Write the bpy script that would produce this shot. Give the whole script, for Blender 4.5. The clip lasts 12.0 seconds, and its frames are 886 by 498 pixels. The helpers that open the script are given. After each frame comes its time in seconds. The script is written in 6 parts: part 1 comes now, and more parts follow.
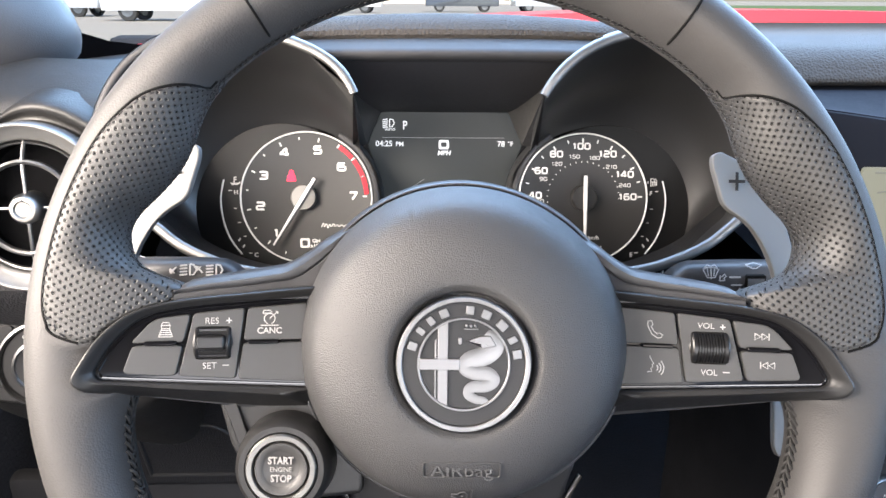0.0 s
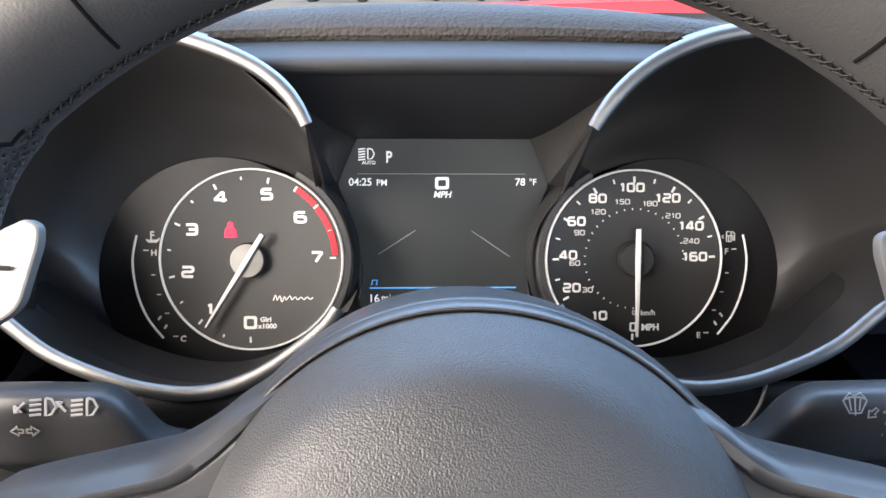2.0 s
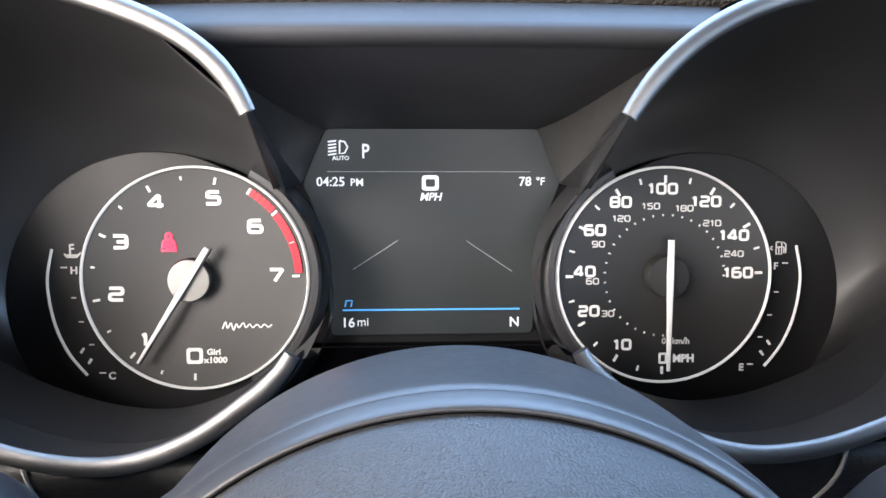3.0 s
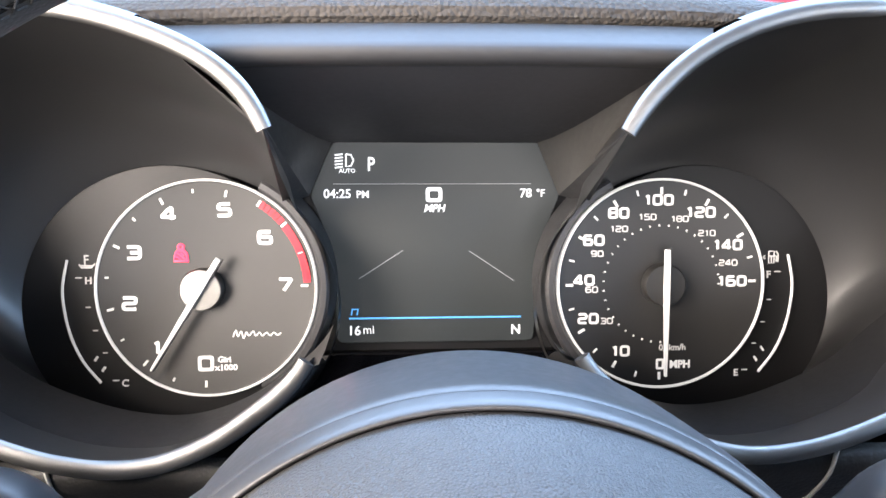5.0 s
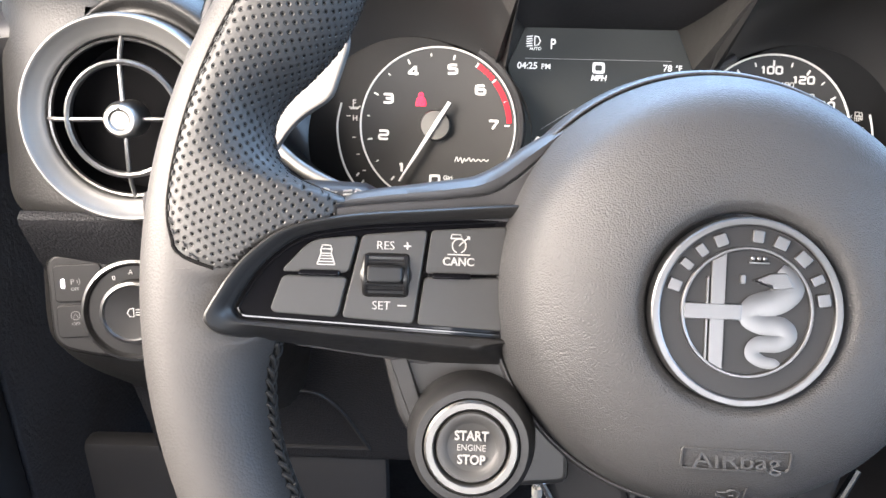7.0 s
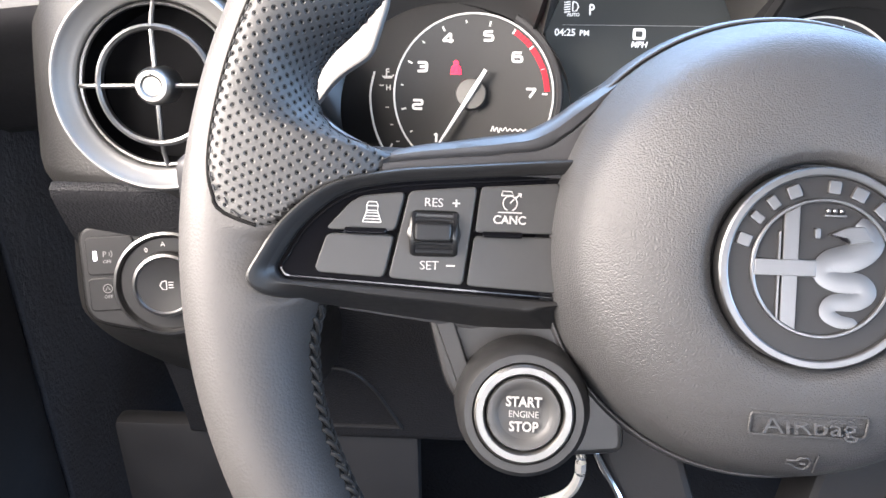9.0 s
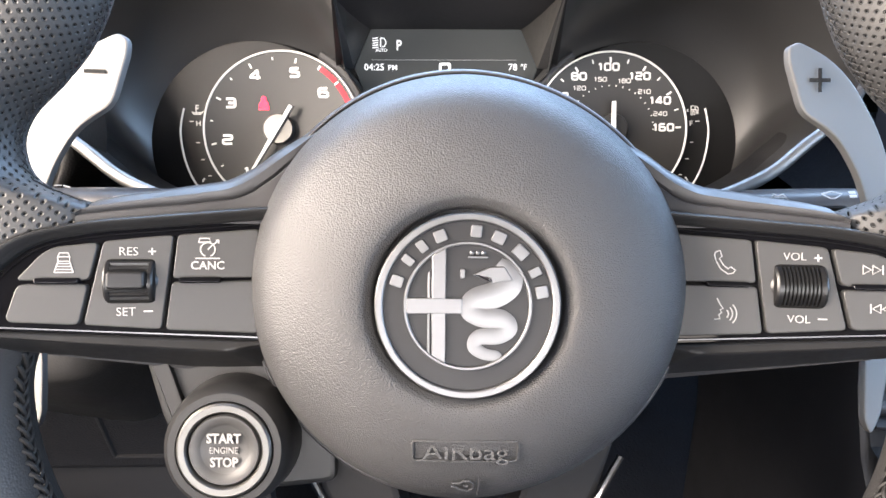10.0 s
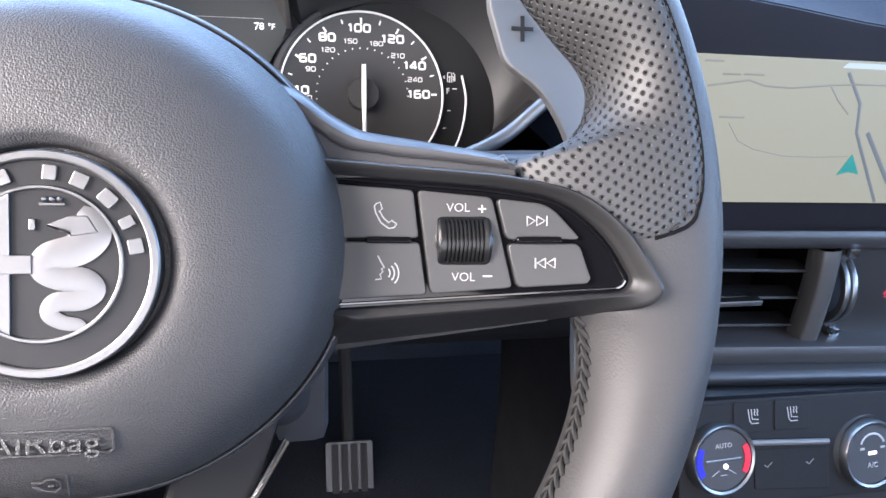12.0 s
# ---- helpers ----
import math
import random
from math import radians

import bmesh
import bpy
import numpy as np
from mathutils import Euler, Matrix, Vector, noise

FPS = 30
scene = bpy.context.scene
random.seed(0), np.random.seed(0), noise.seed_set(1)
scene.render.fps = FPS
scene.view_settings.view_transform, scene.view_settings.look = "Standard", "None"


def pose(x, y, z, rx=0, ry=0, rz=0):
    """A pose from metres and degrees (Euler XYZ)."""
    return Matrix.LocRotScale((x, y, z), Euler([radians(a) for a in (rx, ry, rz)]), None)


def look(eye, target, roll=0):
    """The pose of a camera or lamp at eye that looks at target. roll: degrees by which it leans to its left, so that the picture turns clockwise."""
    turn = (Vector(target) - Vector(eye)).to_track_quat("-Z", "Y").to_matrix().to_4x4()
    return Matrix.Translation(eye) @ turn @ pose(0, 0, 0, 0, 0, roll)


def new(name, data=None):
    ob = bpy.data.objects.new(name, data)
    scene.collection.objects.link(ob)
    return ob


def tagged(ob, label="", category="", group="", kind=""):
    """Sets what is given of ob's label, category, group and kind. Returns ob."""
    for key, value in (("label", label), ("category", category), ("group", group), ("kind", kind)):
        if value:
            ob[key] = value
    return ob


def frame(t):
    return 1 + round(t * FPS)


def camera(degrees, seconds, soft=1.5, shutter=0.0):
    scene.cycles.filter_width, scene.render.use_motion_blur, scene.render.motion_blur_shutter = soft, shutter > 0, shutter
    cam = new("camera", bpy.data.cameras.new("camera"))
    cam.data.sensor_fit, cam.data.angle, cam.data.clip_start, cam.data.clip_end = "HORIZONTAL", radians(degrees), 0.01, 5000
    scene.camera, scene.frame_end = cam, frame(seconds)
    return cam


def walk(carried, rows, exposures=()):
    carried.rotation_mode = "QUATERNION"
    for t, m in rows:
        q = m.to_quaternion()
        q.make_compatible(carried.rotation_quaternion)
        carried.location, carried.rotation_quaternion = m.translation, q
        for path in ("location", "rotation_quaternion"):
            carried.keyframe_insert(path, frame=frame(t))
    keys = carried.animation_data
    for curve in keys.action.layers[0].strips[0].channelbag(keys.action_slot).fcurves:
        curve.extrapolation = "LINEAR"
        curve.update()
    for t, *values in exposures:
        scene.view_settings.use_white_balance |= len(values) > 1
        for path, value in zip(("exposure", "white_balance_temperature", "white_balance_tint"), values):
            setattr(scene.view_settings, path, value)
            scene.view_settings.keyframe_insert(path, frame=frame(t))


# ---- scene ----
cam = camera(60.3, 12.0)
METRES, EYE, TILT, LEAN, TURN = 0.63, 0.95, -23.0, -0.37, -1.4
ROWS = [
    (0.0, 0.0, 0.0, 0.0, 0.0, 0.0, 0.0),
    (0.5, 0.0016, 0.0209, 0.0036, -0.07, 0.16, -0.16),
    (1.0, 0.0058, 0.0909, 0.0228, -0.13, 0.14, -0.25),
    (1.5, 0.0061, 0.1526, 0.0431, -0.11, -0.09, -0.15),
    (2.0, -0.0007, 0.2267, 0.0707, -0.21, -0.74, 0.08),
    (2.5, -0.0031, 0.2860, 0.0825, -0.42, -1.42, 0.14),
    (3.0, 0.0016, 0.3368, 0.0882, -0.86, -1.81, 0.18),
    (3.2, 0.0028, 0.3484, 0.0790, -0.68, -0.32, 0.26),
    (4.8, -0.0032, 0.3395, 0.0848, -1.07, -0.15, 0.36),
    (5.0, -0.0052, 0.3214, 0.0893, -1.32, -1.14, 0.32),
    (5.5, -0.0075, 0.2646, 0.0719, -0.81, -0.59, 0.23),
    (6.0, -0.0185, 0.1727, 0.0423, 0.50, -0.17, -0.07),
    (6.5, -0.0600, 0.1104, -0.0026, 1.91, -0.59, -0.73),
    (7.0, -0.0999, 0.1267, -0.0368, 3.23, -1.57, -1.49),
    (7.2, -0.1138, 0.1390, -0.0477, 3.46, -1.68, -1.62),
    (8.8, -0.1306, 0.1509, -0.0565, 5.00, -2.34, -1.62),
    (9.0, -0.1143, 0.1419, -0.0519, 4.74, -2.45, -1.28),
    (9.5, -0.0491, 0.1217, -0.0398, 3.35, -1.72, -0.54),
    (10.0, 0.0048, 0.1269, -0.0364, 0.51, -1.41, 0.26),
    (10.5, 0.0596, 0.1360, -0.0378, -2.60, -1.37, 0.65),
    (11.0, 0.0999, 0.1522, -0.0522, -6.05, -1.53, 0.73),
    (11.5, 0.1068, 0.1654, -0.0580, -8.22, -1.71, 0.68),
    (12.0, 0.1086, 0.1689, -0.0577, -9.61, -1.73, 0.72),
]
walk(cam, [(t, pose(-0.015, 0, EYE, TILT, LEAN, TURN) @ pose(METRES * x, METRES * y, METRES * z, 90 + pitch, roll, yaw)) for t, x, y, z, yaw, pitch, roll in ROWS],
     exposures=((0.0, 2.28, 6350, 13), (1.0, 2.24, 6450, 13), (2.0, 1.96, 6300, 13), (3.0, 2.12, 6100, 13), (5.0, 2.70, 6400, 14), (6.0, 2.68, 6700, 14), (7.0, 2.36, 6350, 13), (9.0, 2.46, 6150, 14), (10.0, 2.56, 6500, 14), (12.0, 2.53, 5900, 17)))

# ---- light ----
SUN_UP, SUN_ROUND = 42.0, 165.0          # degrees: height, and bearing from straight ahead, clockwise
world = bpy.data.worlds.new("sky")
scene.world = world
world.use_nodes = True
wn = world.node_tree
sky = wn.nodes.new("ShaderNodeTexSky")
sky.sky_type, sky.sun_disc = "NISHITA", False
sky.sun_elevation, sky.sun_rotation = radians(SUN_UP), radians(SUN_ROUND)
wn.links.new(sky.outputs["Color"], wn.nodes["Background"].inputs["Color"])
wn.nodes["Background"].inputs["Strength"].default_value = 0.08
sun = new("sun", bpy.data.lights.new("sun", "SUN"))
sun.data.energy, sun.data.angle, sun.data.color = 2.1, radians(0.5), (1.0, 0.93, 0.82)
_az, _el = radians(SUN_ROUND), radians(SUN_UP)
sun.matrix_world = look((math.sin(_az) * math.cos(_el) * 20, math.cos(_az) * math.cos(_el) * 20, math.sin(_el) * 20), (0, 0, 0))


def window_light(name, eye, target, wide, high, watts, colour):
    """The sky and the sunlit lot outside, as they shine in through one window opening."""
    ob = new(name, bpy.data.lights.new(name, "AREA"))
    ob.data.shape, ob.data.size, ob.data.size_y = "RECTANGLE", wide, high
    ob.data.energy, ob.data.color = watts, colour
    ob.matrix_world = look(eye, target)
    return ob


window_light("driver_window_light", (-0.43, 0.10, 1.03), (0.3, 0.22, 0.83), 0.48, 0.34, 5.8, (1.0, 0.88, 0.74))
window_light("rear_door_window_light", (-0.40, -1.00, 1.06), (0.15, 0.2, 0.85), 0.56, 0.34, 1.0, (1.0, 0.92, 0.82))
window_light("rear_window_light", (0.37, -1.58, 1.08), (0.25, 0.3, 0.84), 1.15, 0.36, 4.6, (1.0, 0.96, 0.94))
window_light("passenger_window_light", (1.17, -0.10, 1.06), (0.3, 0.1, 0.88), 0.9, 0.36, 3.6, (0.44, 0.68, 1.0))
window_light("windscreen_light", (0.37, 0.62, 1.035), (0.37, 0.185, 0.275), 1.3, 0.55, 5.4, (0.45, 0.68, 1.0))

# ---- materials ----
def material(name, base, rough=0.5, metal=0.0, grain=0.0, grain_size=0.001, kind="noise", vary=0.15, coat=0.0, emit=0.0, coords="Object", spec=0.5, smudge=0.08):
    """A surface with its colour and gloss varied at a large and a small scale, and a fine relief."""
    m = bpy.data.materials.new(name)
    m.use_nodes = True
    n, l = m.node_tree.nodes, m.node_tree.links
    b = n["Principled BSDF"]
    b.inputs["Metallic"].default_value = metal
    b.inputs["Specular IOR Level"].default_value = spec
    b.inputs["Coat Weight"].default_value = coat
    b.inputs["Coat Roughness"].default_value = 0.05
    tc = n.new("ShaderNodeTexCoord")
    big = n.new("ShaderNodeTexNoise")
    big.inputs["Scale"].default_value, big.inputs["Detail"].default_value = 22.0, 5.0
    l.new(tc.outputs[coords], big.inputs["Vector"])
    fine = n.new("ShaderNodeTexNoise")
    fine.inputs["Scale"].default_value, fine.inputs["Detail"].default_value = 420.0, 3.0
    l.new(tc.outputs[coords], fine.inputs["Vector"])
    mixed = n.new("ShaderNodeMath")
    mixed.operation = "MULTIPLY_ADD"
    l.new(big.outputs["Fac"], mixed.inputs[0])
    mixed.inputs[1].default_value = 0.65
    half = n.new("ShaderNodeMath")
    half.operation = "MULTIPLY"
    l.new(fine.outputs["Fac"], half.inputs[0])
    half.inputs[1].default_value = 0.35
    l.new(half.outputs[0], mixed.inputs[2])
    ramp = n.new("ShaderNodeMapRange")
    ramp.inputs["From Min"].default_value, ramp.inputs["From Max"].default_value = 0.3, 0.7
    ramp.inputs["To Min"].default_value, ramp.inputs["To Max"].default_value = 1 - vary, 1 + vary
    l.new(mixed.outputs[0], ramp.inputs["Value"])
    tint = n.new("ShaderNodeVectorMath")
    tint.operation = "SCALE"
    tint.inputs[0].default_value = base
    l.new(ramp.outputs[0], tint.inputs["Scale"])
    l.new(tint.outputs[0], b.inputs["Base Color"])
    rr = n.new("ShaderNodeMapRange")
    rr.inputs["From Min"].default_value, rr.inputs["From Max"].default_value = 0.3, 0.7
    rr.inputs["To Min"].default_value, rr.inputs["To Max"].default_value = max(0.02, rough - smudge), min(1, rough + smudge)
    l.new(mixed.outputs[0], rr.inputs["Value"])
    l.new(rr.outputs[0], b.inputs["Roughness"])
    if emit:
        l.new(tint.outputs[0], b.inputs["Emission Color"])
        b.inputs["Emission Strength"].default_value = emit
    if grain:
        if kind == "voronoi":
            tex = n.new("ShaderNodeTexVoronoi")
            tex.feature = "SMOOTH_F1"
            tex.inputs["Smoothness"].default_value = 0.25
            out = tex.outputs["Distance"]
        else:
            tex = n.new("ShaderNodeTexNoise")
            tex.inputs["Detail"].default_value = 2.0
            out = tex.outputs["Fac"]
        tex.inputs["Scale"].default_value = 1.0 / grain_size
        warp = n.new("ShaderNodeVectorMath")
        warp.operation = "MULTIPLY_ADD"
        l.new(big.outputs["Color"], warp.inputs[0])
        warp.inputs[1].default_value = (0.004, 0.004, 0.004)
        l.new(tc.outputs[coords], warp.inputs[2])
        l.new(warp.outputs[0], tex.inputs["Vector"])
        bump = n.new("ShaderNodeBump")
        bump.inputs["Strength"].default_value = grain
        bump.invert = kind == "voronoi"
        bump.inputs["Distance"].default_value = grain_size * 0.5
        l.new(out, bump.inputs["Height"])
        l.new(bump.outputs["Normal"], b.inputs["Normal"])
    return m


def lit(name, colour, strength, body=0.5):
    """Something that glows: the backlit print of a dial or a display."""
    m = bpy.data.materials.new(name)
    m.use_nodes = True
    b = m.node_tree.nodes["Principled BSDF"]
    b.inputs["Base Color"].default_value = (*[body * c for c in colour], 1)
    b.inputs["Roughness"].default_value = 0.5
    b.inputs["Emission Color"].default_value = (*colour, 1)
    b.inputs["Emission Strength"].default_value = strength
    return m


SMOOTH_LEATHER = material("smooth_leather", (0.038, 0.0369, 0.0367), 0.55, spec=0.38, grain=0.22, grain_size=0.0008, kind="voronoi", vary=0.12)
PAD_GRAIN = material("grained_pad", (0.032, 0.032, 0.033), 0.50, spec=0.42, grain=0.75, grain_size=0.00050, kind="voronoi", vary=0.10)
HOOD_LEATHER = material("hood_leather", (0.046, 0.041, 0.037), 0.78, spec=0.12, grain=0.9, grain_size=0.0017, kind="voronoi", vary=0.15)
SOFT_PLASTIC = material("soft_plastic", (0.018, 0.018, 0.020), 0.56, spec=0.4, grain=0.22, grain_size=0.0007, vary=0.12)
SMOOTH_PLASTIC = material("smooth_plastic", (0.030, 0.030, 0.032), 0.42, spec=0.45, grain=0.08, grain_size=0.0005, vary=0.10)
DARK_PLASTIC = material("dark_plastic", (0.010, 0.010, 0.011), 0.5, grain=0.15, grain_size=0.0008, vary=0.15)
BEZEL_PLASTIC = material("bezel_plastic", (0.014, 0.014, 0.0145), 0.42, spec=0.33, grain=0.08, grain_size=0.0005, vary=0.08)
BUTTON_PLASTIC = material("button_plastic", (0.030, 0.0297, 0.0295), 0.44, spec=0.45, grain=0.06, grain_size=0.0004, vary=0.08)
BOWL_PLASTIC = material("bowl_plastic", (0.018, 0.0179, 0.0184), 0.36, spec=0.6, grain=0.03, grain_size=0.0006, vary=0.06, smudge=0.02)
ROLLER = material("roller_black", (0.007, 0.007, 0.0075), 0.34, spec=0.4, vary=0.1)
PLATE_BLACK = material("plate_black", (0.0090, 0.0090, 0.0096), 0.45, spec=0.25, vary=0.10)
# lighter than the plates: pale haze over the dials is put into the colour
DIAL_BLACK = material("dial_black", (0.017, 0.0166, 0.0162), 0.46, spec=0.45, vary=0.10)
GLOSS_BLACK = material("gloss_black", (0.003, 0.003, 0.004), 0.03, spec=0.20, vary=0.2, smudge=0.02)
GLOSS_EDGE = material("gloss_edge", (0.004, 0.004, 0.005), 0.08, spec=0.6, vary=0.2)
TRIM_SILVER = material("trim_silver", (0.21, 0.207, 0.202), 0.45, metal=1.0, vary=0.05, grain=0.03, grain_size=0.0004)
SATIN_SILVER = material("satin_silver", (0.20, 0.20, 0.20), 0.38, metal=1.0, vary=0.06, grain=0.03, grain_size=0.0004)
CAP_METAL = material("cap_metal", (0.16, 0.158, 0.152), 0.42, metal=1.0, vary=0.06)
RING_SILVER = material("ring_silver", (0.19, 0.19, 0.188), 0.50, metal=0.8, vary=0.06)
SCREEN_BLACK = material("screen_black", (0.009, 0.009, 0.012), 0.8, spec=0.12, vary=0.1)
PADDLE_METAL = material("paddle_metal", (0.135, 0.133, 0.130), 0.58, metal=0.55, vary=0.06, grain=0.06, grain_size=0.0003)
BRIGHT_CHROME = material("bright_chrome", (0.55, 0.55, 0.55), 0.16, metal=1.0, vary=0.05, smudge=0.05)
LIP_PLASTIC = material("lip_plastic", (0.034, 0.034, 0.036), 0.62, spec=0.30, grain=0.06, grain_size=0.0005, vary=0.08)
HOOD_INNER = material("hood_inner", (0.028, 0.028, 0.032), 0.6, spec=0.3, grain=0.1, grain_size=0.0007, vary=0.08)
WHITE_PRINT = material("white_print", (0.33, 0.325, 0.315), 0.5, vary=0.08)
GREY_PRINT = material("grey_print", (0.30, 0.30, 0.29), 0.5, vary=0.08)
DIM_PRINT = material("dim_print", (0.12, 0.12, 0.12), 0.5, vary=0.08)
CHEEK = material("cheek_plastic", (0.045, 0.044, 0.043), 0.45, spec=0.4, grain=0.05, grain_size=0.0006, vary=0.08)
BLACK_PRINT = material("black_print", (0.015, 0.015, 0.015), 0.8, spec=0.1, vary=0.08)
# the blue cast of the shade under the dash is mixed into this colour
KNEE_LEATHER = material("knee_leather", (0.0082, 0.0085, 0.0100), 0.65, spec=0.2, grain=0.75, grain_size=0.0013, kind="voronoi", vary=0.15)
POD_LEATHER = material("pod_leather", (0.0105, 0.0102, 0.0100), 0.52, spec=0.45, grain=0.22, grain_size=0.0012, kind="voronoi", vary=0.12)
KEY_BLACK = material("key_black", (0.006, 0.006, 0.0065), 0.5, spec=0.25, grain=0.05, grain_size=0.0005, vary=0.1)
BARREL_BLACK = material("barrel_black", (0.003, 0.003, 0.0035), 0.7, spec=0.05, vary=0.1)
KNOB_SILVER = material("knob_silver", (0.26, 0.258, 0.252), 0.40, metal=1.0, vary=0.05)
BRAID = material("braid", (0.020, 0.0198, 0.0198), 0.55, spec=0.4, grain=0.3, grain_size=0.0004, vary=0.2)
THREAD = material("thread", (0.026, 0.026, 0.027), 0.7, spec=0.2, grain=0.4, grain_size=0.0002, vary=0.2)
PANEL_BLACK = material("panel_black", (0.0055, 0.0055, 0.0062), 0.6, spec=0.22, grain=0.1, grain_size=0.0006, vary=0.12)
BUTTON_PRINT = material("button_print", (0.22, 0.217, 0.21), 0.5, vary=0.08)
SEAM_DARK = material("seam_dark", (0.004, 0.004, 0.004), 0.8, spec=0.1, vary=0.2)
PEDAL_METAL = material("pedal_metal", (0.06, 0.06, 0.062), 0.5, metal=1.0, vary=0.1)
DIAL_PRINT = lit("dial_print", (0.95, 0.93, 0.88), 0.09)
DIAL_DIM = lit("dial_dim", (0.8, 0.78, 0.74), 0.07)
DIAL_RED = lit("dial_red", (0.85, 0.015, 0.035), 0.12)
WARN_RED = lit("warning_red", (1.0, 0.01, 0.06), 0.45)
DISPLAY_TEXT = lit("display_text", (0.9, 0.92, 0.92), 0.22)
DISPLAY_BLUE = lit("display_blue", (0.12, 0.45, 0.95), 0.20)
DISPLAY_LINE = lit("display_line", (0.6, 0.6, 0.62), 0.06)
DISPLAY_GLASS = lit("display_glass", (0.45, 0.52, 0.52), 0.010, 0.035)
LAMP_WHITE = lit("lamp_white", (0.9, 0.85, 1.0), 0.5)
MAP_CREAM = lit("map_cream", (0.62, 0.60, 0.43), 0.105, 0.05)
MAP_PALE = lit("map_pale", (0.60, 0.72, 0.78), 0.17, 0.05)
MAP_ROAD = lit("map_road", (0.50, 0.49, 0.38), 0.085, 0.05)
MAP_DARK = lit("map_dark", (0.32, 0.36, 0.38), 0.075, 0.05)
MAP_TEAL = lit("map_teal", (0.02, 0.42, 0.36), 0.10, 0.1)
KNOB_BLUE = lit("knob_blue", (0.01, 0.01, 0.95), 0.20, 0.1)
KNOB_RED = lit("knob_red", (0.95, 0.01, 0.05), 0.17, 0.1)
HAZARD_RED = lit("hazard_red", (0.6, 0.03, 0.05), 0.10)
HEADLINER = material("headliner", (0.12, 0.117, 0.112), 0.9, grain=0.3, grain_size=0.002, vary=0.08)
TRIM_DARK = material("trim_dark", (0.024, 0.024, 0.026), 0.55, grain=0.25, grain_size=0.001, vary=0.12)
# black carpet; the footwell's bluish haze is put into its colour
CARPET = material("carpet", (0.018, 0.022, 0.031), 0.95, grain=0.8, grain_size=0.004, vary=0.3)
RED_PAINT = material("red_paint", (0.55, 0.015, 0.03), 0.4, spec=0.2, coat=0.1, vary=0.05)
WHITE_PAINT = material("white_paint", (0.50, 0.50, 0.49), 0.3, coat=0.5, vary=0.05)
DARK_PAINT = material("dark_paint", (0.03, 0.035, 0.045), 0.2, coat=1.0, vary=0.05)
GREY_PAINT = material("grey_paint", (0.30, 0.31, 0.33), 0.25, coat=1.0, vary=0.05)
RUBBER = material("rubber", (0.02, 0.02, 0.02), 0.8, vary=0.2)
CAR_GLASS = material("car_glass", (0.02, 0.025, 0.03), 0.05, coat=1.0, vary=0.1)
CONCRETE = material("concrete", (0.25, 0.225, 0.19), 0.85, grain=0.4, grain_size=0.02, vary=0.12)
LAWN = material("lawn", (0.07, 0.12, 0.03), 0.9, grain=0.8, grain_size=0.05, vary=0.3)
STUCCO = material("stucco", (0.55, 0.50, 0.43), 0.85, grain=0.3, grain_size=0.02, vary=0.1)


def perforated(name):
    """Leather pierced with staggered rows of small holes, laid out on the UV map in metres."""
    m = material(name, (0.027, 0.0267, 0.0268), 0.55, spec=0.42, grain=0.10, grain_size=0.0010, kind="voronoi", vary=0.12)
    n, l = m.node_tree.nodes, m.node_tree.links
    b = n["Principled BSDF"]
    uv = n.new("ShaderNodeUVMap")
    sep = n.new("ShaderNodeSeparateXYZ")
    l.new(uv.outputs[0], sep.inputs[0])

    def calc(op, a, b_=None, c=None):
        k = n.new("ShaderNodeMath")
        k.operation = op
        for i, v in enumerate((a, b_, c)):
            if v is None:
                continue
            if isinstance(v, (int, float)):
                k.inputs[i].default_value = v
            else:
                l.new(v, k.inputs[i])
        return k.outputs[0]
    u = calc("DIVIDE", sep.outputs[0], 0.0033)
    v = calc("DIVIDE", sep.outputs[1], 0.0020)
    row = calc("FLOOR", v)
    shift = calc("MULTIPLY", calc("FLOORED_MODULO", row, 2.0), 0.5)
    fu = calc("SUBTRACT", calc("FRACT", calc("ADD", u, shift)), 0.5)
    fv = calc("SUBTRACT", calc("FRACT", v), 0.5)
    du, dv = calc("MULTIPLY", fu, 3.3), calc("MULTIPLY", fv, 2.0)
    dist = calc("SQRT", calc("ADD", calc("MULTIPLY", du, du), calc("MULTIPLY", dv, dv)))
    hole = n.new("ShaderNodeMapRange")
    hole.inputs["From Min"].default_value, hole.inputs["From Max"].default_value = 0.27, 0.46
    l.new(dist, hole.inputs["Value"])
    old = b.inputs["Base Color"].links[0].from_socket
    dark = n.new("ShaderNodeVectorMath")
    dark.operation = "SCALE"
    l.new(old, dark.inputs[0])
    l.new(calc("MULTIPLY_ADD", hole.outputs[0], 0.93, 0.07), dark.inputs["Scale"])
    l.new(dark.outputs[0], b.inputs["Base Color"])
    l.new(calc("MULTIPLY", hole.outputs[0], 0.55), b.inputs["Specular IOR Level"])
    first = b.inputs["Normal"].links[0].from_node
    dent = n.new("ShaderNodeBump")
    dent.inputs["Strength"].default_value, dent.inputs["Distance"].default_value = 1.0, 0.00042
    wide = n.new("ShaderNodeMapRange")
    wide.inputs["From Min"].default_value, wide.inputs["From Max"].default_value = 0.38, 0.80
    wide.interpolation_type = "SMOOTHSTEP"
    l.new(dist, wide.inputs["Value"])
    l.new(wide.outputs[0], dent.inputs["Height"])
    l.new(first.outputs["Normal"], dent.inputs["Normal"])
    l.new(dent.outputs["Normal"], b.inputs["Normal"])
    return m


PERFORATED = perforated("perforated_leather")


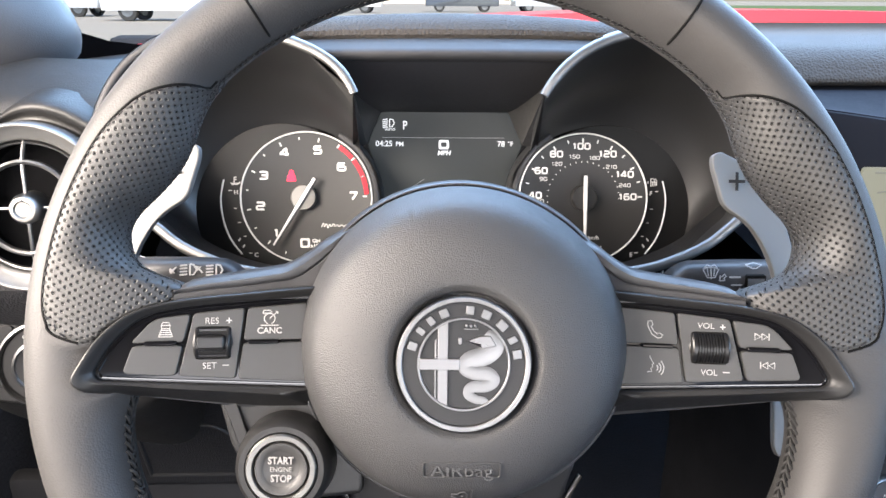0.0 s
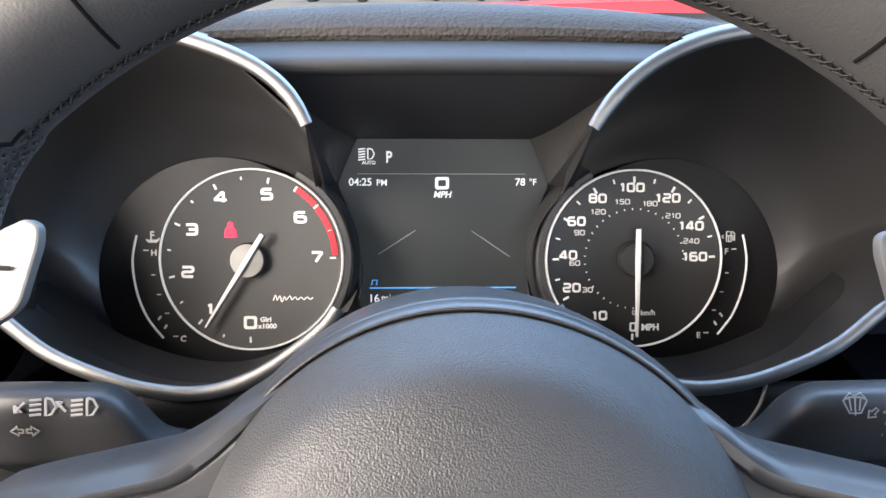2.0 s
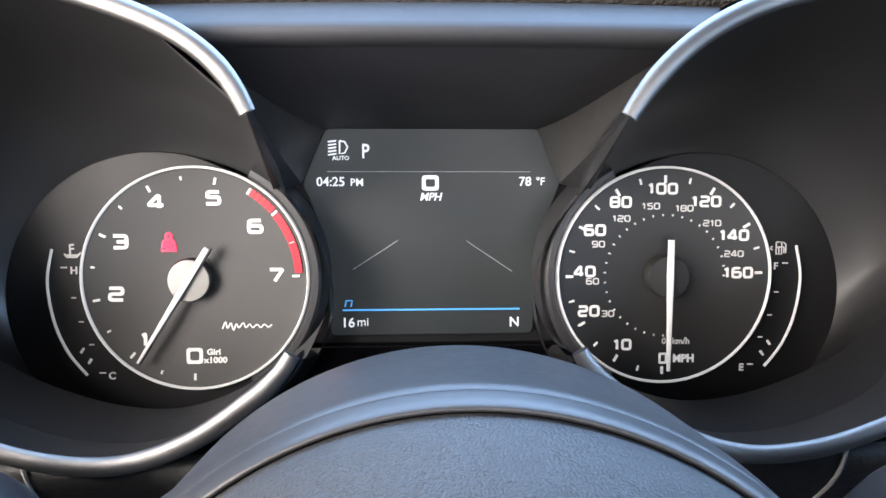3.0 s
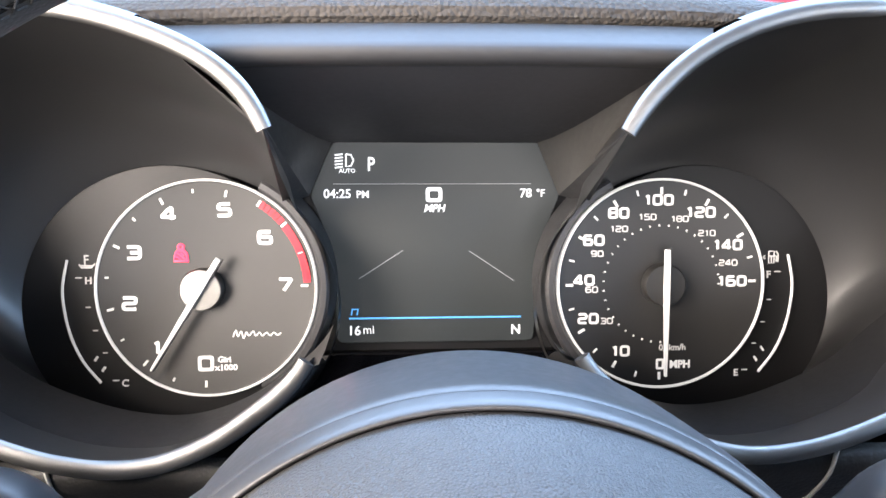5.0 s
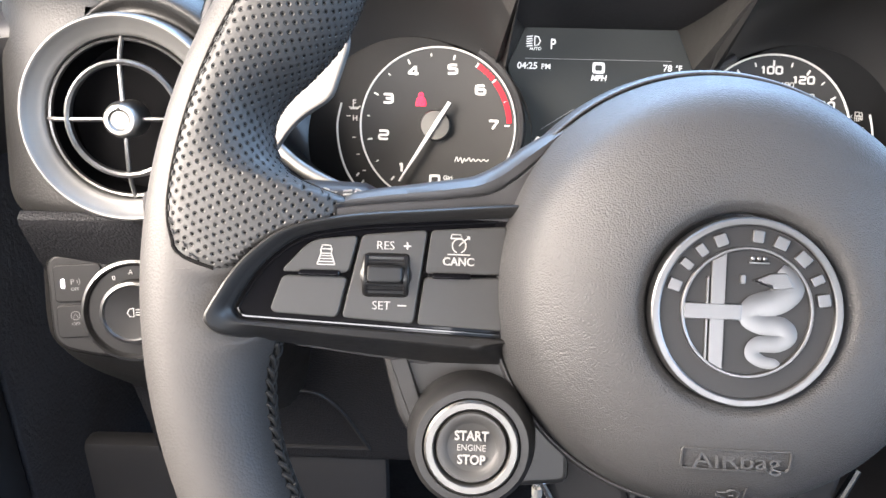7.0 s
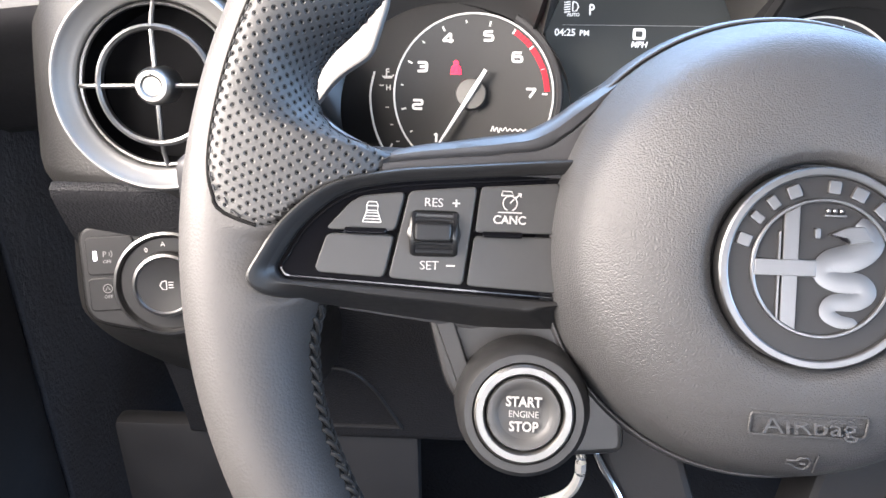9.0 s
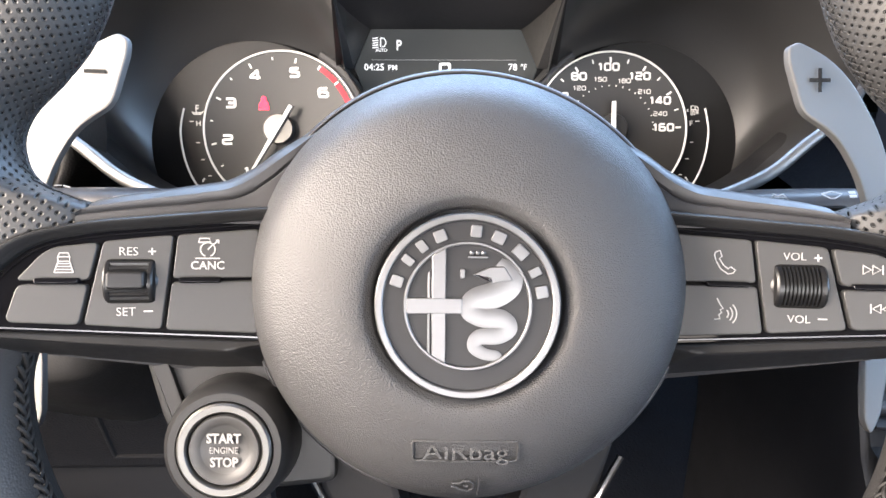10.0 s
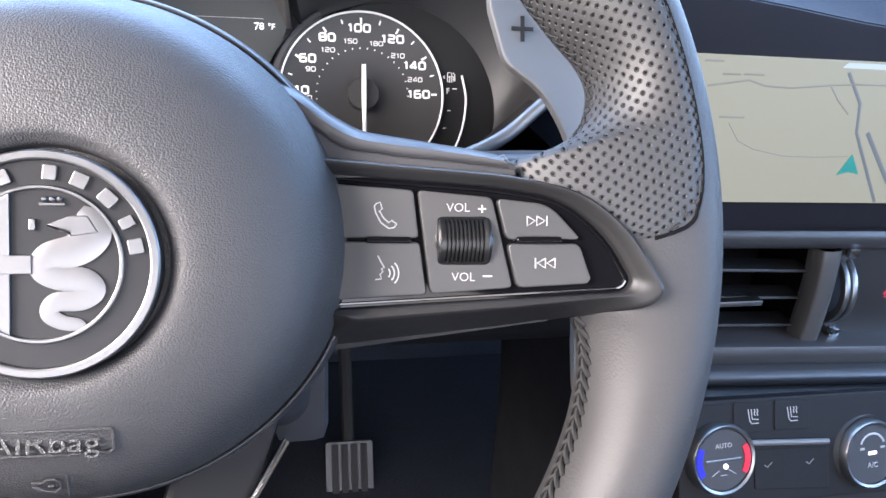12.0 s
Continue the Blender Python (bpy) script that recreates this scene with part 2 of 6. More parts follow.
# ---- mesh tools ----
def finish(name, me, mat, sharp=38):
    me.polygons.foreach_set("use_smooth", [True] * len(me.polygons))
    me.set_sharp_from_angle(angle=radians(sharp))
    for face in me.polygons:
        if len(face.vertices) > 8:
            face.use_smooth = False
    me.materials.append(mat)
    return new(name, me)


def part(name, bm, mat, parent=None, label="", at=None, sharp=38):
    """Links a bmesh as one mesh object, under a thing or a part."""
    me = bpy.data.meshes.new(name)
    bmesh.ops.recalc_face_normals(bm, faces=bm.faces)
    bm.to_mesh(me)
    bm.free()
    ob = finish(name, me, mat, sharp)
    if at is not None:
        ob.matrix_basis = at
    if parent:
        ob.parent = parent
    if label:
        ob["label"] = label
    return ob


def again(ob, parent, at, name=None):
    """Another object on the same mesh."""
    o = new(name or ob.name.split(".")[0], ob.data)
    o.matrix_basis, o.parent = at, parent
    return o


def thing(name, at, label, category, group="", kind=""):
    ob = new(name)
    ob.empty_display_size = 0.02
    ob.matrix_basis = at
    return tagged(ob, label, category, group, kind)


def loft(loops, closed=True, caps=(False, False), bm=None):
    """A skin over loops of points with equal counts."""
    bm = bm or bmesh.new()
    rows = [[bm.verts.new(p) for p in loop] for loop in loops]
    for a, b in zip(rows, rows[1:]):
        n = len(a)
        for i in range(n if closed else n - 1):
            j = (i + 1) % n
            bm.faces.new((a[i], a[j], b[j], b[i]))
    if caps[0]:
        bm.faces.new(rows[0])
    if caps[1]:
        bm.faces.new(rows[-1])
    return bm


def lathe(profile, n=64, caps=(False, False), bm=None, arc=(0, 360)):
    """A profile of (radius, height) turned about z."""
    full = abs(arc[1] - arc[0]) >= 360
    k = n if full else n + 1
    ang = [radians(arc[0] + (arc[1] - arc[0]) * i / n) for i in range(k)]
    return loft([[(r * math.cos(a), r * math.sin(a), z) for a in ang] for r, z in profile], full, caps, bm)


def rounded(points, r, n=5):
    """A polygon with its corners rounded; r is one radius, or one for each corner."""
    out, k = [], len(points)
    rs = r if isinstance(r, (list, tuple)) else [r] * k
    for i, p in enumerate(points):
        p, a, b = Vector(p), Vector(points[i - 1]), Vector(points[(i + 1) % k])
        d = min(rs[i], 0.45 * (a - p).length, 0.45 * (b - p).length)
        s, e = p + (a - p).normalized() * d, p + (b - p).normalized() * d
        for j in range(n + 1):
            t = j / n
            q = s * (1 - t) ** 2 + p * 2 * t * (1 - t) + e * t ** 2
            out.append((q.x, q.y))
    return out


def area(poly):
    return 0.5 * sum(poly[i - 1][0] * poly[i][1] - poly[i][0] * poly[i - 1][1] for i in range(len(poly)))


def grown(poly, d):
    """The polygon moved outwards by d (inwards where negative)."""
    s, n, out = (1 if area(poly) > 0 else -1), len(poly), []
    for i in range(n):
        a, p, b = Vector(poly[i - 1]), Vector(poly[i]), Vector(poly[(i + 1) % n])
        e1, e2 = (p - a), (b - p)
        n1 = Vector((e1.y, -e1.x)).normalized() if e1.length > 1e-9 else Vector((0, 0))
        n2 = Vector((e2.y, -e2.x)).normalized() if e2.length > 1e-9 else Vector((0, 0))
        m = (n1 + n2)
        m = m.normalized() if m.length > 1e-6 else n1
        out.append((p.x + s * d * m.x, p.y + s * d * m.y))
    return out


def slab(poly, top, bottom, soft=0.0004, lift=None, bm=None):
    """A plate with a softened upper edge. lift(x, y, z) bends it."""
    lift = lift or (lambda x, y, z: (x, y, z))
    rings = [(poly, bottom), (poly, top - soft), (grown(poly, -0.3 * soft), top - 0.3 * soft), (grown(poly, -soft), top), (grown(poly, -soft - 0.00008), top)]
    return loft([[lift(x, y, z) for x, y in ring] for ring, z in rings], True, (True, True), bm)


def block(x0, x1, y0, y1, z0, z1, soft=0.002, bm=None):
    """A box with bevelled edges."""
    fresh = bmesh.new()
    bmesh.ops.create_cube(fresh, size=1.0)
    for v in fresh.verts:
        v.co = ((x0 + x1) / 2 + v.co.x * (x1 - x0), (y0 + y1) / 2 + v.co.y * (y1 - y0), (z0 + z1) / 2 + v.co.z * (z1 - z0))
    if soft:
        bmesh.ops.bevel(fresh, geom=fresh.edges[:], offset=soft, segments=2, affect="EDGES", profile=0.6)
    if bm is None:
        return fresh
    tmp = bpy.data.meshes.new("tmp")
    fresh.to_mesh(tmp)
    fresh.free()
    bm.from_mesh(tmp)
    bpy.data.meshes.remove(tmp)
    return bm


def smooth_path(points, n=8, loop=False):
    """A Catmull-Rom curve through points of any dimension."""
    pts = [Vector(p) for p in points]
    k, out = len(pts), []
    last = k if loop else k - 1
    for i in range(last):
        a = pts[(i - 1) % k] if loop or i > 0 else pts[0]
        b, c = pts[i], pts[(i + 1) % k]
        d = pts[(i + 2) % k] if loop or i + 2 < k else pts[-1]
        for j in range(n):
            t = j / n
            out.append(0.5 * ((2 * b) + (c - a) * t + (2 * a - 5 * b + 4 * c - d) * t * t + (3 * b - a - 3 * c + d) * t ** 3))
    if not loop:
        out.append(pts[-1])
    return out


def rod(points, radius, sides=8, flat=1.0, up=(0, 0, 1), bm=None, loop=False):
    """A bar swept along points; radius is one number or one for each point; flat squeezes it along up."""
    pts = [Vector(p) for p in points]
    n, loops = len(pts), []
    for i, p in enumerate(pts):
        a = pts[i - 1] if (i or loop) else p
        b = pts[(i + 1) % n] if (i + 1 < n or loop) else p
        t = (b - a).normalized()
        side = t.cross(Vector(up))
        side = side.normalized() if side.length > 1e-6 else Vector((1, 0, 0))
        high = side.cross(t).normalized()
        r = radius[i] if isinstance(radius, (list, tuple)) else radius
        loops.append([p + side * math.cos(w) * r + high * math.sin(w) * r * flat for w in (2 * math.pi * k / sides for k in range(sides))])
    if loop:
        loops.append(loops[0])
        bm = loft(loops, True, (False, False), bm)
        bmesh.ops.remove_doubles(bm, verts=bm.verts, dist=1e-7)
        return bm
    return loft(loops, True, (True, True), bm)


_letters = {}


def words(name, text, size, mat, parent, at, depth=0.0002, bold=0.0, wide=1.0, lean=0.0):
    """Print in the built-in font, as a thin raised mesh; at is its centre."""
    key = (text, round(size, 6), depth, bold, wide, lean)
    if key not in _letters:
        cu = bpy.data.curves.new("print", "FONT")
        cu.body, cu.size, cu.extrude, cu.offset, cu.shear = text, size, depth, bold, lean
        cu.align_x, cu.align_y, cu.resolution_u = "CENTER", "CENTER", 3
        tmp = new("print", cu)
        bpy.context.view_layer.update()
        me = bpy.data.meshes.new_from_object(tmp.evaluated_get(bpy.context.evaluated_depsgraph_get()))
        bpy.data.objects.remove(tmp)
        bpy.data.curves.remove(cu)
        xs = [v.co.x for v in me.vertices]
        ys = [v.co.y for v in me.vertices]
        cx, cy = (min(xs) + max(xs)) / 2, (min(ys) + max(ys)) / 2
        for v in me.vertices:
            v.co.x, v.co.y = (v.co.x - cx) * wide, v.co.y - cy
        _letters[key] = me
    me = _letters[key].copy()
    me.name = name
    me.materials.clear()
    me.materials.append(mat)
    ob = new(name, me)
    ob.matrix_basis, ob.parent = at, parent
    return ob


def strokes(name, lines, width, mat, parent, at, height=0.00012, label=""):
    """A pictogram of thin raised strokes: each line a list of (x, y)."""
    bm = bmesh.new()
    for line in lines:
        rod([(x, y, 0) for x, y in line], width / 2, 6, 2 * height / width if width else 1, (0, 0, 1), bm)
    return part(name, bm, mat, parent, label, at)


def circle(cx, cy, r, n=24, start=0, end=360):
    return [(cx + r * math.cos(radians(start + (end - start) * i / n)), cy + r * math.sin(radians(start + (end - start) * i / n))) for i in range(n + 1)]


def between(table, x):
    """Smooth interpolation in a table of (x, value), in order of x."""
    if x <= table[0][0]:
        return table[0][1]
    for i, ((a, va), (b, vb)) in enumerate(zip(table, table[1:])):
        if x <= b:
            t, w = (x - a) / (b - a), b - a
            p, q = table[max(0, i - 1)], table[min(len(table) - 1, i + 2)]
            ma, mb = (vb - p[1]) / (b - p[0]) * w, (q[1] - va) / (q[0] - a) * w
            return (2 * t ** 3 - 3 * t * t + 1) * va + (t ** 3 - 2 * t * t + t) * ma + (3 * t * t - 2 * t ** 3) * vb + (t ** 3 - t * t) * mb
    return table[-1][1]


# ---- outside ----
FALL = 0.085                              # how steeply the lot falls away ahead of the car


def lot_z(y):
    return -FALL * max(0.0, y - 2.2)


ground = part("ground", loft([[(-400, y, lot_z(y)), (400, y, lot_z(y))] for y in (-300, 0, 2.2, 60, 600)], False), CONCRETE)
tagged(ground, "pale sunlit concrete of a car park", "ground", kind="structure")
lawn = part("lawn", loft([[(x, y, lot_z(y) + h) for y, h in ((44, -0.05), (44.1, 0.10), (110, 0.10), (110.1, -0.05))] for x in (17, 60, 160)], False), LAWN)
tagged(lawn, "strip of mown green grass beside the car park", "lawn", kind="structure")


def parked_car(x, y, turn, paint, label, tall=1.45):
    """A parked car: body with wheel arches, glasshouse, four wheels, lamps."""
    car = thing("parked_car", pose(x, y, lot_z(y), -math.degrees(math.atan(FALL)), 0, 0) @ pose(0, 0, 0, 0, 0, turn), label, "car", "cars parked in the lot")
    side = [(-2.25, 0.35), (-2.3, 0.62), (-2.2, 0.88), (-1.1, 0.95), (1.0, 0.97), (2.0, 0.86), (2.28, 0.66), (2.25, 0.35)]
    loops = []
    for w, k in ((-0.9, 0.93), (-0.86, 1.0), (0.86, 1.0), (0.9, 0.93)):
        loops.append([(w, a * k, 0.35 + (b - 0.35) * (k if b > 0.4 else 1)) for a, b in side])
    part("body", loft(loops, True, (True, True)), paint, car)
    house = [(-1.7, 0.92), (-1.0, tall - 0.06), (0.4, tall), (1.1, tall - 0.1), (1.75, 0.92)]
    loops = [[(w, a * k, 0.92 + (b - 0.92) * k) for a, b in house] for w, k in ((-0.82, 0.9), (-0.66, 1.0), (0.66, 1.0), (0.82, 0.9))]
    part("glasshouse", loft(loops, True, (True, True)), CAR_GLASS, car)
    part("roof", block(-0.62, 0.62, -0.95, 0.55, tall - 0.03, tall + 0.01, 0.015), paint, car)
    first = None
    for sx in (-0.84, 0.84):
        for sy in (-1.4, 1.4):
            m = pose(sx, sy, 0.33, 0, 90 if sx > 0 else -90, 0)
            if first is None:
                wheel = part("tyre", lathe([(0.20, 0.0), (0.31, 0.0), (0.33, -0.04), (0.33, -0.18), (0.30, -0.2), (0.2, -0.2)], 28), RUBBER, car, at=m)
                rim = part("rim", lathe([(0.03, 0.0), (0.10, -0.01), (0.19, 0.0), (0.205, -0.02), (0.2, -0.1)], 20, (True, False)), SATIN_SILVER, wheel)
                first = (wheel, rim)
            else:
                w = again(first[0], car, m)
                again(first[1], w, Matrix())
    for sx in (-0.62, 0.62):
        part("headlight", block(sx - 0.2, sx + 0.2, 2.12, 2.24, 0.62, 0.74, 0.02), SATIN_SILVER, car)
        part("tail_light", block(sx - 0.2, sx + 0.2, -2.28, -2.16, 0.68, 0.8, 0.02), HAZARD_RED, car)
    return car


parked_car(-8.6, 27.9, 90, WHITE_PAINT, "white hatchback parked across the lot", 1.5)
parked_car(-4.6, 45.0, 88, WHITE_PAINT, "white estate car parked on pale concrete", 1.5)
parked_car(2.4, 50.0, 90, DARK_PAINT, "dark blue saloon parked on the sunlit concrete")
parked_car(8.0, 51.0, 94, GREY_PAINT, "grey saloon parked on the far side of the lot")
parked_car(-15.5, 34.0, 84, GREY_PAINT, "grey saloon parked on the far side of the lot")
parked_car(27.0, 80.0, 88, DARK_PAINT, "dark saloon parked beyond the grass strip")

hall = thing("showroom", pose(6, 130, lot_z(130)), "low tan stuccoed showroom building with wide windows", "building")
part("wall", block(-26, 26, 0, 12, 0, 6.5, 0.05), STUCCO, hall)
part("roof", block(-26.5, 26.5, -0.6, 12.4, 6.5, 6.9, 0.05), GREY_PAINT, hall)
pane = part("window", block(-1.6, 1.6, -0.05, 0.05, 0.6, 4.4, 0.02), CAR_GLASS, hall, at=pose(-22, 0, 0))
for i in range(1, 11):
    again(pane, hall, pose(-22 + 4.4 * i, 0, 0))

# ---- the car's shell ----
shell = thing("car_body", pose(0, 0, 0), "dark trimmed shell of the car around the cabin", "car body", kind="structure")
part("floor", block(-0.46, 1.2, -1.6, 1.15, 0.16, 0.20, 0.005), CARPET, shell)
part("headliner", block(-0.40, 1.14, -1.5, 0.26, 1.255, 1.285, 0.008), HEADLINER, shell)
part("rear_wall", block(-0.46, 1.2, -1.66, -1.6, 0.2, 0.90, 0.01), TRIM_DARK, shell)
part("bulkhead", block(-0.46, 1.2, 1.12, 1.16, 0.2, 0.80, 0.005), CARPET, shell)
for sx, name in ((-0.49, "door_panel"), (1.2, "door_panel")):
    part(name, block(sx, sx + 0.05, -1.6, 0.56, 0.18, 0.86, 0.012), TRIM_DARK, shell)
    part("wing_panel", block(sx, sx + 0.05, 0.562, 1.15, 0.18, 0.77, 0.008), CARPET, shell)
    part("roof_rail", block(sx + 0.02, sx + 0.09, -1.6, 0.2, 1.2, 1.27, 0.02), HEADLINER, shell)
    part("rear_side_trim", block(sx, sx + 0.05, -1.6, -1.28, 0.85, 1.26, 0.015), TRIM_DARK, shell)
    part("door_pillar", block(sx, sx + 0.05, -0.66, -0.52, 0.85, 1.26, 0.015), TRIM_DARK, shell)
bonnet = [[(x, y, 0.852 - 1.6 * max(0.0, 1.05 - y) - 0.025 * ((y - 0.98) / 0.32) ** 1.3 - 0.035 * ((x - 0.45) / 0.72) ** 2) for x in np.linspace(-0.42, 1.16, 24)] for y in (1.0, 1.03, 1.05, 1.1, 1.15, 1.2, 1.3, 1.4, 1.5, 1.6, 1.75, 1.9, 2.05)]
part("bonnet", loft(bonnet, False), RED_PAINT, shell, "glossy red painted bonnet")


for name, x_top, x_low, s in (("pillar_trim", -0.40, -0.286, 1), ("pillar_trim", 1.14, 1.026, -1)):
    path = smooth_path([(x_top, 0.10, 1.265), (x_top - 0.03 * s, 0.26, 1.13), (x_low - 0.140 * s, 0.40, 1.01), (x_low - 0.066 * s, 0.50, 0.914), (x_low - 0.005 * s, 0.535, 0.880), (x_low + 0.004 * s, 0.548, 0.862)], 6)
    part(name, rod(path, [0.054] * (len(path) - 10) + [0.053, 0.051, 0.048, 0.044, 0.040, 0.037, 0.034, 0.031, 0.027, 0.018], 16, 1.0, (1, 0, 0)), TRIM_DARK, shell, "soft grey-black windscreen pillar trim")

glass = bpy.data.materials.new("windscreen_glass")
glass.use_nodes = True
glass.node_tree.nodes.clear()
_o = glass.node_tree.nodes.new("ShaderNodeOutputMaterial")
_g = glass.node_tree.nodes.new("ShaderNodeBsdfTransparent")
_g.inputs["Color"].default_value = (0.90, 0.93, 0.92, 1)
_s = glass.node_tree.nodes.new("ShaderNodeBsdfGlossy")
_s.inputs["Roughness"].default_value = 0.02
_m = glass.node_tree.nodes.new("ShaderNodeMixShader")
_m.inputs[0].default_value = 0.05
glass.node_tree.links.new(_g.outputs[0], _m.inputs[1])
glass.node_tree.links.new(_s.outputs[0], _m.inputs[2])
glass.node_tree.links.new(_m.outputs[0], _o.inputs[0])
on_screen = lambda x, t, off=0.0: (x, 0.26 + 0.76 * t - 0.25 * ((x - 0.37) / 0.73) ** 2 * t - off, 1.27 - 0.435 * t)
screen_loops = [[on_screen(x, t) for x in np.linspace(-0.38, 1.12, 18)] for t in np.linspace(0, 1.10, 9)]
windscreen = part("windscreen", loft(screen_loops, False), glass, shell, "clear raked windscreen")
windscreen.visible_shadow = False
FRIT = [(-0.38, 0.80), (-0.365, 0.87), (-0.345, 0.945), (-0.325, 0.98), (-0.30, 0.996), (-0.26, 1.004), (0.0, 1.010), (0.74, 1.010), (1.04, 0.996), (1.085, 0.945), (1.12, 0.80)]
frit = [[on_screen(x, between(FRIT, x), 0.006), on_screen(x, 1.10, 0.006)] for x in np.linspace(-0.38, 1.12, 80)]
part("screen_edge", loft(frit, False), GLOSS_BLACK, shell, "black painted edge band of the windscreen")

# ---- dashboard ----
dash = thing("dashboard", pose(0, 0, 0), "black soft-touch dashboard under the windscreen", "dashboard")


def swept_x(profile, x0, x1, n=2, bend=None):
    """A profile of (y, z) drawn along x."""
    bend = bend or (lambda x, y, z: (x, y, z))
    return loft([[bend(x, y, z) for y, z in profile] for x in np.linspace(x0, x1, n)], True, (True, True))


top_right = smooth_path([(1.10, 0.80), (1.0, 0.838), (0.80, 0.852), (0.62, 0.868), (0.545, 0.874), (0.520, 0.871), (0.509, 0.862), (0.507, 0.854), (0.53, 0.848), (0.56, 0.844), (0.60, 0.76)], 5)
top_right = [(p.x, p.y) for p in top_right]
part("upper_pad", swept_x(top_right, 0.165, 1.19, 12), HOOD_LEATHER, dash, "grained black upper pad of the dashboard")
top_left = smooth_path([(1.10, 0.80), (1.0, 0.815), (0.80, 0.834), (0.70, 0.841), (0.62, 0.845), (0.55, 0.849), (0.49, 0.853), (0.455, 0.850), (0.445, 0.835), (0.50, 0.80), (0.60, 0.74)], 5)
part("upper_pad", swept_x([(p.x, p.y) for p in top_left], -0.45, -0.196, 8, lambda x, y, z: (x, y, z - 0.010 * max(0, (-0.25 - x) / 0.1))), SOFT_PLASTIC, dash)
mid = smooth_path([(1.0, 0.72), (1.0, 0.828), (0.72, 0.846), (0.60, 0.852), (0.60, 0.70)], 4)
part("rear_deck", swept_x([(p.x, p.y) for p in mid], -0.18, 0.18, 4), SOFT_PLASTIC, dash)

# hood over the instruments: a grained pad with a smooth front lip
hood_n = 28


def hood_row(y, z, drop, half):
    return [(x, y, z - drop * (abs(x) / half) ** 2.2) for x in np.linspace(-half, half, hood_n)]


pad = [hood_row(0.4600, 0.8884, 0.0035, 0.150), hood_row(0.4575, 0.8915, 0.0045, 0.152), hood_row(0.4580, 0.8945, 0.006, 0.155), hood_row(0.4615, 0.8972, 0.008, 0.158), hood_row(0.4680, 0.8992, 0.011, 0.162), hood_row(0.478, 0.9003, 0.014, 0.167), hood_row(0.490, 0.9000, 0.017, 0.174),
       hood_row(0.51, 0.8972, 0.022, 0.184), hood_row(0.56, 0.886, 0.030, 0.20), hood_row(0.66, 0.858, 0.03, 0.22)]
part("hood_pad", loft([[(x - 0.001, y, z) for x, y, z in r] for r in pad], False), HOOD_LEATHER, dash, "grained black leather pad over the instruments")
lip = [hood_row(0.4600, 0.8880, 0.0012, 0.0875), hood_row(0.4580, 0.8893, 0.0012, 0.0880), hood_row(0.4500, 0.8876, 0.0010, 0.0850), hood_row(0.4435, 0.8860, 0.0008, 0.0815)]
lip += [hood_row(0.4405 + dy, dz, 0.0007, h) for dy, dz, h in ((0.0008, 0.8851, 0.080), (0.0, 0.8840, 0.079), (0.0, 0.8828, 0.078), (0.0008, 0.8812, 0.077), (0.0028, 0.8798, 0.076), (0.0060, 0.8784, 0.0755), (0.0120, 0.8768, 0.075), (0.030, 0.8745, 0.074), (0.080, 0.870, 0.072))]
part("hood_lip", loft([[(x - 0.001, y, z) for x, y, z in r] for r in lip], False), LIP_PLASTIC, dash, "smooth satin black lip of the hood")

# lower dash and knee panel
low = smooth_path([(0.62, 0.62), (0.50, 0.655), (0.44, 0.715), (0.412, 0.752), (0.404, 0.756), (0.404, 0.745), (0.43, 0.69), (0.46, 0.65), (0.482, 0.60), (0.498, 0.545), (0.504, 0.528), (0.53, 0.520), (0.66, 0.50), (0.80, 0.48), (0.9, 0.55)], 4)
part("knee_panel", swept_x([(p.x, p.y) for p in low], -0.295, -0.04, 10), KNEE_LEATHER, dash, "grained black knee panel under the column")
low_right = smooth_path([(0.62, 0.62), (0.50, 0.655), (0.44, 0.715), (0.412, 0.752), (0.404, 0.756), (0.404, 0.745), (0.43, 0.69), (0.46, 0.65), (0.50, 0.62), (0.56, 0.58), (0.66, 0.56), (0.80, 0.55), (0.9, 0.57)], 4)
under = smooth_path([(0.4045, 0.7665), (0.4005, 0.7655), (0.3985, 0.760), (0.4010, 0.750), (0.4060, 0.740), (0.430, 0.705)], 5)
part("column_surround", loft([[(x, p.x - 0.004, p.y) for p in under] for x in np.linspace(-0.20, 0.20, 30)], False), POD_LEATHER, dash, "grained black leather below the instruments")
for s in (-1, 1):
    part("knee_seam", rod(smooth_path([(s * 0.1225, 0.3962, 0.768), (s * 0.1205, 0.3942, 0.7600), (s * 0.1185, 0.3966, 0.750), (s * 0.1160, 0.4016, 0.7400), (s * 0.1100, 0.4250, 0.706)], 4), 0.0007, 6), GREY_PRINT, dash, "pale stitched seam")
part("knee_panel", swept_x([(p.x, p.y) for p in low_right], -0.04, 0.26, 10), KNEE_LEATHER, dash)
knee_y = lambda z: between([(0.50, 0.506), (0.545, 0.498), (0.60, 0.482), (0.65, 0.46)], z)
lid = rounded([(-0.235, 0.604), (-0.172, 0.604), (-0.157, 0.584), (-0.140, 0.541), (-0.235, 0.541)], [0.001, 0.016, 0.012, 0.002, 0.001], 6)
part("tray_recess", loft([[(x, knee_y(z) - h, z) for x, z in ring] for ring, h in ((lid, -0.004), (lid, 0.0012), (grown(lid, -0.0008), 0.0022), (grown(lid, -0.0022), 0.0018), (grown(lid, -0.0030), -0.0010))], True, (True, True)), DARK_PLASTIC, dash, "dark storage lid in the knee panel")
part("footwell_cover", block(-0.36, -0.131, 0.512, 0.53, 0.28, 0.527, 0.006), DARK_PLASTIC, dash)
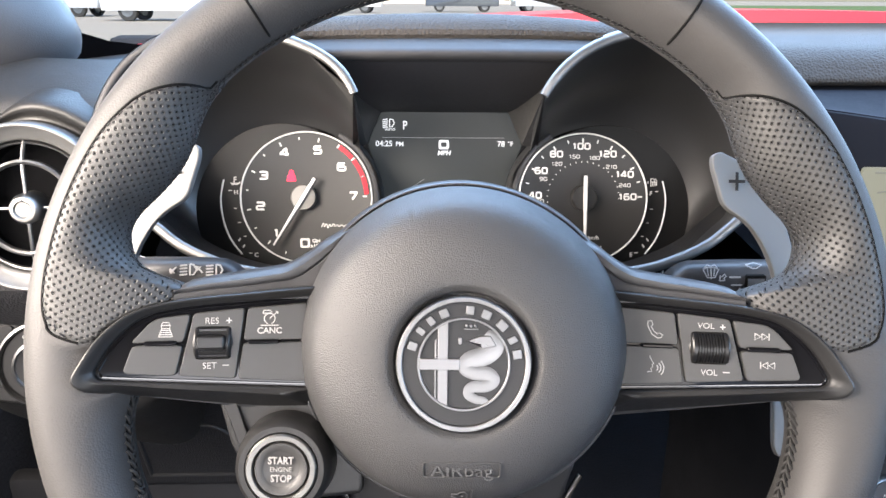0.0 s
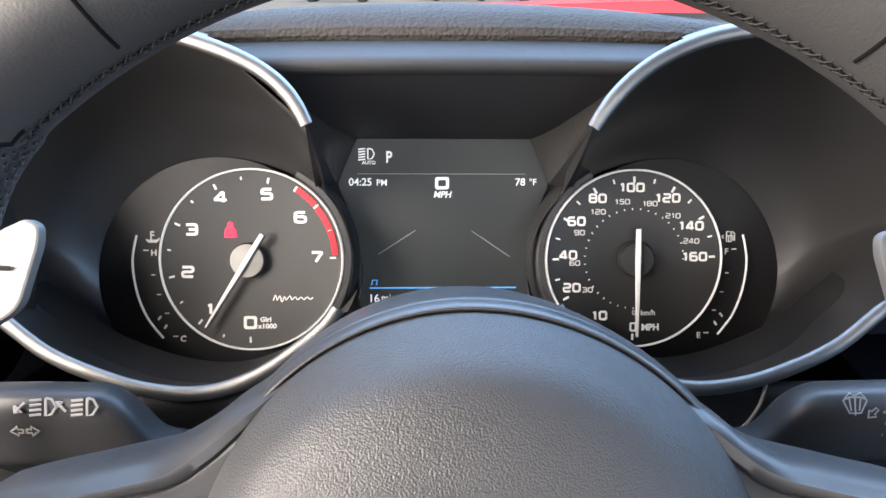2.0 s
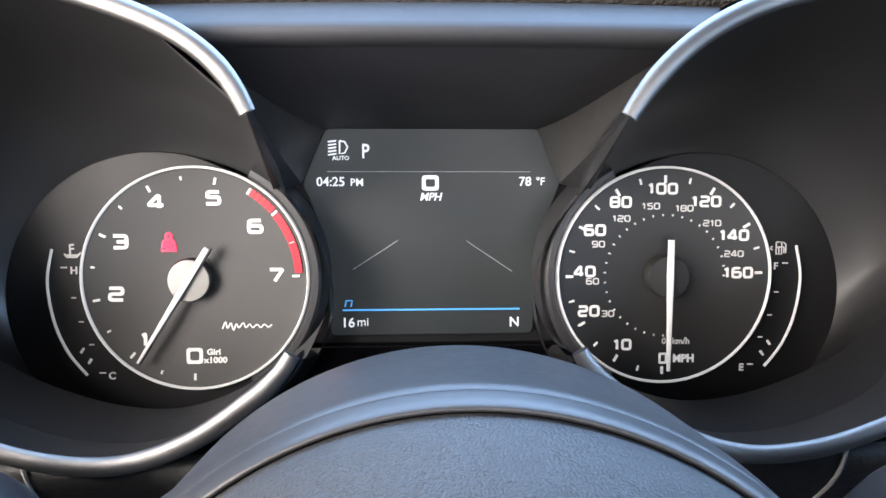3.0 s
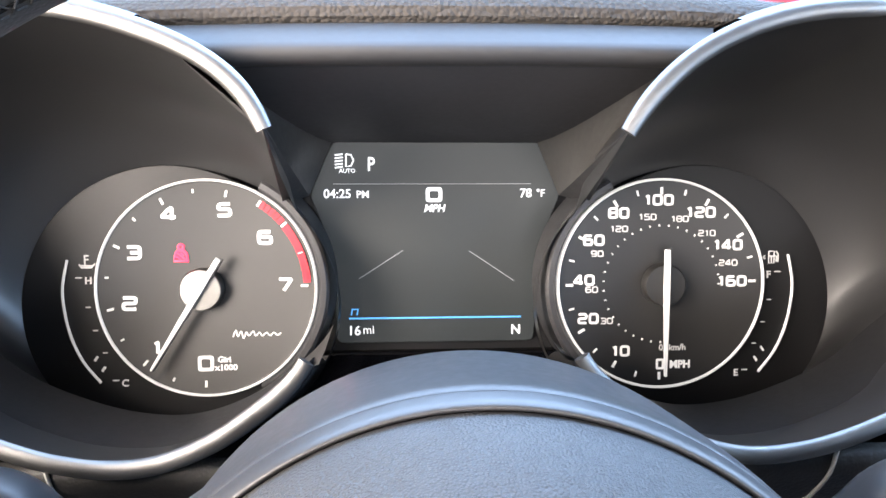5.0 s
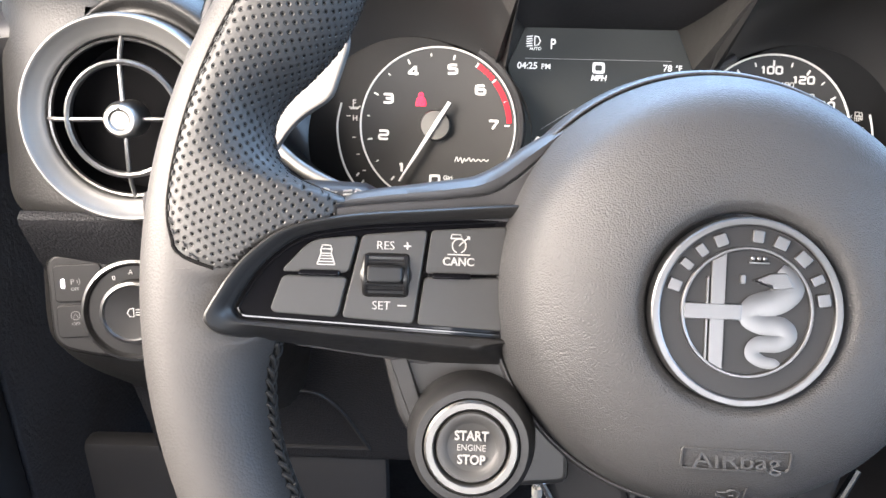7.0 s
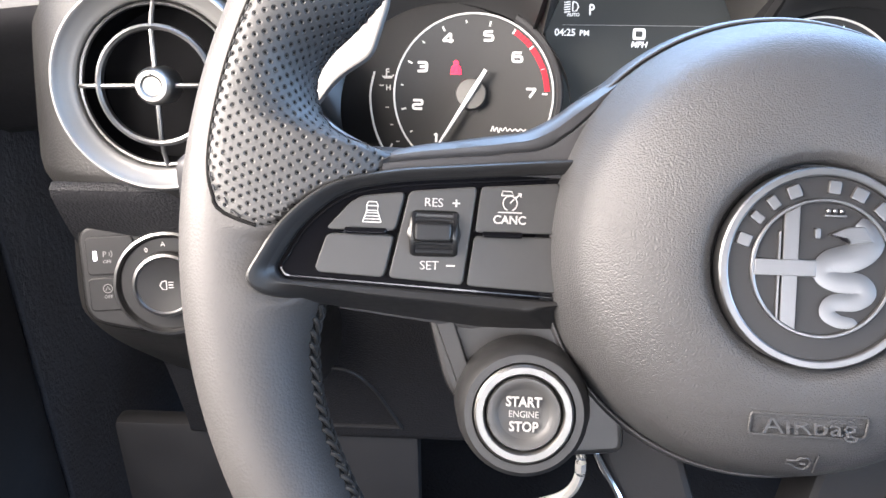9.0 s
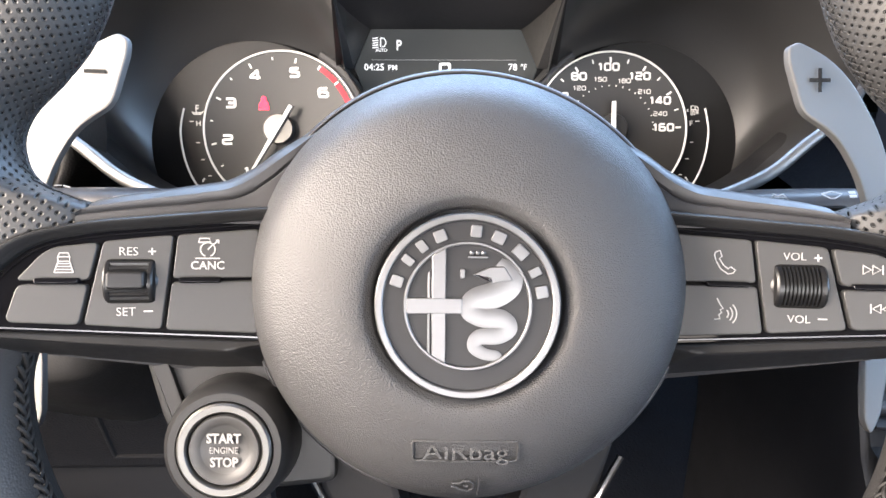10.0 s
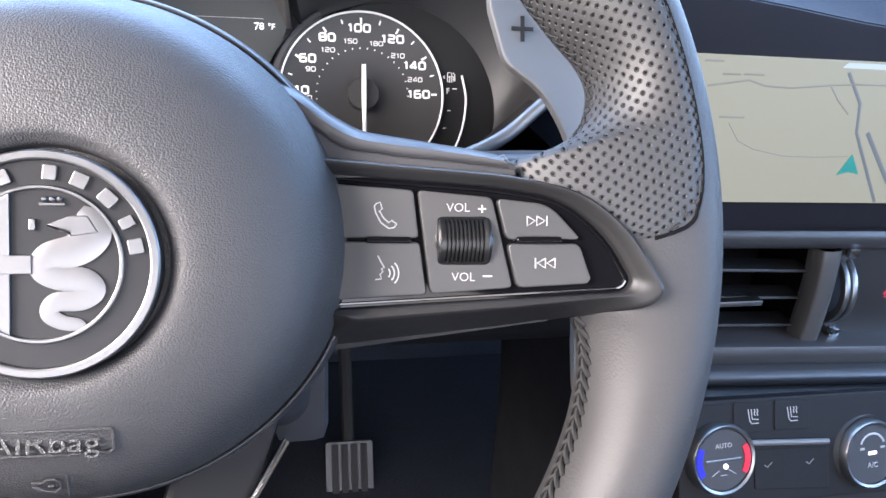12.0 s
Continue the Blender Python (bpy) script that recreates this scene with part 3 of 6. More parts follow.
# end pod that carries the side vent and the light switches
side_line = smooth_path([(0.870, 0.500), (0.862, 0.452), (0.850, 0.430), (0.810, 0.414), (0.768, 0.402), (0.757, 0.400), (0.748, 0.404), (0.735, 0.4195), (0.7035, 0.4115), (0.676, 0.4045), (0.664, 0.408), (0.640, 0.428), (0.600, 0.47), (0.55, 0.52)], 5)
pod_rows = [[(x, p.y + 0.07 * abs((x + 0.25) / 0.085) ** 5 - 0.18 * (x + 0.2296), p.x) for x in np.linspace(-0.335, -0.165, 48)] for p in side_line]
pod_skin = loft(pod_rows, False)
# the hole in which the vent sits
bmesh.ops.delete(pod_skin, geom=[f for f in pod_skin.faces if math.hypot(f.calc_center_median().x + 0.2324, f.calc_center_median().z - 0.8062) < 0.049 or (f.calc_center_median().x > -0.196 and f.calc_center_median().z > 0.757)], context="FACES")
part("end_pod", pod_skin, POD_LEATHER, dash, "soft black end of the dashboard round the vent")

# ---- steering wheel ----
RAKE, TWIST = 23.5, -1.0
WHEEL = pose(0, 0.2488, 0.79675, 90 - RAKE) @ pose(0, 0, 0, 0, 0, TWIST)
wheel = thing("steering_wheel", WHEEL, "black leather steering wheel with perforated grips and switch pods", "steering wheel")
RIM_X, RIM_UP, R_OUT = 0.0018, 0.004, 0.1755

# how far the rim reaches inwards, by the angle above the spokes (degrees)
REACH = [(-90, 0.1480), (-45, 0.1470), (-30, 0.1450), (-18, 0.1425), (-10, 0.1370), (-5, 0.125), (0, 0.116), (10.6, 0.114), (11.6, 0.118), (12.2, 0.131), (13.2, 0.139), (15, 0.1440), (18, 0.1474), (21, 0.1466), (25.5, 0.1422), (31, 0.1396), (36, 0.1413), (40.6, 0.1457), (44.5, 0.1480), (50, 0.1485), (60, 0.1485), (90, 0.1485)]


def fold(a):
    """The angle above the spokes, the same for the right and the left half."""
    a = (a + 180) % 360 - 180
    return a if abs(a) <= 90 else (180 - a if a > 0 else -180 - a)


def rim_point(a, s, out=0.0):
    """A point of the rim: a round the wheel, s round the section (0 outside, 90 front, 180 inside)."""
    inner = between(REACH, fold(a))
    c, depth, e = 0.5 * (R_OUT + 0.1470), 0.0165, 2 / 2.25
    cs, sn = math.cos(radians(s)), math.sin(radians(s))
    r = c + ((R_OUT - c if cs > 0 else c - inner) + out) * math.copysign(abs(cs) ** e, cs)
    z = -0.0225 + (depth + out) * math.copysign(abs(sn) ** e, sn)
    if cs < 0:
        z -= 0.006 * (-cs) ** 1.5
    x, y = RIM_X + r * math.cos(radians(a)), RIM_UP + r * math.sin(radians(a))
    # hollowed where the switch pod is let in
    top = between([(0.09, 0.0250), (0.112, 0.0215), (0.130, 0.0165), (0.1418, 0.0065), (0.1505, -0.0090)], abs(x))
    k = max(0.0, min(1.0, (0.1480 - abs(x)) / 0.004, (y + 0.0170) / 0.004, (top + 0.0010 - y) / 0.004))
    floor_z = -0.0295 + (abs(x) - 0.079) * 0.27
    if z > floor_z:
        z += (floor_z - z) * k * k * (3 - 2 * k)
    return Vector((x, y, z))


def rim_skin(a0, a1, s0, s1, na, ns, out=0.0, closed=False):
    return loft([[rim_point(a0 + (a1 - a0) * i / na, s0 + (s1 - s0) * j / ns, out) for j in range(ns if closed else ns + 1)] for i in range(na + 1)], closed)


part("rim", rim_skin(57, 123, 0, 360, 60, 40, 0, True), SMOOTH_LEATHER, wheel, "smooth black leather top section")
part("rim", rim_skin(-150, -30, 0, 360, 90, 40, 0, True), SMOOTH_LEATHER, wheel)
part("rim", rim_skin(-30, 57, 0, 360, 260, 40, 0, True), SMOOTH_LEATHER, wheel)
part("rim", rim_skin(123, 210, 0, 360, 260, 40, 0, True), SMOOTH_LEATHER, wheel)
for a in (57, 123):
    part("seam", rod([rim_point(a, s, 0.0001) for s in range(20, 163, 6)], 0.0005, 6), SEAM_DARK, wheel, "narrow seam across the leather")

# perforated grips: patches laid over the rim, each bordered by a seam
EDGE = [(0.5, 0.148), (1.6, 0.157), (3.0, 0.1610), (6, 0.1638), (12, 0.1648), (24, 0.1650), (31, 0.1640), (37, 0.1602), (41, 0.1548), (44.0, 0.1490), (46.4, 0.1430)]


def grip_start(a):
    """Where round the section the perforated patch begins."""
    inner, c = between(REACH, a), 0.5 * (R_OUT + 0.1470)
    edge = between(EDGE, a) - c
    k = max(-0.98, min(0.98, edge / (R_OUT - c if edge > 0 else c - inner)))
    return math.degrees(math.acos(math.copysign(abs(k) ** (2.25 / 2), k)))


def grip(side):
    """The perforated patch on one side, with a UV map in metres."""
    na, ns, bm, uvs = 200, 40, bmesh.new(), {}
    uv = bm.loops.layers.uv.new("UVMap")
    rows = []
    for i in range(na + 1):
        f = 0.6 + (46.2 - 0.6) * i / na
        s0, s1, row = grip_start(f), 232, []
        for j in range(ns + 1):
            s = s0 + (s1 - s0) * j / ns
            a = f if side > 0 else 180 - f
            edge = min(j / 2.0, i / 4.0, (na - i) / 4.0, 1.0)
            v = bm.verts.new(rim_point(a, s, 0.0001 + 0.0007 * edge))
            steps = [rim_point(f, 15 + (s - 15) * k / 16) for k in range(17)]
            run = sum((q - p).length for p, q in zip(steps, steps[1:]))
            uvs[v] = (radians(f) * 0.152, run)
            row.append(v)
        rows.append(row)
    # below the thumb rest the leather is laid out by its true lengths
    step = (46.2 - 0.6) / na
    for i in range(int((18 - 0.6) / step), -1, -1):
        for p, q in zip(rows[i], rows[i + 1]):
            across = (p.co - q.co).length_squared - (uvs[p][1] - uvs[q][1]) ** 2
            uvs[p] = (uvs[q][0] - max(radians(step) * 0.10, math.sqrt(max(0.0, across))), uvs[p][1])
    for a, b in zip(rows, rows[1:]):
        for j in range(ns):
            f = bm.faces.new((a[j], a[j + 1], b[j + 1], b[j]))
            for lp in f.loops:
                lp[uv].uv = uvs[lp.vert]
    return part("grip", bm, PERFORATED, wheel, "perforated black leather grip")


for side in (1, -1):
    grip(side)
    border = [rim_point(f if side > 0 else 180 - f, grip_start(f) - 1.0, 0.0) for f in np.linspace(0.6, 46.2, 90)]
    part("seam", rod(border, 0.0006, 6), SEAM_DARK, wheel)

    # the pricks of the edge seam
    bm = bmesh.new()
    for f in np.arange(1.5, 46.2, 1.15):
        a = f if side > 0 else 180 - f
        b = (f + 0.55) if side > 0 else 180 - (f + 0.55)
        rod([rim_point(a, grip_start(f) + 2.5, 0.0009), rim_point(b, grip_start(f + 0.55) + 2.5, 0.0009)], 0.0003, 5, bm=bm)
    part("edge_stitching", bm, THREAD, wheel)["kind"] = "stuff"


def lacing(a0, a1, step, s_mid, reach, thick, off=0.0):
    """Crossed lacing along the inside of the rim."""
    bm, a, flip = bmesh.new(), a0, 1
    while a < a1:
        lo, hi = s_mid - reach, s_mid + reach
        b = a + step
        rod([rim_point(a, lo, off + 0.0002), rim_point((a + b) / 2, s_mid - 2, off + 0.0010), rim_point(b, hi, off + 0.0002)], thick, 5, bm=bm)
        rod([rim_point(a + 0.25 * step, hi, off + 0.0002), rim_point((a + b) / 2 + 0.1 * step, s_mid + 2, off + 0.0007), rim_point(b + 0.1 * step, lo, off + 0.0002)], thick * 0.8, 5, bm=bm)
        a = b
    return bm


for a0, a1 in ((57, 123), (33, 57), (123, 147)):
    part("lacing", lacing(a0, a1, 1.15, 175, 5.0, 0.00024), THREAD, wheel, "black crossed lacing along the inner rim")["kind"] = "stuff"
    part("seam", rod([rim_point(a, 175, -0.0001) for a in np.linspace(a0, a1, 40)], 0.0005, 6), SEAM_DARK, wheel)


def plait(a0, a1, step, s_mid, reach, thick):
    """Short fat stitches laid over one another from both sides of the seam."""
    bm, a = bmesh.new(), a0
    while a < a1:
        for s, d in ((-1, 0.0), (1, 0.5 * step)):
            p = [rim_point(a + d + step * k, s_mid + s * reach * q, h) for k, q, h in ((0.0, 1.0, 0.0), (0.35, 0.72, 0.0008), (0.8, 0.30, 0.0010), (1.25, -0.15, 0.0004))]
            rod(smooth_path(p, 2), thick, 6, bm=bm)
        a += step
    return bm


for a0, a1 in ((-62, -9), (189, 242)):
    part("lacing", plait(a0, a1, 1.45, 170, 8, 0.00078), BRAID, wheel, "black crossed lacing along the inner rim")["kind"] = "stuff"
    part("seam", rod([rim_point(a, 166, -0.0001) for a in np.linspace(a0, a1, 40)], 0.0007, 6), SEAM_DARK, wheel)

for a0, a1 in ((13, 47), (133, 167)):
    part("lacing", lacing(a0, a1, 1.3, 180, 5, 0.00024, 0.0008), THREAD, wheel, "black crossed lacing along the grip")["kind"] = "stuff"

# airbag cover: a domed pad in a collar
cover = smooth_path([(0.0264, -0.0075), (0.0268, -0.0040), (0.0282, -0.0022), (0.0305, -0.0010), (0.036, -0.0012), (0.044, -0.0030), (0.0510, -0.0058), (0.0560, -0.0090), (0.0595, -0.0130), (0.0622, -0.0185), (0.0648, -0.0255), (0.0669, -0.0320), (0.0677, -0.0370)], 5)
def lifted(bm):
    """Moves the outer part of the cover upwards, since it is not centred on the badge."""
    for v in bm.verts:
        v.co.x += 0.0042 * max(0.0, v.co.x / 0.068) ** 2
        v.co.y += 0.0035 * min(1.0, (math.hypot(v.co.x, v.co.y) / 0.068)) ** 2
    return bm


hub = part("airbag_cover", lifted(lathe([(0.0, -0.0085)] + [(p.x, p.y) for p in cover], 128)), PAD_GRAIN, wheel, "domed airbag cover in grained black vinyl")
collar = smooth_path([(0.0676, -0.0385), (0.0680, -0.0366), (0.0687, -0.0361), (0.0695, -0.0374), (0.0701, -0.0396), (0.0704, -0.0412), (0.0702, -0.0420), (0.0706, -0.0428), (0.0710, -0.0450), (0.0714, -0.052), (0.0716, -0.062), (0.0716, -0.080)], 5)
part("collar", lifted(lathe([(p.x, p.y) for p in collar], 128)), SMOOTH_PLASTIC, wheel, "smooth black collar round the airbag cover")
part("hub_back", lathe([(0.0714, -0.079), (0.060, -0.090), (0.045, -0.10), (0.040, -0.12)], 64, (False, True)), DARK_PLASTIC, wheel)

# the marks pressed into the cover
def on_cover(x, y):
    r = math.hypot(x, y)
    prof = [(p.x, p.y) for p in cover]
    for (a, za), (b, zb) in zip(prof, prof[1:]):
        if a <= r <= b and b > a:
            return za + (zb - za) * (r - a) / (b - a)
    return prof[-1][1]


frame_line = rounded([(-0.0150, -0.0388), (0.0146, -0.0388), (0.0146, -0.0447), (-0.0150, -0.0447)], 0.0012, 4)
frame_line = [(x, y + 0.0012 * (x / 0.015) ** 2) for x, y in frame_line]
dense = []
for i, p in enumerate(frame_line):
    q = frame_line[(i + 1) % len(frame_line)]
    for k in range(4):
        dense.append((p[0] + (q[0] - p[0]) * k / 4, p[1] + (q[1] - p[1]) * k / 4))
part("pressed_frame", rod([(x, y, on_cover(x, y) + 0.0001) for x, y in dense], 0.00038, 6, loop=True), PAD_GRAIN, hub)
words("pressed_word", "AIRbag", 0.0062, PAD_GRAIN, hub, pose(-0.0002, -0.0416, on_cover(0, -0.0416) + 0.0003, -14, 0, 0), 0.00022, 0.0, 1.35)
horn = [[(-0.004, -0.0508), (-0.0015, -0.0508), (-0.0005, -0.0500), (0.0012, -0.0500), (0.0022, -0.0510), (0.0022, -0.0525), (0.0010, -0.0535), (-0.0015, -0.0530), (-0.0030, -0.0520), (-0.004, -0.0518)], [(0.0040, -0.0490), (0.0036, -0.0545)], [(-0.0005, -0.0518), (0.0008, -0.0518)]]
bm = bmesh.new()
for line in horn:
    rod([(x, y, on_cover(x, y) + 0.0001) for x, y in line], 0.00032, 6, bm=bm)
part("horn_mark", bm, SMOOTH_PLASTIC, hub)

# emblem: plain shapes only
BADGE = material("badge_silver", (0.165, 0.165, 0.167), 0.40, metal=1.0, vary=0.06)
emblem = part("emblem", lathe([(0.0, -0.0008), (0.0236, -0.0008), (0.0238, 0.0)], 96), material("emblem_black", (0.014, 0.014, 0.015), 0.40, spec=0.25, vary=0.08), wheel, "round black and silver badge with plain shapes")
part("rim_ring", lathe([(0.0233, -0.0010), (0.0235, 0.0003), (0.0239, 0.0005), (0.0253, 0.0005), (0.0257, 0.0), (0.0258, -0.005)], 96), BADGE, emblem, sharp=20)
part("inner_ring", lathe([(0.0168, -0.0010), (0.0169, 0.0002), (0.0171, 0.0003), (0.0176, 0.0003), (0.0178, 0.0), (0.0178, -0.0010)], 96), BADGE, emblem, sharp=20)


def in_circle(x, r=0.0170):
    return math.sqrt(max(0, r * r - x * x))


bar_x = (-0.0100, -0.0061)
part("upright_bar", slab([(bar_x[0], -in_circle(bar_x[0])), (bar_x[1], -in_circle(bar_x[1])), (bar_x[1], in_circle(bar_x[1])), (bar_x[0], in_circle(bar_x[0]))], 0.0003, -0.001, 0.0003), BADGE, emblem)
part("thin_bar", slab([(-0.0111, -in_circle(0.0111)), (-0.0105, -in_circle(0.0105)), (-0.0105, in_circle(0.0105) - 0.004), (-0.0111, in_circle(0.0111) - 0.004)], 0.0002, -0.001, 0.0001), BADGE, emblem)
part("cross_bar", slab([(-0.0169, -0.0022), (-0.0016, -0.0022), (-0.0016, 0.0021), (-0.0169, 0.0021)], 0.0004, -0.001, 0.0003), BADGE, emblem)
wave = smooth_path([(0.0085, 0.0122, 0.0010), (0.0110, 0.0098, 0.0022), (0.0112, 0.0064, 0.0030), (0.0075, 0.0032, 0.0029), (0.0020, 0.0017, 0.0025), (0.0006, -0.0012, 0.0022), (0.0040, -0.0032, 0.0021), (0.0092, -0.0036, 0.0021), (0.0112, -0.0060, 0.0020), (0.0085, -0.0082, 0.0018), (0.0032, -0.0086, 0.0017), (0.0018, -0.0112, 0.0015), (0.0046, -0.0132, 0.0013), (0.0080, -0.0138, 0.0011), (0.0084, -0.0152, 0.0007)], 6)
part("wavy_band", rod([(p.x, p.y, -0.0002) for p in wave], [1.28 * p.z for p in wave], 8, 0.07), BADGE, emblem)
part("top_field", slab(rounded([(0.0010, 0.0086), (0.0060, 0.0108), (0.0100, 0.0110), (0.0125, 0.0070), (0.0060, 0.0062), (0.0064, 0.0074)], 0.0006, 3), 0.0002, -0.001, 0.0003), BADGE, emblem)
for dx in (0.0010, 0.0026, 0.0042):
    part("dot", lathe([(0.0006, -0.0008), (0.0006, 0.0), (0.0003, 0.0003)], 12, (False, True)), BADGE, emblem, at=pose(dx, 0.0146, 0))
part("small_bar", slab([(0.0, 0.0132), (0.0054, 0.0132), (0.0054, 0.0137), (0.0, 0.0137)], 0.0002, -0.0008, 0.0001), BADGE, emblem)
part("small_bar", slab(rounded([(-0.0022, 0.0076), (-0.0008, 0.0076), (-0.0008, 0.0102), (-0.0022, 0.0102)], 0.0005, 3), 0.0002, -0.0008, 0.0002), BADGE, emblem)
for ang, w in ((161, 0.0032), (143, 0.0024), (128, 0.0026), (112, 0.0034), (84, 0.0030), (66, 0.0036), (46, 0.0040), (27, 0.0026), (11, 0.0036)):
    bar = rounded([(-w / 2, -0.0017), (w / 2, -0.0017), (w / 2, 0.0017), (-w / 2, 0.0017)], 0.0005, 3)
    part("plain_bar", slab(bar, 0.0002, -0.001, 0.0002), BADGE, emblem, at=pose(0.0207 * math.cos(radians(ang)), 0.0207 * math.sin(radians(ang)), 0, 0, 0, ang - 90))


# ---- spokes and switch pods ----
def pod_z(x):
    return -0.0265 + (abs(x) - 0.079) * 0.27


def on_pod(side, d0=0.0):
    reach = 0.036 if side > 0 else 0.0
    return lambda x, y, z: (side * (x + reach * max(0.0, x - 0.06)), y, pod_z(x) + z + d0)


def by_angle(poly, centre, n=240):
    """The polygon's outline met by n rays from a centre inside it."""
    out, k = [], len(poly)
    for i in range(n):
        w = 2 * math.pi * i / n
        dx, dy, best = math.cos(w), math.sin(w), 0
        for j in range(k):
            ax, ay = poly[j - 1][0] - centre[0], poly[j - 1][1] - centre[1]
            bx, by = poly[j][0] - centre[0], poly[j][1] - centre[1]
            ex, ey = bx - ax, by - ay
            den = dx * ey - dy * ex
            if abs(den) < 1e-12:
                continue
            t, u = (ax * ey - ay * ex) / den, (ax * dy - ay * dx) / den
            if t > 0 and -1e-6 <= u <= 1 + 1e-6:
                best = max(best, t)
        out.append((centre[0] + dx * best, centre[1] + dy * best))
    return out


PANEL = rounded([(0.0585, 0.0240), (0.109, 0.0195), (0.1255, 0.0162), (0.1365, 0.0060), (0.1428, -0.0058), (0.1408, -0.0090), (0.0585, -0.0146)], [0.0005, 0.02, 0.008, 0.012, 0.0025, 0.002, 0.0005], 6)
BEZEL = rounded([(0.0560, 0.0285), (0.112, 0.0228), (0.1300, 0.0182), (0.1418, 0.0075), (0.1505, -0.0088), (0.1470, -0.0130), (0.1230, -0.0192), (0.0560, -0.0285)], [0.0005, 0.02, 0.010, 0.02, 0.0025, 0.006, 0.01, 0.0005], 6)
MID = (0.100, 0.003)


SADDLE_TOP = [(0.045, 0.0565), (0.0527, 0.0505), (0.0600, 0.0456), (0.0650, 0.0415), (0.0700, 0.0383), (0.0750, 0.0358), (0.0800, 0.0347), (0.088, 0.0333), (0.096, 0.0318), (0.1044, 0.0304), (0.1150, 0.0278)]
SADDLE_LOW = [(0.045, 0.0500), (0.0527, 0.0440), (0.0605, 0.0368), (0.0640, 0.0342), (0.066, 0.0326), (0.0714, 0.0303), (0.0795, 0.0292), (0.0837, 0.0284), (0.097, 0.0270), (0.1150, 0.0246)]


def pod(side):
    inner, outer = by_angle(PANEL, MID), by_angle(BEZEL, MID)
    mix = lambda f: [(a[0] + (b[0] - a[0]) * f, a[1] + (b[1] - a[1]) * f) for a, b in zip(inner, outer)]
    f = on_pod(side)
    rings = [(0.0, -0.0030), (0.0, 0.0006), (0.02, 0.0014), (0.06, 0.0018), (0.15, 0.0021), (0.21, 0.0025), (0.25, 0.0026), (0.30, 0.0029), (0.42, 0.0035), (0.60, 0.0042), (0.72, 0.0045), (0.82, 0.0046), (0.93, 0.0040), (0.99, 0.0026), (1.0, 0.0010), (1.0, -0.010), (0.95, -0.022)]

    def low(x, y, k, z):
        w = max(0.0, min(1.0, (-0.0126 + (x - 0.0585) * 0.068 - y) / 0.004))
        e = max(0.0, min(1.0, (0.151 - x) / 0.030))
        w *= w * (3 - 2 * w) * e * e * (3 - 2 * e)
        return -w * (0.017 * max(0.0, (k - 0.24) / 0.76) + max(0.0, z - 0.0024))
    part("spoke_trim", loft([[f(x, y, z + low(x, y, k, z)) for x, y in mix(k)] for k, z in rings]), BEZEL_PLASTIC, wheel, "satin black trim round the switches")
    part("switch_panel", slab(grown(PANEL, 0.0022), -0.0008, -0.006, 0.0003, f), GLOSS_BLACK, wheel, "gloss black switch panel")
    edge = grown(PANEL, -0.0011)
    part("panel_edge", rod([f(x, y, -0.0004) for x, y in edge[1:] + edge[:1]], 0.00042, 6), GLOSS_EDGE, wheel, "thin gloss black rib along the panel's edge")
    pieces = {
        "button_inner_up": ([(0.0640, 0.0209), (0.0870, 0.0189), (0.0884, 0.0056), (0.0640, 0.0058)], 0.0008),
        "button_inner_low": ([(0.0640, 0.0048), (0.0886, 0.0046), (0.0903, -0.0099), (0.0640, -0.0117)], 0.0008),
        "roller_bed": ([(0.0881, 0.0189), (0.1072, 0.0168), (0.1124, -0.0080), (0.0914, -0.0098)], 0.0010),
        "button_outer_up": ([(0.1083, 0.0165), (0.1200, 0.0150), (0.1232, 0.0130), (0.1298, 0.0052), (0.1108, 0.0052)], 0.0012),
        "button_outer_low": ([(0.1110, 0.0042), (0.1292, 0.0042), (0.1322, -0.0055), (0.1312, -0.0068), (0.1135, -0.0080)], 0.0012),
    }
    made = {}
    for name, (poly, r) in pieces.items():
        high = 0.0014 if name != "roller_bed" else 0.0012
        made[name] = part("button" if "button" in name else "roller_bed", slab(rounded(poly, r + 0.0006, 4), high, -0.0045, 0.0004, f), BUTTON_PLASTIC, wheel)
    for x0, x1 in ((0.0745, 0.0863), (0.1130, 0.1245)):
        bar = rounded([(x0, 0.0042), (x1, 0.0042), (x1, 0.0060), (x0, 0.0060)], 0.0008, 4)
        part("tactile_bar", slab(bar, 0.0030, -0.004, 0.0005, f), GLOSS_BLACK, wheel)
    # ribbed thumb roller, lying across its bed
    roller = bmesh.new()
    cx, cy, rad = 0.0999, 0.0049, 0.0074
    loops = []
    grooves, lands = [], []
    for i in range(10 if side > 0 else 0):
        grooves += [-0.0054 + 0.0012 * i - 0.00018, -0.0054 + 0.0012 * i + 0.00018]
        lands += [-0.0054 + 0.0012 * i - 0.00034, -0.0054 + 0.0012 * i + 0.00034]
    for x in sorted([-0.0096, -0.0092, -0.0080, -0.0078, -0.0072, -0.0062, -0.0060, 0.0060, 0.0062, 0.0072, 0.0078, 0.0080, 0.0092, 0.0096] + grooves + lands):
        ring = []
        for k in range(72):
            w = 2 * math.pi * k / 72
            rr = rad * (0.25 if abs(x) > 0.0094 else 0.45 if abs(x) > 0.0090 else 0.58 if abs(x) > 0.0079 else 0.92 if abs(x) > 0.0075 else 0.98)
            if abs(x) < 0.0061 and side < 0:
                rr = rad * (0.97 if k % 3 else 0.86)
            elif abs(x) < 0.0061:
                rr = rad * (0.84 if x in grooves else 0.97)
            ring.append(f(cx + 0.86 * x, cy + rr * math.cos(w), -0.0014 + rr * 0.72 * math.sin(w)))
        loops.append(ring)
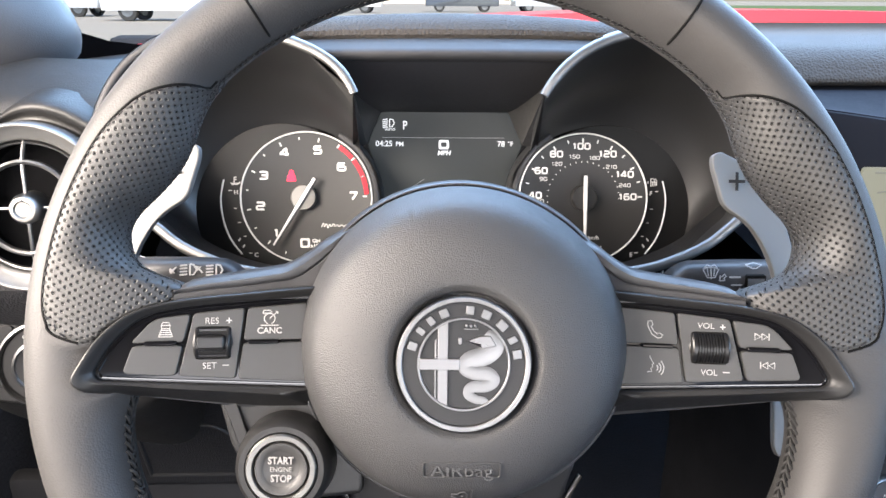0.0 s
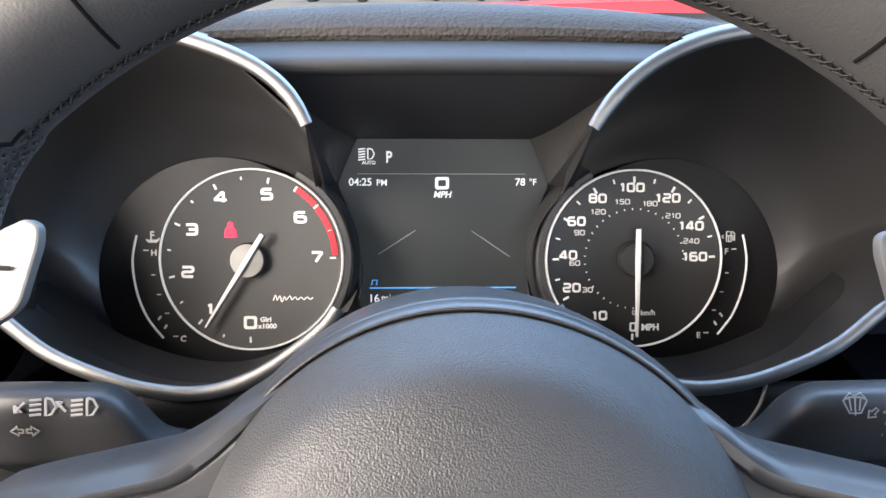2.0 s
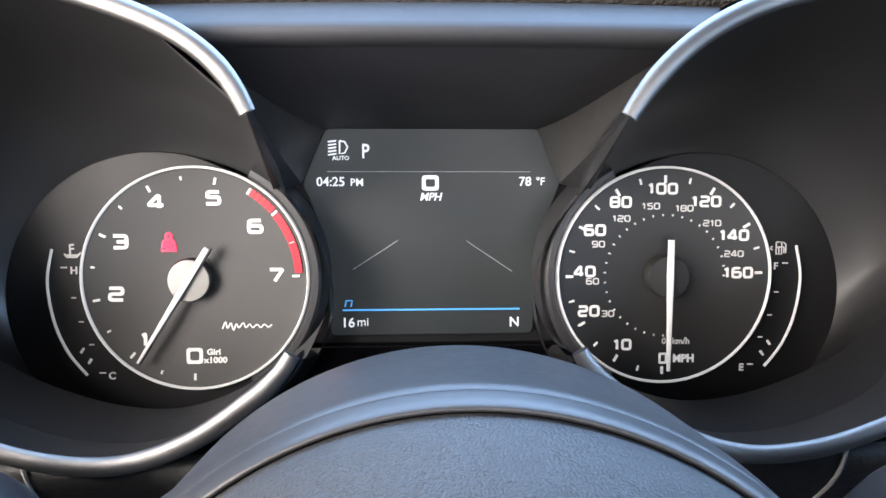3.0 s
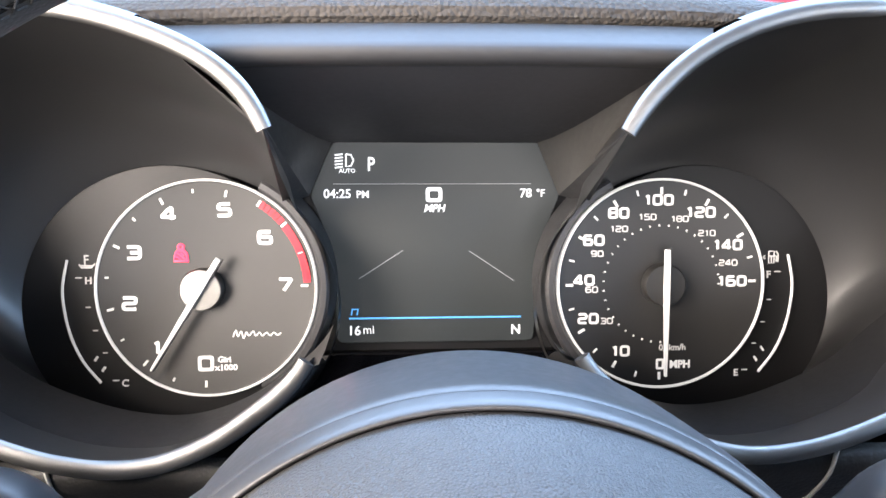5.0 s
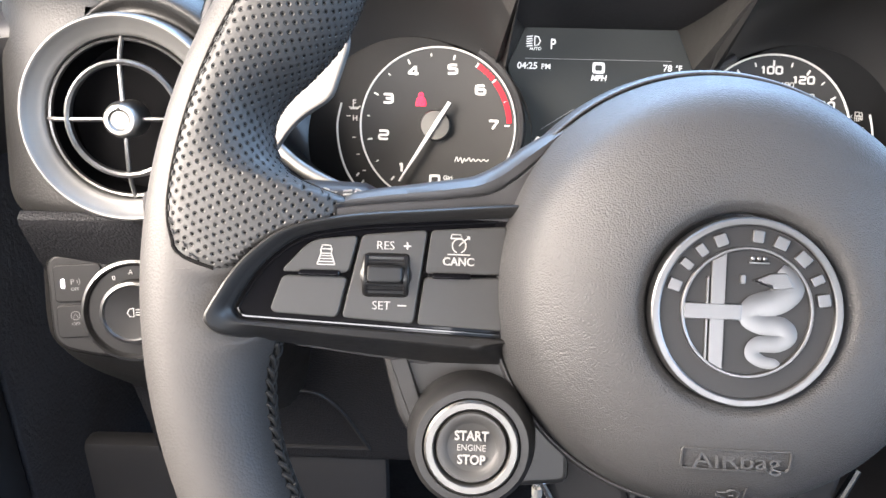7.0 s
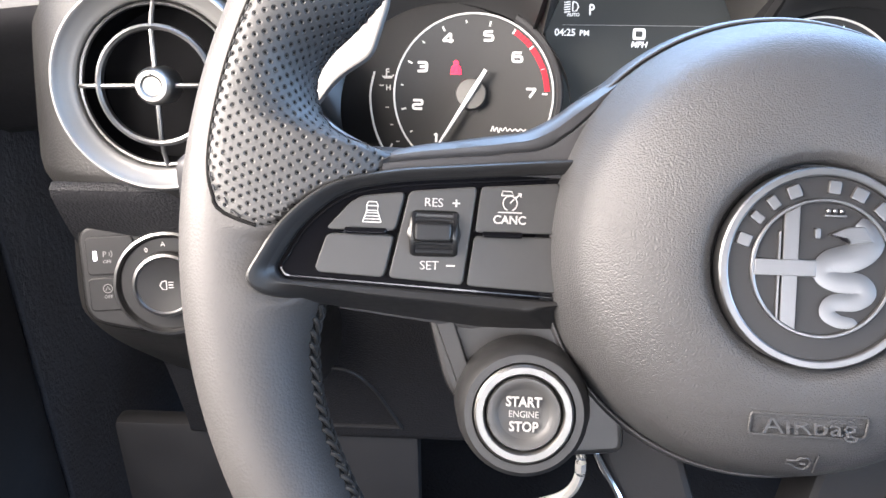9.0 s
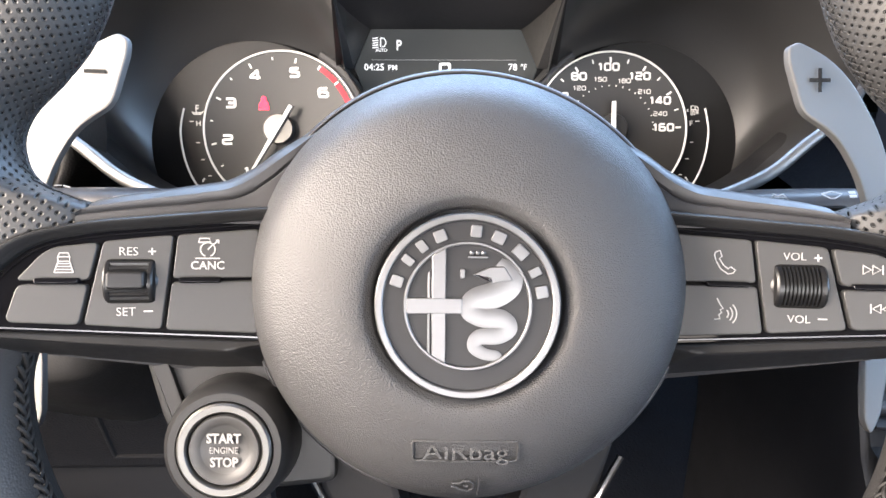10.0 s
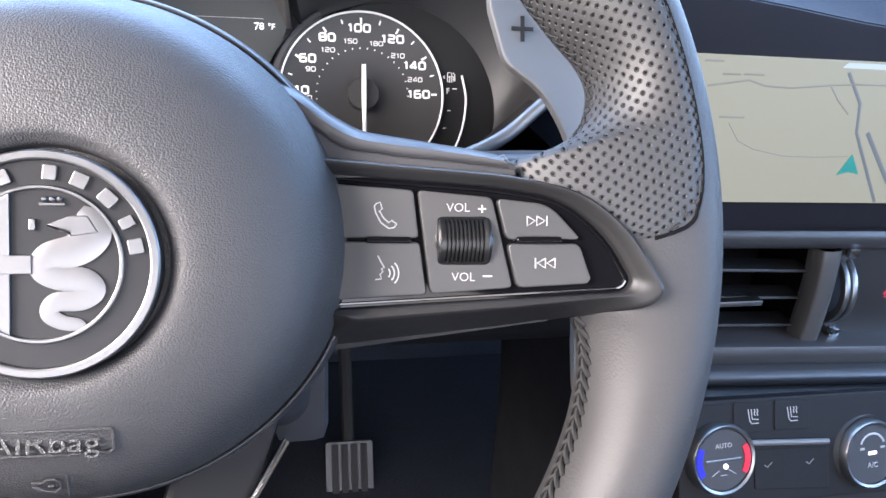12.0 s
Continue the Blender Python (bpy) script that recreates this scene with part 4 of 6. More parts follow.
    pocket = rounded([(cx - 0.0066, cy - 0.0066), (cx + 0.0066, cy - 0.0066), (cx + 0.0064, cy + 0.0066), (cx - 0.0068, cy + 0.0066)], 0.0016, 4)
    part("roller_pocket", slab(pocket, 0.0015, -0.003, 0.0002, f), SEAM_DARK, wheel)
    if side < 0:
        lump = rounded([(cx - 0.0052, cy - 0.0022), (cx + 0.0052, cy - 0.0022), (cx + 0.0052, cy + 0.0032), (cx - 0.0052, cy + 0.0032)], 0.0014, 4)
        part("roller_ridge", slab(lump, 0.0056, 0.0, 0.0008, f), ROLLER, wheel)
    part("thumb_roller", loft(loops, True, (True, True), roller), ROLLER, wheel, "ribbed black thumb roller", sharp=25)
    # upper spoke, a smooth saddle between collar and grip
    top = []
    for i in range(41):
        x = 0.045 + (0.1150 - 0.045) * i / 40
        hi, lo, z = between(SADDLE_TOP, x), between(SADDLE_LOW, x), pod_z(x)
        if x > 0.1115:
            hi -= 0.0022 * ((x - 0.1115) / 0.0035) ** 2
        b, m = min(0.0225, lo - 0.003), 0.5 * (lo + hi)
        top.append([(side * x, py, z + dz) for py, dz in ((b, 0.0), (lo - 0.0010, 0.0001), (lo - 0.0003, -0.0003), (lo, -0.0011), (lo + 0.0004, -0.0006), (lo + 0.0010, -0.0001), (m, 0.0), (hi - 0.0024, -0.0012), (hi - 0.0008, -0.0034), (hi + 0.0004, -0.0064), (hi + 0.0011, -0.012), (hi + 0.0014, -0.020), (hi + 0.0014, -0.027), (hi + 0.0004, -0.033), (b, -0.035))])
    part("upper_spoke", loft(top, True, (True, True)), SMOOTH_PLASTIC, wheel, "smooth black saddle over the spoke")
    lower = []
    for i in range(13):
        x = 0.050 + (0.128 - 0.050) * i / 12
        z, lo = pod_z(x), -0.0265 + 0.010 * max(0, (x - 0.062) / 0.066)
        lower.append([(side * x, lo + 0.004, z - 0.010), (side * x, lo - 0.002, z - 0.014), (side * x, lo - 0.003, z - 0.024), (side * x, lo + 0.016, z - 0.028), (side * x, 0.02, z - 0.024)])
    part("lower_spoke", loft(lower, True, (True, True)), SMOOTH_PLASTIC, wheel)
    return made


def face_of_pod(side, x, y, up=0.0016):
    """A pose on the pod's face: its x runs to the reader's right."""
    tilt = math.degrees(math.atan(0.27))
    return pose(side * (x + (0.036 * max(0.0, x - 0.06) if side > 0 else 0.0)), y, pod_z(x) + up, 0, -tilt * side, 0)


left_pod, right_pod = pod(-1), pod(1)
strokes("follow_mark", [[(-0.0030, -0.0028), (0.0030, -0.0028)], [(-0.0025, -0.0018), (0.0025, -0.0018)], [(-0.0021, -0.0008), (0.0021, -0.0008)], [(-0.0018, 0.0002), (0.0018, 0.0002)], [(-0.0030, -0.0028), (-0.0017, 0.0010)], [(0.0030, -0.0028), (0.0017, 0.0010)],
                        [(-0.0017, 0.0010), (-0.0019, 0.0025), (-0.0013, 0.0038), (0.0013, 0.0038), (0.0019, 0.0025), (0.0017, 0.0010), (-0.0017, 0.0010)], [(-0.0018, 0.0025), (0.0018, 0.0025)]], 0.00042, WHITE_PRINT, left_pod["button_outer_up"], face_of_pod(-1, 0.1172, 0.0100) @ Matrix.Scale(0.86, 4))
words("print", "RES", 0.0036, WHITE_PRINT, left_pod["roller_bed"], face_of_pod(-1, 0.1003, 0.0138, 0.0013), bold=-0.00003)
words("print", "+", 0.0044, WHITE_PRINT, left_pod["roller_bed"], face_of_pod(-1, 0.0940, 0.0138, 0.0013), bold=0.00005)
words("print", "SET", 0.0036, WHITE_PRINT, left_pod["roller_bed"], face_of_pod(-1, 0.1010, -0.0042, 0.0013), bold=-0.00003)
strokes("minus_mark", [[(-0.0013, 0), (0.0013, 0)]], 0.00045, WHITE_PRINT, left_pod["roller_bed"], face_of_pod(-1, 0.0950, -0.0042, 0.0013))
words("print", "CANC", 0.0035, WHITE_PRINT, left_pod["button_inner_up"], face_of_pod(-1, 0.0785, 0.0096), bold=0.00005)
strokes("limit_mark", [[(-0.004, -0.0022), (0.004, -0.0022)], circle(0, 0.0008, 0.0024, 14, -70, 250), [(0.0, 0.0008), (0.0013, 0.0022)], [(-0.003, 0.0032), (-0.0026, 0.0046), (0.0004, 0.0046), (0.001, 0.0034), (-0.003, 0.0032)], [(0.0016, 0.0024), (0.0036, 0.0040)], [(0.0036, 0.0040), (0.0026, 0.0040)], [(0.0036, 0.0040), (0.0035, 0.0029)]], 0.00045, WHITE_PRINT, left_pod["button_inner_up"], face_of_pod(-1, 0.0785, 0.0137) @ Matrix.Scale(0.9, 4))
strokes("phone_mark", [[(-0.0024, 0.0030), (-0.0012, 0.0034), (-0.0006, 0.0016), (-0.0014, 0.0010), (-0.0002, -0.0010), (0.0012, -0.0022), (0.0020, -0.0016), (0.0034, -0.0026), (0.0026, -0.0036), (0.0012, -0.0038), (-0.0010, -0.0022), (-0.0024, 0.0004), (-0.0028, 0.0022), (-0.0024, 0.0030)]], 0.00042, WHITE_PRINT, right_pod["button_inner_up"], face_of_pod(1, 0.0795, 0.0121))
strokes("voice_mark", [[(-0.0022, 0.0036), (-0.0012, 0.0016), (-0.0004, 0.0004), (-0.0012, 0.0), (-0.0008, -0.0008), (-0.0016, -0.0016), (-0.0012, -0.0028), (-0.003, -0.0030)], circle(-0.0004, -0.0012, 0.0016, 6, -45, 45), circle(-0.0004, -0.0012, 0.0028, 6, -45, 45), circle(-0.0004, -0.0012, 0.0040, 6, -45, 45)], 0.00042, WHITE_PRINT, right_pod["button_inner_low"], face_of_pod(1, 0.0798, -0.0028))
words("print", "VOL", 0.0034, WHITE_PRINT, right_pod["roller_bed"], face_of_pod(1, 0.0985, 0.0140, 0.0013), bold=-0.00003)
words("print", "+", 0.0044, WHITE_PRINT, right_pod["roller_bed"], face_of_pod(1, 0.1046, 0.0136, 0.0013), bold=0.00005)
words("print", "VOL", 0.0034, WHITE_PRINT, right_pod["roller_bed"], face_of_pod(1, 0.0998, -0.0050, 0.0013), bold=-0.00003)
strokes("minus_mark", [[(-0.0013, 0), (0.0013, 0)]], 0.00045, WHITE_PRINT, right_pod["roller_bed"], face_of_pod(1, 0.1060, -0.0048, 0.0013))
tri = lambda x, s: [(x - 0.0011 * s, 0.0013), (x + 0.0011 * s, 0), (x - 0.0011 * s, -0.0013), (x - 0.0011 * s, 0.0013)]
strokes("skip_mark", [tri(-0.0016, 1), tri(0.0010, 1), [(0.0026, 0.0014), (0.0026, -0.0014)]], 0.0004, WHITE_PRINT, right_pod["button_outer_up"], face_of_pod(1, 0.1185, 0.0103))
strokes("skip_mark", [tri(0.0016, -1), tri(-0.0010, -1), [(-0.0026, 0.0014), (-0.0026, -0.0014)]], 0.0004, WHITE_PRINT, right_pod["button_outer_low"], face_of_pod(1, 0.1205, -0.0012))

# starter button in its housing on the wheel
START = pose(-0.0723, -0.0462, -0.0215)
house = part("starter_housing", lathe([(0.0142, -0.0020), (0.0150, 0.0), (0.0172, 0.0), (0.0188, -0.0018), (0.0200, -0.008), (0.0212, -0.022), (0.0212, -0.034)], 72, (False, True)), BEZEL_PLASTIC, wheel, "round black housing of the starter button", at=START)
part("starter_ring", lathe([(0.0112, -0.0020), (0.0114, 0.0004), (0.0119, 0.0010), (0.0137, 0.0011), (0.0144, 0.0004), (0.0146, -0.0030)], 72), CAP_METAL, house, "brushed silver ring")
cap = part("starter_cap", lathe([(0.0, -0.0007), (0.0072, -0.0006), (0.0075, -0.0004), (0.0096, 0.0004), (0.0104, 0.0004), (0.0109, -0.0004), (0.0110, -0.004)], 64), BUTTON_PLASTIC, house)
words("print", "START", 0.0040, BUTTON_PRINT, cap, pose(-0.0001, 0.0036, 0.0002), bold=0.00010, wide=0.88)
words("print", "ENGINE", 0.0027, BUTTON_PRINT, cap, pose(0.0, 0.0, 0.0002), wide=0.92)
words("print", "STOP", 0.0040, BUTTON_PRINT, cap, pose(0.0001, -0.0036, 0.0002), bold=0.00010, wide=0.88)
web = rounded([(-0.1035, -0.0180), (-0.0964, -0.0422), (-0.0800, -0.0640), (-0.0590, -0.0632), (-0.0400, -0.0612), (-0.0420, -0.030), (-0.0600, -0.0180)], 0.004, 3)
part("starter_web", slab(web, -0.0380, -0.058, 0.002), BEZEL_PLASTIC, wheel)
strip = [(-0.1000, -0.0220), (-0.0940, -0.0220), (-0.0884, -0.0375), (-0.0920, -0.0425)]
part("web_facet", slab(rounded(strip, 0.0009, 3), -0.0355, -0.046, 0.0005), BEZEL_PLASTIC, wheel)
# forked lower spoke with silver blades
for side in (-1, 1):
    leg = [(side * 0.022, -0.058), (side * 0.052, -0.046), (side * 0.046, -0.066), (side * 0.030, -0.100), (side * 0.026, -0.150), (side * 0.012, -0.150), (side * 0.012, -0.09)]
    part("lower_arm", slab(leg if side < 0 else leg[::-1], -0.042, -0.062, 0.003), PANEL_BLACK, wheel)
    blade = [Vector((side * 0.0535, -0.0535, -0.043)), Vector((side * 0.0470, -0.0645, -0.042)), Vector((side * 0.0385, -0.080, -0.040)), Vector((side * 0.031, -0.105, -0.036)), Vector((side * 0.028, -0.140, -0.032))]
    part("silver_blade", rod(smooth_path(blade, 6), 0.0012, 8, 1.6), BRIGHT_CHROME, wheel, "thin bright silver blade")

# ---- column, paddles, stalks ----
column = thing("steering_column", pose(0, 0, 0), "black plastic shroud of the steering column", "steering column")
loops = []
for y, hw, z0, z1 in ((0.325, 0.050, 0.690, 0.755), (0.335, 0.060, 0.682, 0.762), (0.40, 0.068, 0.668, 0.752), (0.44, 0.072, 0.66, 0.73), (0.52, 0.075, 0.66, 0.70)):
    loops.append([(x, y, z) for x, z in rounded([(-hw, z0), (hw, z0), (hw * 1.05, z1 - 0.02), (hw * 0.8, z1), (-hw * 0.8, z1), (-hw * 1.05, z1 - 0.02)], 0.015, 4)])
part("shroud", loft(loops, True, (True, True)), SOFT_PLASTIC, column)
part("cable_clip", rod(smooth_path([(-0.0418, 0.335, 0.672), (-0.0418, 0.335, 0.6576), (-0.0419, 0.335, 0.6496), (-0.0453, 0.335, 0.6407), (-0.0530, 0.335, 0.6350), (-0.066, 0.336, 0.630)], 5), 0.0024, 8), GREY_PRINT, column, "small grey curved clip")
part("side_bracket", block(0.046, 0.068, 0.335, 0.40, 0.672, 0.735, 0.006), SMOOTH_PLASTIC, column)


def paddle(side):
    at = WHEEL @ pose(0, 0, -0.0755)
    p = thing("paddle_shifter", at, "brushed aluminium shift paddle with a %s mark" % ("plus" if side > 0 else "minus"), "shift paddle", "shift paddles behind the wheel")
    poly = [(0.1225, 0.0915), (0.1265, 0.0935), (0.1360, 0.0890), (0.1480, 0.0790), (0.1610, 0.0590), (0.1670, 0.0380), (0.1680, 0.0050), (0.1660, -0.0280), (0.1625, -0.0490), (0.1583, -0.0560), (0.1552, -0.0500), (0.1548, -0.0300), (0.1565, 0.0), (0.1572, 0.0250), (0.1510, 0.0440), (0.1415, 0.0580), (0.1280, 0.0670), (0.1225, 0.0860)]
    curve = rounded([(side * (x + 0.0005), y) for x, y in poly], [0.003, 0.003, 0.006, 0.02, 0.02, 0.01, 0.02, 0.02, 0.008, 0.004, 0.006, 0.02, 0.02, 0.02, 0.02, 0.02, 0.004, 0.003], 6)
    bend = lambda x, y, z: (x, y, z - 0.20 * max(0, abs(x) - 0.142))
    blade = part("blade", slab(curve, 0.0, -0.004, 0.0009, bend), PADDLE_METAL, p)
    cx, cy = side * 0.1350, 0.0790
    arm = [[(cx - 0.0040, cy), (cx + 0.0040, cy)]] + ([[(cx, cy - 0.0045), (cx, cy + 0.0045)]] if side > 0 else [])
    strokes("mark", arm, 0.0015, BLACK_PRINT, blade, pose(0, 0, 0.0002))
    return p


paddle(1), paddle(-1)


STALK = [(0.05, 0.379, 0.748, 0.007, 0.008), (0.08, 0.3738, 0.755, 0.009, 0.0078), (0.097, 0.3721, 0.758, 0.0095, 0.0076), (0.107, 0.3688, 0.761, 0.0112, 0.0076), (0.1145, 0.3673, 0.7715, 0.0134, 0.0079), (0.1215, 0.3668, 0.776, 0.0147, 0.0081), (0.13, 0.3666, 0.7771, 0.015, 0.0082), (0.16, 0.3664, 0.7775, 0.015, 0.0082), (0.188, 0.3658, 0.777, 0.015, 0.0082), (0.205, 0.3653, 0.7765, 0.014, 0.0074), (0.212, 0.3653, 0.7765, 0.01, 0.0048)]
ROUND = 0.68
INWARD = 0.0055                          # the light stalk swells nearer to the column


def stalk(side, label):
    """A column stalk: a thin neck that swells into a thick flattened lever."""
    s = thing("column_stalk", pose(side * 0.002, 0.003, -0.0071 if side > 0 else -0.0042), label, "stalk", "stalks on the steering column")
    loops = []
    for p in smooth_path(STALK, 3):
        x, y, z, h, d = p
        x -= INWARD if side < 0 and 0.1 < x < 0.125 else 0.0
        ring = []
        for k in range(40):
            w = 2 * math.pi * k / 40
            c, q = math.cos(w), math.sin(w)
            ring.append((side * x, y + d * math.copysign(abs(c) ** ROUND, c), z + h * math.copysign(abs(q) ** ROUND, q)))
        loops.append(ring)
    lever = part("lever", loft(loops, True, (True, True)), SMOOTH_PLASTIC, s)
    return s, lever


def stalk_face(x, z, side):
    """A pose on the lever's face towards the driver, at the height z."""
    tab = lambda i: between([(r[0], r[i]) for r in STALK], x + (INWARD if side < 0 and x < 0.125 else 0.0))
    cy, cz, h, d = tab(1), tab(2), tab(3), tab(4)
    q = min(0.985, abs(z - cz) / h) ** (1 / ROUND)
    c = math.sqrt(1 - q * q)
    y = cy - d * c ** ROUND
    ny, nz = c ** (2 - ROUND) / d, math.copysign(q ** (2 - ROUND), z - cz) / h
    return pose(side * x, y, z, math.degrees(math.atan2(ny, nz)), 0, 0) @ pose(0, 0, 0.0010)


left_stalk, lever = stalk(-1, "black light and turn stalk with white symbols")
lamp = lambda s: [[(0, 0.0024), (0, -0.0024), (0.0016, -0.0021), (0.0028, 0), (0.0016, 0.0021), (0, 0.0024)]] + [[(-0.0012, v), (-0.0044, v - 0.0003)] for v in (0.002, 0.0007, -0.0007, -0.002)] + [[(-0.0058, 0.0012 * s), (-0.0082, -0.0012 * s)], [(-0.0086, 0.0004 * s), (-0.0084, -0.0015 * s), (-0.0066, -0.0015 * s), (-0.0086, 0.0004 * s)]]
for nm, x, z in (("low_beam_mark", 0.1340, 0.7889), ("high_beam_mark", 0.1206, 0.7886)):
    strokes(nm, [[(1.2 * a, 1.2 * b) for a, b in line] for line in lamp(1 if "low" in nm else -1)], 0.0009, BUTTON_PRINT, lever, stalk_face(x, z, -1))
words("print", "P", 0.0052, BUTTON_PRINT, lever, stalk_face(0.1563, 0.781, -1), bold=0.00040)
strokes("side_lamp_mark", [[(0, 0.001), (0.0022, 0.0024)], [(0, 0), (0.0028, 0)], [(0, -0.001), (0.0022, -0.0024)]], 0.0006, BUTTON_PRINT, lever, stalk_face(0.154, 0.7813, -1))
arrow = lambda s: [(s * 0.0006, 0.0007), (s * 0.0022, 0.0007), (s * 0.0022, 0.0018), (s * 0.0046, 0), (s * 0.0022, -0.0018), (s * 0.0022, -0.0007), (s * 0.0006, -0.0007), (s * 0.0006, 0.0007)]
strokes("turn_mark", [arrow(1), arrow(-1)], 0.0009, BUTTON_PRINT, lever, stalk_face(0.1417, 0.7809, -1))
strokes("glow_mark", [[(-0.0044, -0.001), (-0.003, 0.0008)], [(-0.002, 0.001), (0.001, 0.0012)], [(0.002, 0.001), (0.005, -0.0004)]], 0.0007, BUTTON_PRINT, lever, stalk_face(0.1625, 0.7938, -1))
right_stalk, lever = stalk(1, "black wiper stalk with a ribbed thumb ring")
strokes("washer_mark", [[(-0.0042, 0.0016), (-0.0020, -0.0028), (0.0020, -0.0028), (0.0042, 0.0016), (0.0020, 0.0026), (-0.0020, 0.0026), (-0.0042, 0.0016)], [(-0.0036, 0.0022), (-0.0020, 0.0040), (-0.0002, 0.0032), (0.0020, 0.0040), (0.0036, 0.0022)], [(0, -0.0036), (0, 0.0030)], [(-0.0014, -0.0020), (-0.0020, 0.0022)], [(0.0014, -0.0020), (0.0020, 0.0022)]], 0.0006, BUTTON_PRINT, lever, stalk_face(0.1344, 0.7889, 1))
strokes("washer_arrow", [[(-0.0016, -0.0016), (-0.0014, 0.0012), (-0.0006, 0.0006), (0.0010, 0.0020), (0.0018, 0.0010), (0.0006, -0.0004), (0.0014, -0.0014), (-0.0016, -0.0016)]], 0.0007, BUTTON_PRINT, lever, stalk_face(0.1407, 0.7864, 1))
strokes("scale_mark", [[(-0.0030, 0), (0.0030, 0)]], 0.0010, BUTTON_PRINT, lever, stalk_face(0.1473, 0.7867, 1))
strokes("scale_mark", [[(-0.0030, 0), (0.0030, 0)]], 0.0010, BUTTON_PRINT, lever, stalk_face(0.1485, 0.7826, 1))
strokes("scale_dots", [[(-0.0038, -0.0006), (-0.0034, -0.0006)], [(-0.0018, -0.0006), (-0.0014, -0.0006)]], 0.0013, BUTTON_PRINT, lever, stalk_face(0.1492, 0.7787, 1))
words("print", "A", 0.0052, BUTTON_PRINT, lever, stalk_face(0.1506, 0.779, 1), bold=0.00030)
words("print", "MIST", 0.0044, BUTTON_PRINT, lever, stalk_face(0.1733, 0.7774, 1), bold=0.0003)
strokes("mist_mark", [[(-0.0014, -0.0010), (0.0014, -0.0010), (0, 0.0014), (-0.0014, -0.0010)]], 0.0006, BUTTON_PRINT, lever, stalk_face(0.1729, 0.7816, 1))
strokes("wiper_mark", [[(-0.0044, 0.0008), (0, 0.0020), (0.0044, 0.0008), (0.0010, -0.0014), (-0.0010, -0.0014), (-0.0044, 0.0008)]], 0.0007, BUTTON_PRINT, lever, stalk_face(0.1575, 0.7913, 1))
strokes("speed_mark", [[(-0.0040, 0.0010), (-0.0010, 0.0010)], [(-0.0040, -0.0010), (-0.0010, -0.0010)], [(0.0012, 0.0010), (0.0040, 0.0010)], [(0.0012, -0.0010), (0.0040, -0.0010)]], 0.0015, BUTTON_PRINT, lever, stalk_face(0.1688, 0.7916, 1))
# thumb ring in its dark slot
x0, x1, z0, z1 = 0.1531, 0.1637, 0.7759, 0.7881
part("ring_slot", slab(rounded([(x0, z0), (x1, z0), (x1, z1), (x0, z1)], 0.0012, 4), 0.0004, -0.004, 0.0002, lambda x, y, z: (x, 0.3578 - z, y)), SEAM_DARK, lever)
wheel_ring = []
for k in range(13):
    w = math.pi * k / 12
    wheel_ring.append([(x, 0.3590 - 0.0026 * math.sin(w), 0.5 * (z0 + z1) - 0.46 * (z1 - z0) * math.cos(w)) for x in np.linspace(x0 + 0.0008, x1 - 0.0008, 9)])
part("thumb_ring", loft(wheel_ring, False), SMOOTH_PLASTIC, lever, "smooth black thumb ring")

# ---- instrument cluster ----
DIAL = pose(0, 0.4968, 0.7957, 70, 0, 0.9) @ pose(0, 0, 0, 0, 0, -0.55) @ Matrix.Scale(0.967, 4)
cluster = thing("instrument_cluster", DIAL, "instrument cluster with two round dials and a centre display", "instrument cluster")
TO_DIAL = DIAL.inverted() @ pose(-0.0018, 0.4101, 0.8203, 72)      # the plane of the bowls' mouths
DIAL_X, DIAL_Y, DIAL_R = 0.0970, -0.0180, 0.0455


SWELL = [(-180, 1.22), (-165, 1.12), (-143, 0.970), (-125, 0.945), (-107, 0.945), (-90, 0.990), (-72, 1.060), (-55, 1.105), (-45, 1.13), (-26, 1.19), (-15, 1.1), (5, 1.0), (27, 0.978), (50, 0.965), (75, 0.957), (95, 0.980), (115, 1.05), (145, 1.16), (180, 1.22)]


def mouth_r(side, d):
    """How far the mouth's edge lies from its middle, by the angle from the middle of the cluster."""
    return 0.068 * (between(SWELL, d) + (0.055 * math.exp(-((d - 38) / 20) ** 2) if side < 0 else 0))


def bowl_foot(side, a):
    """The oval in which a bowl ends at its plate; the inner half reaches out to the dial's wall."""
    d = (a + 180) % 360 - 180
    a = d + 20 * math.exp(-((d - 27) / 22) ** 2)
    ca, sa = math.cos(radians(a)), math.sin(radians(a))
    return Vector((side * (0.1130 - (0.0715 if ca > 0 else 0.0600) * ca), -0.0265 + 0.0595 * sa, -0.001))


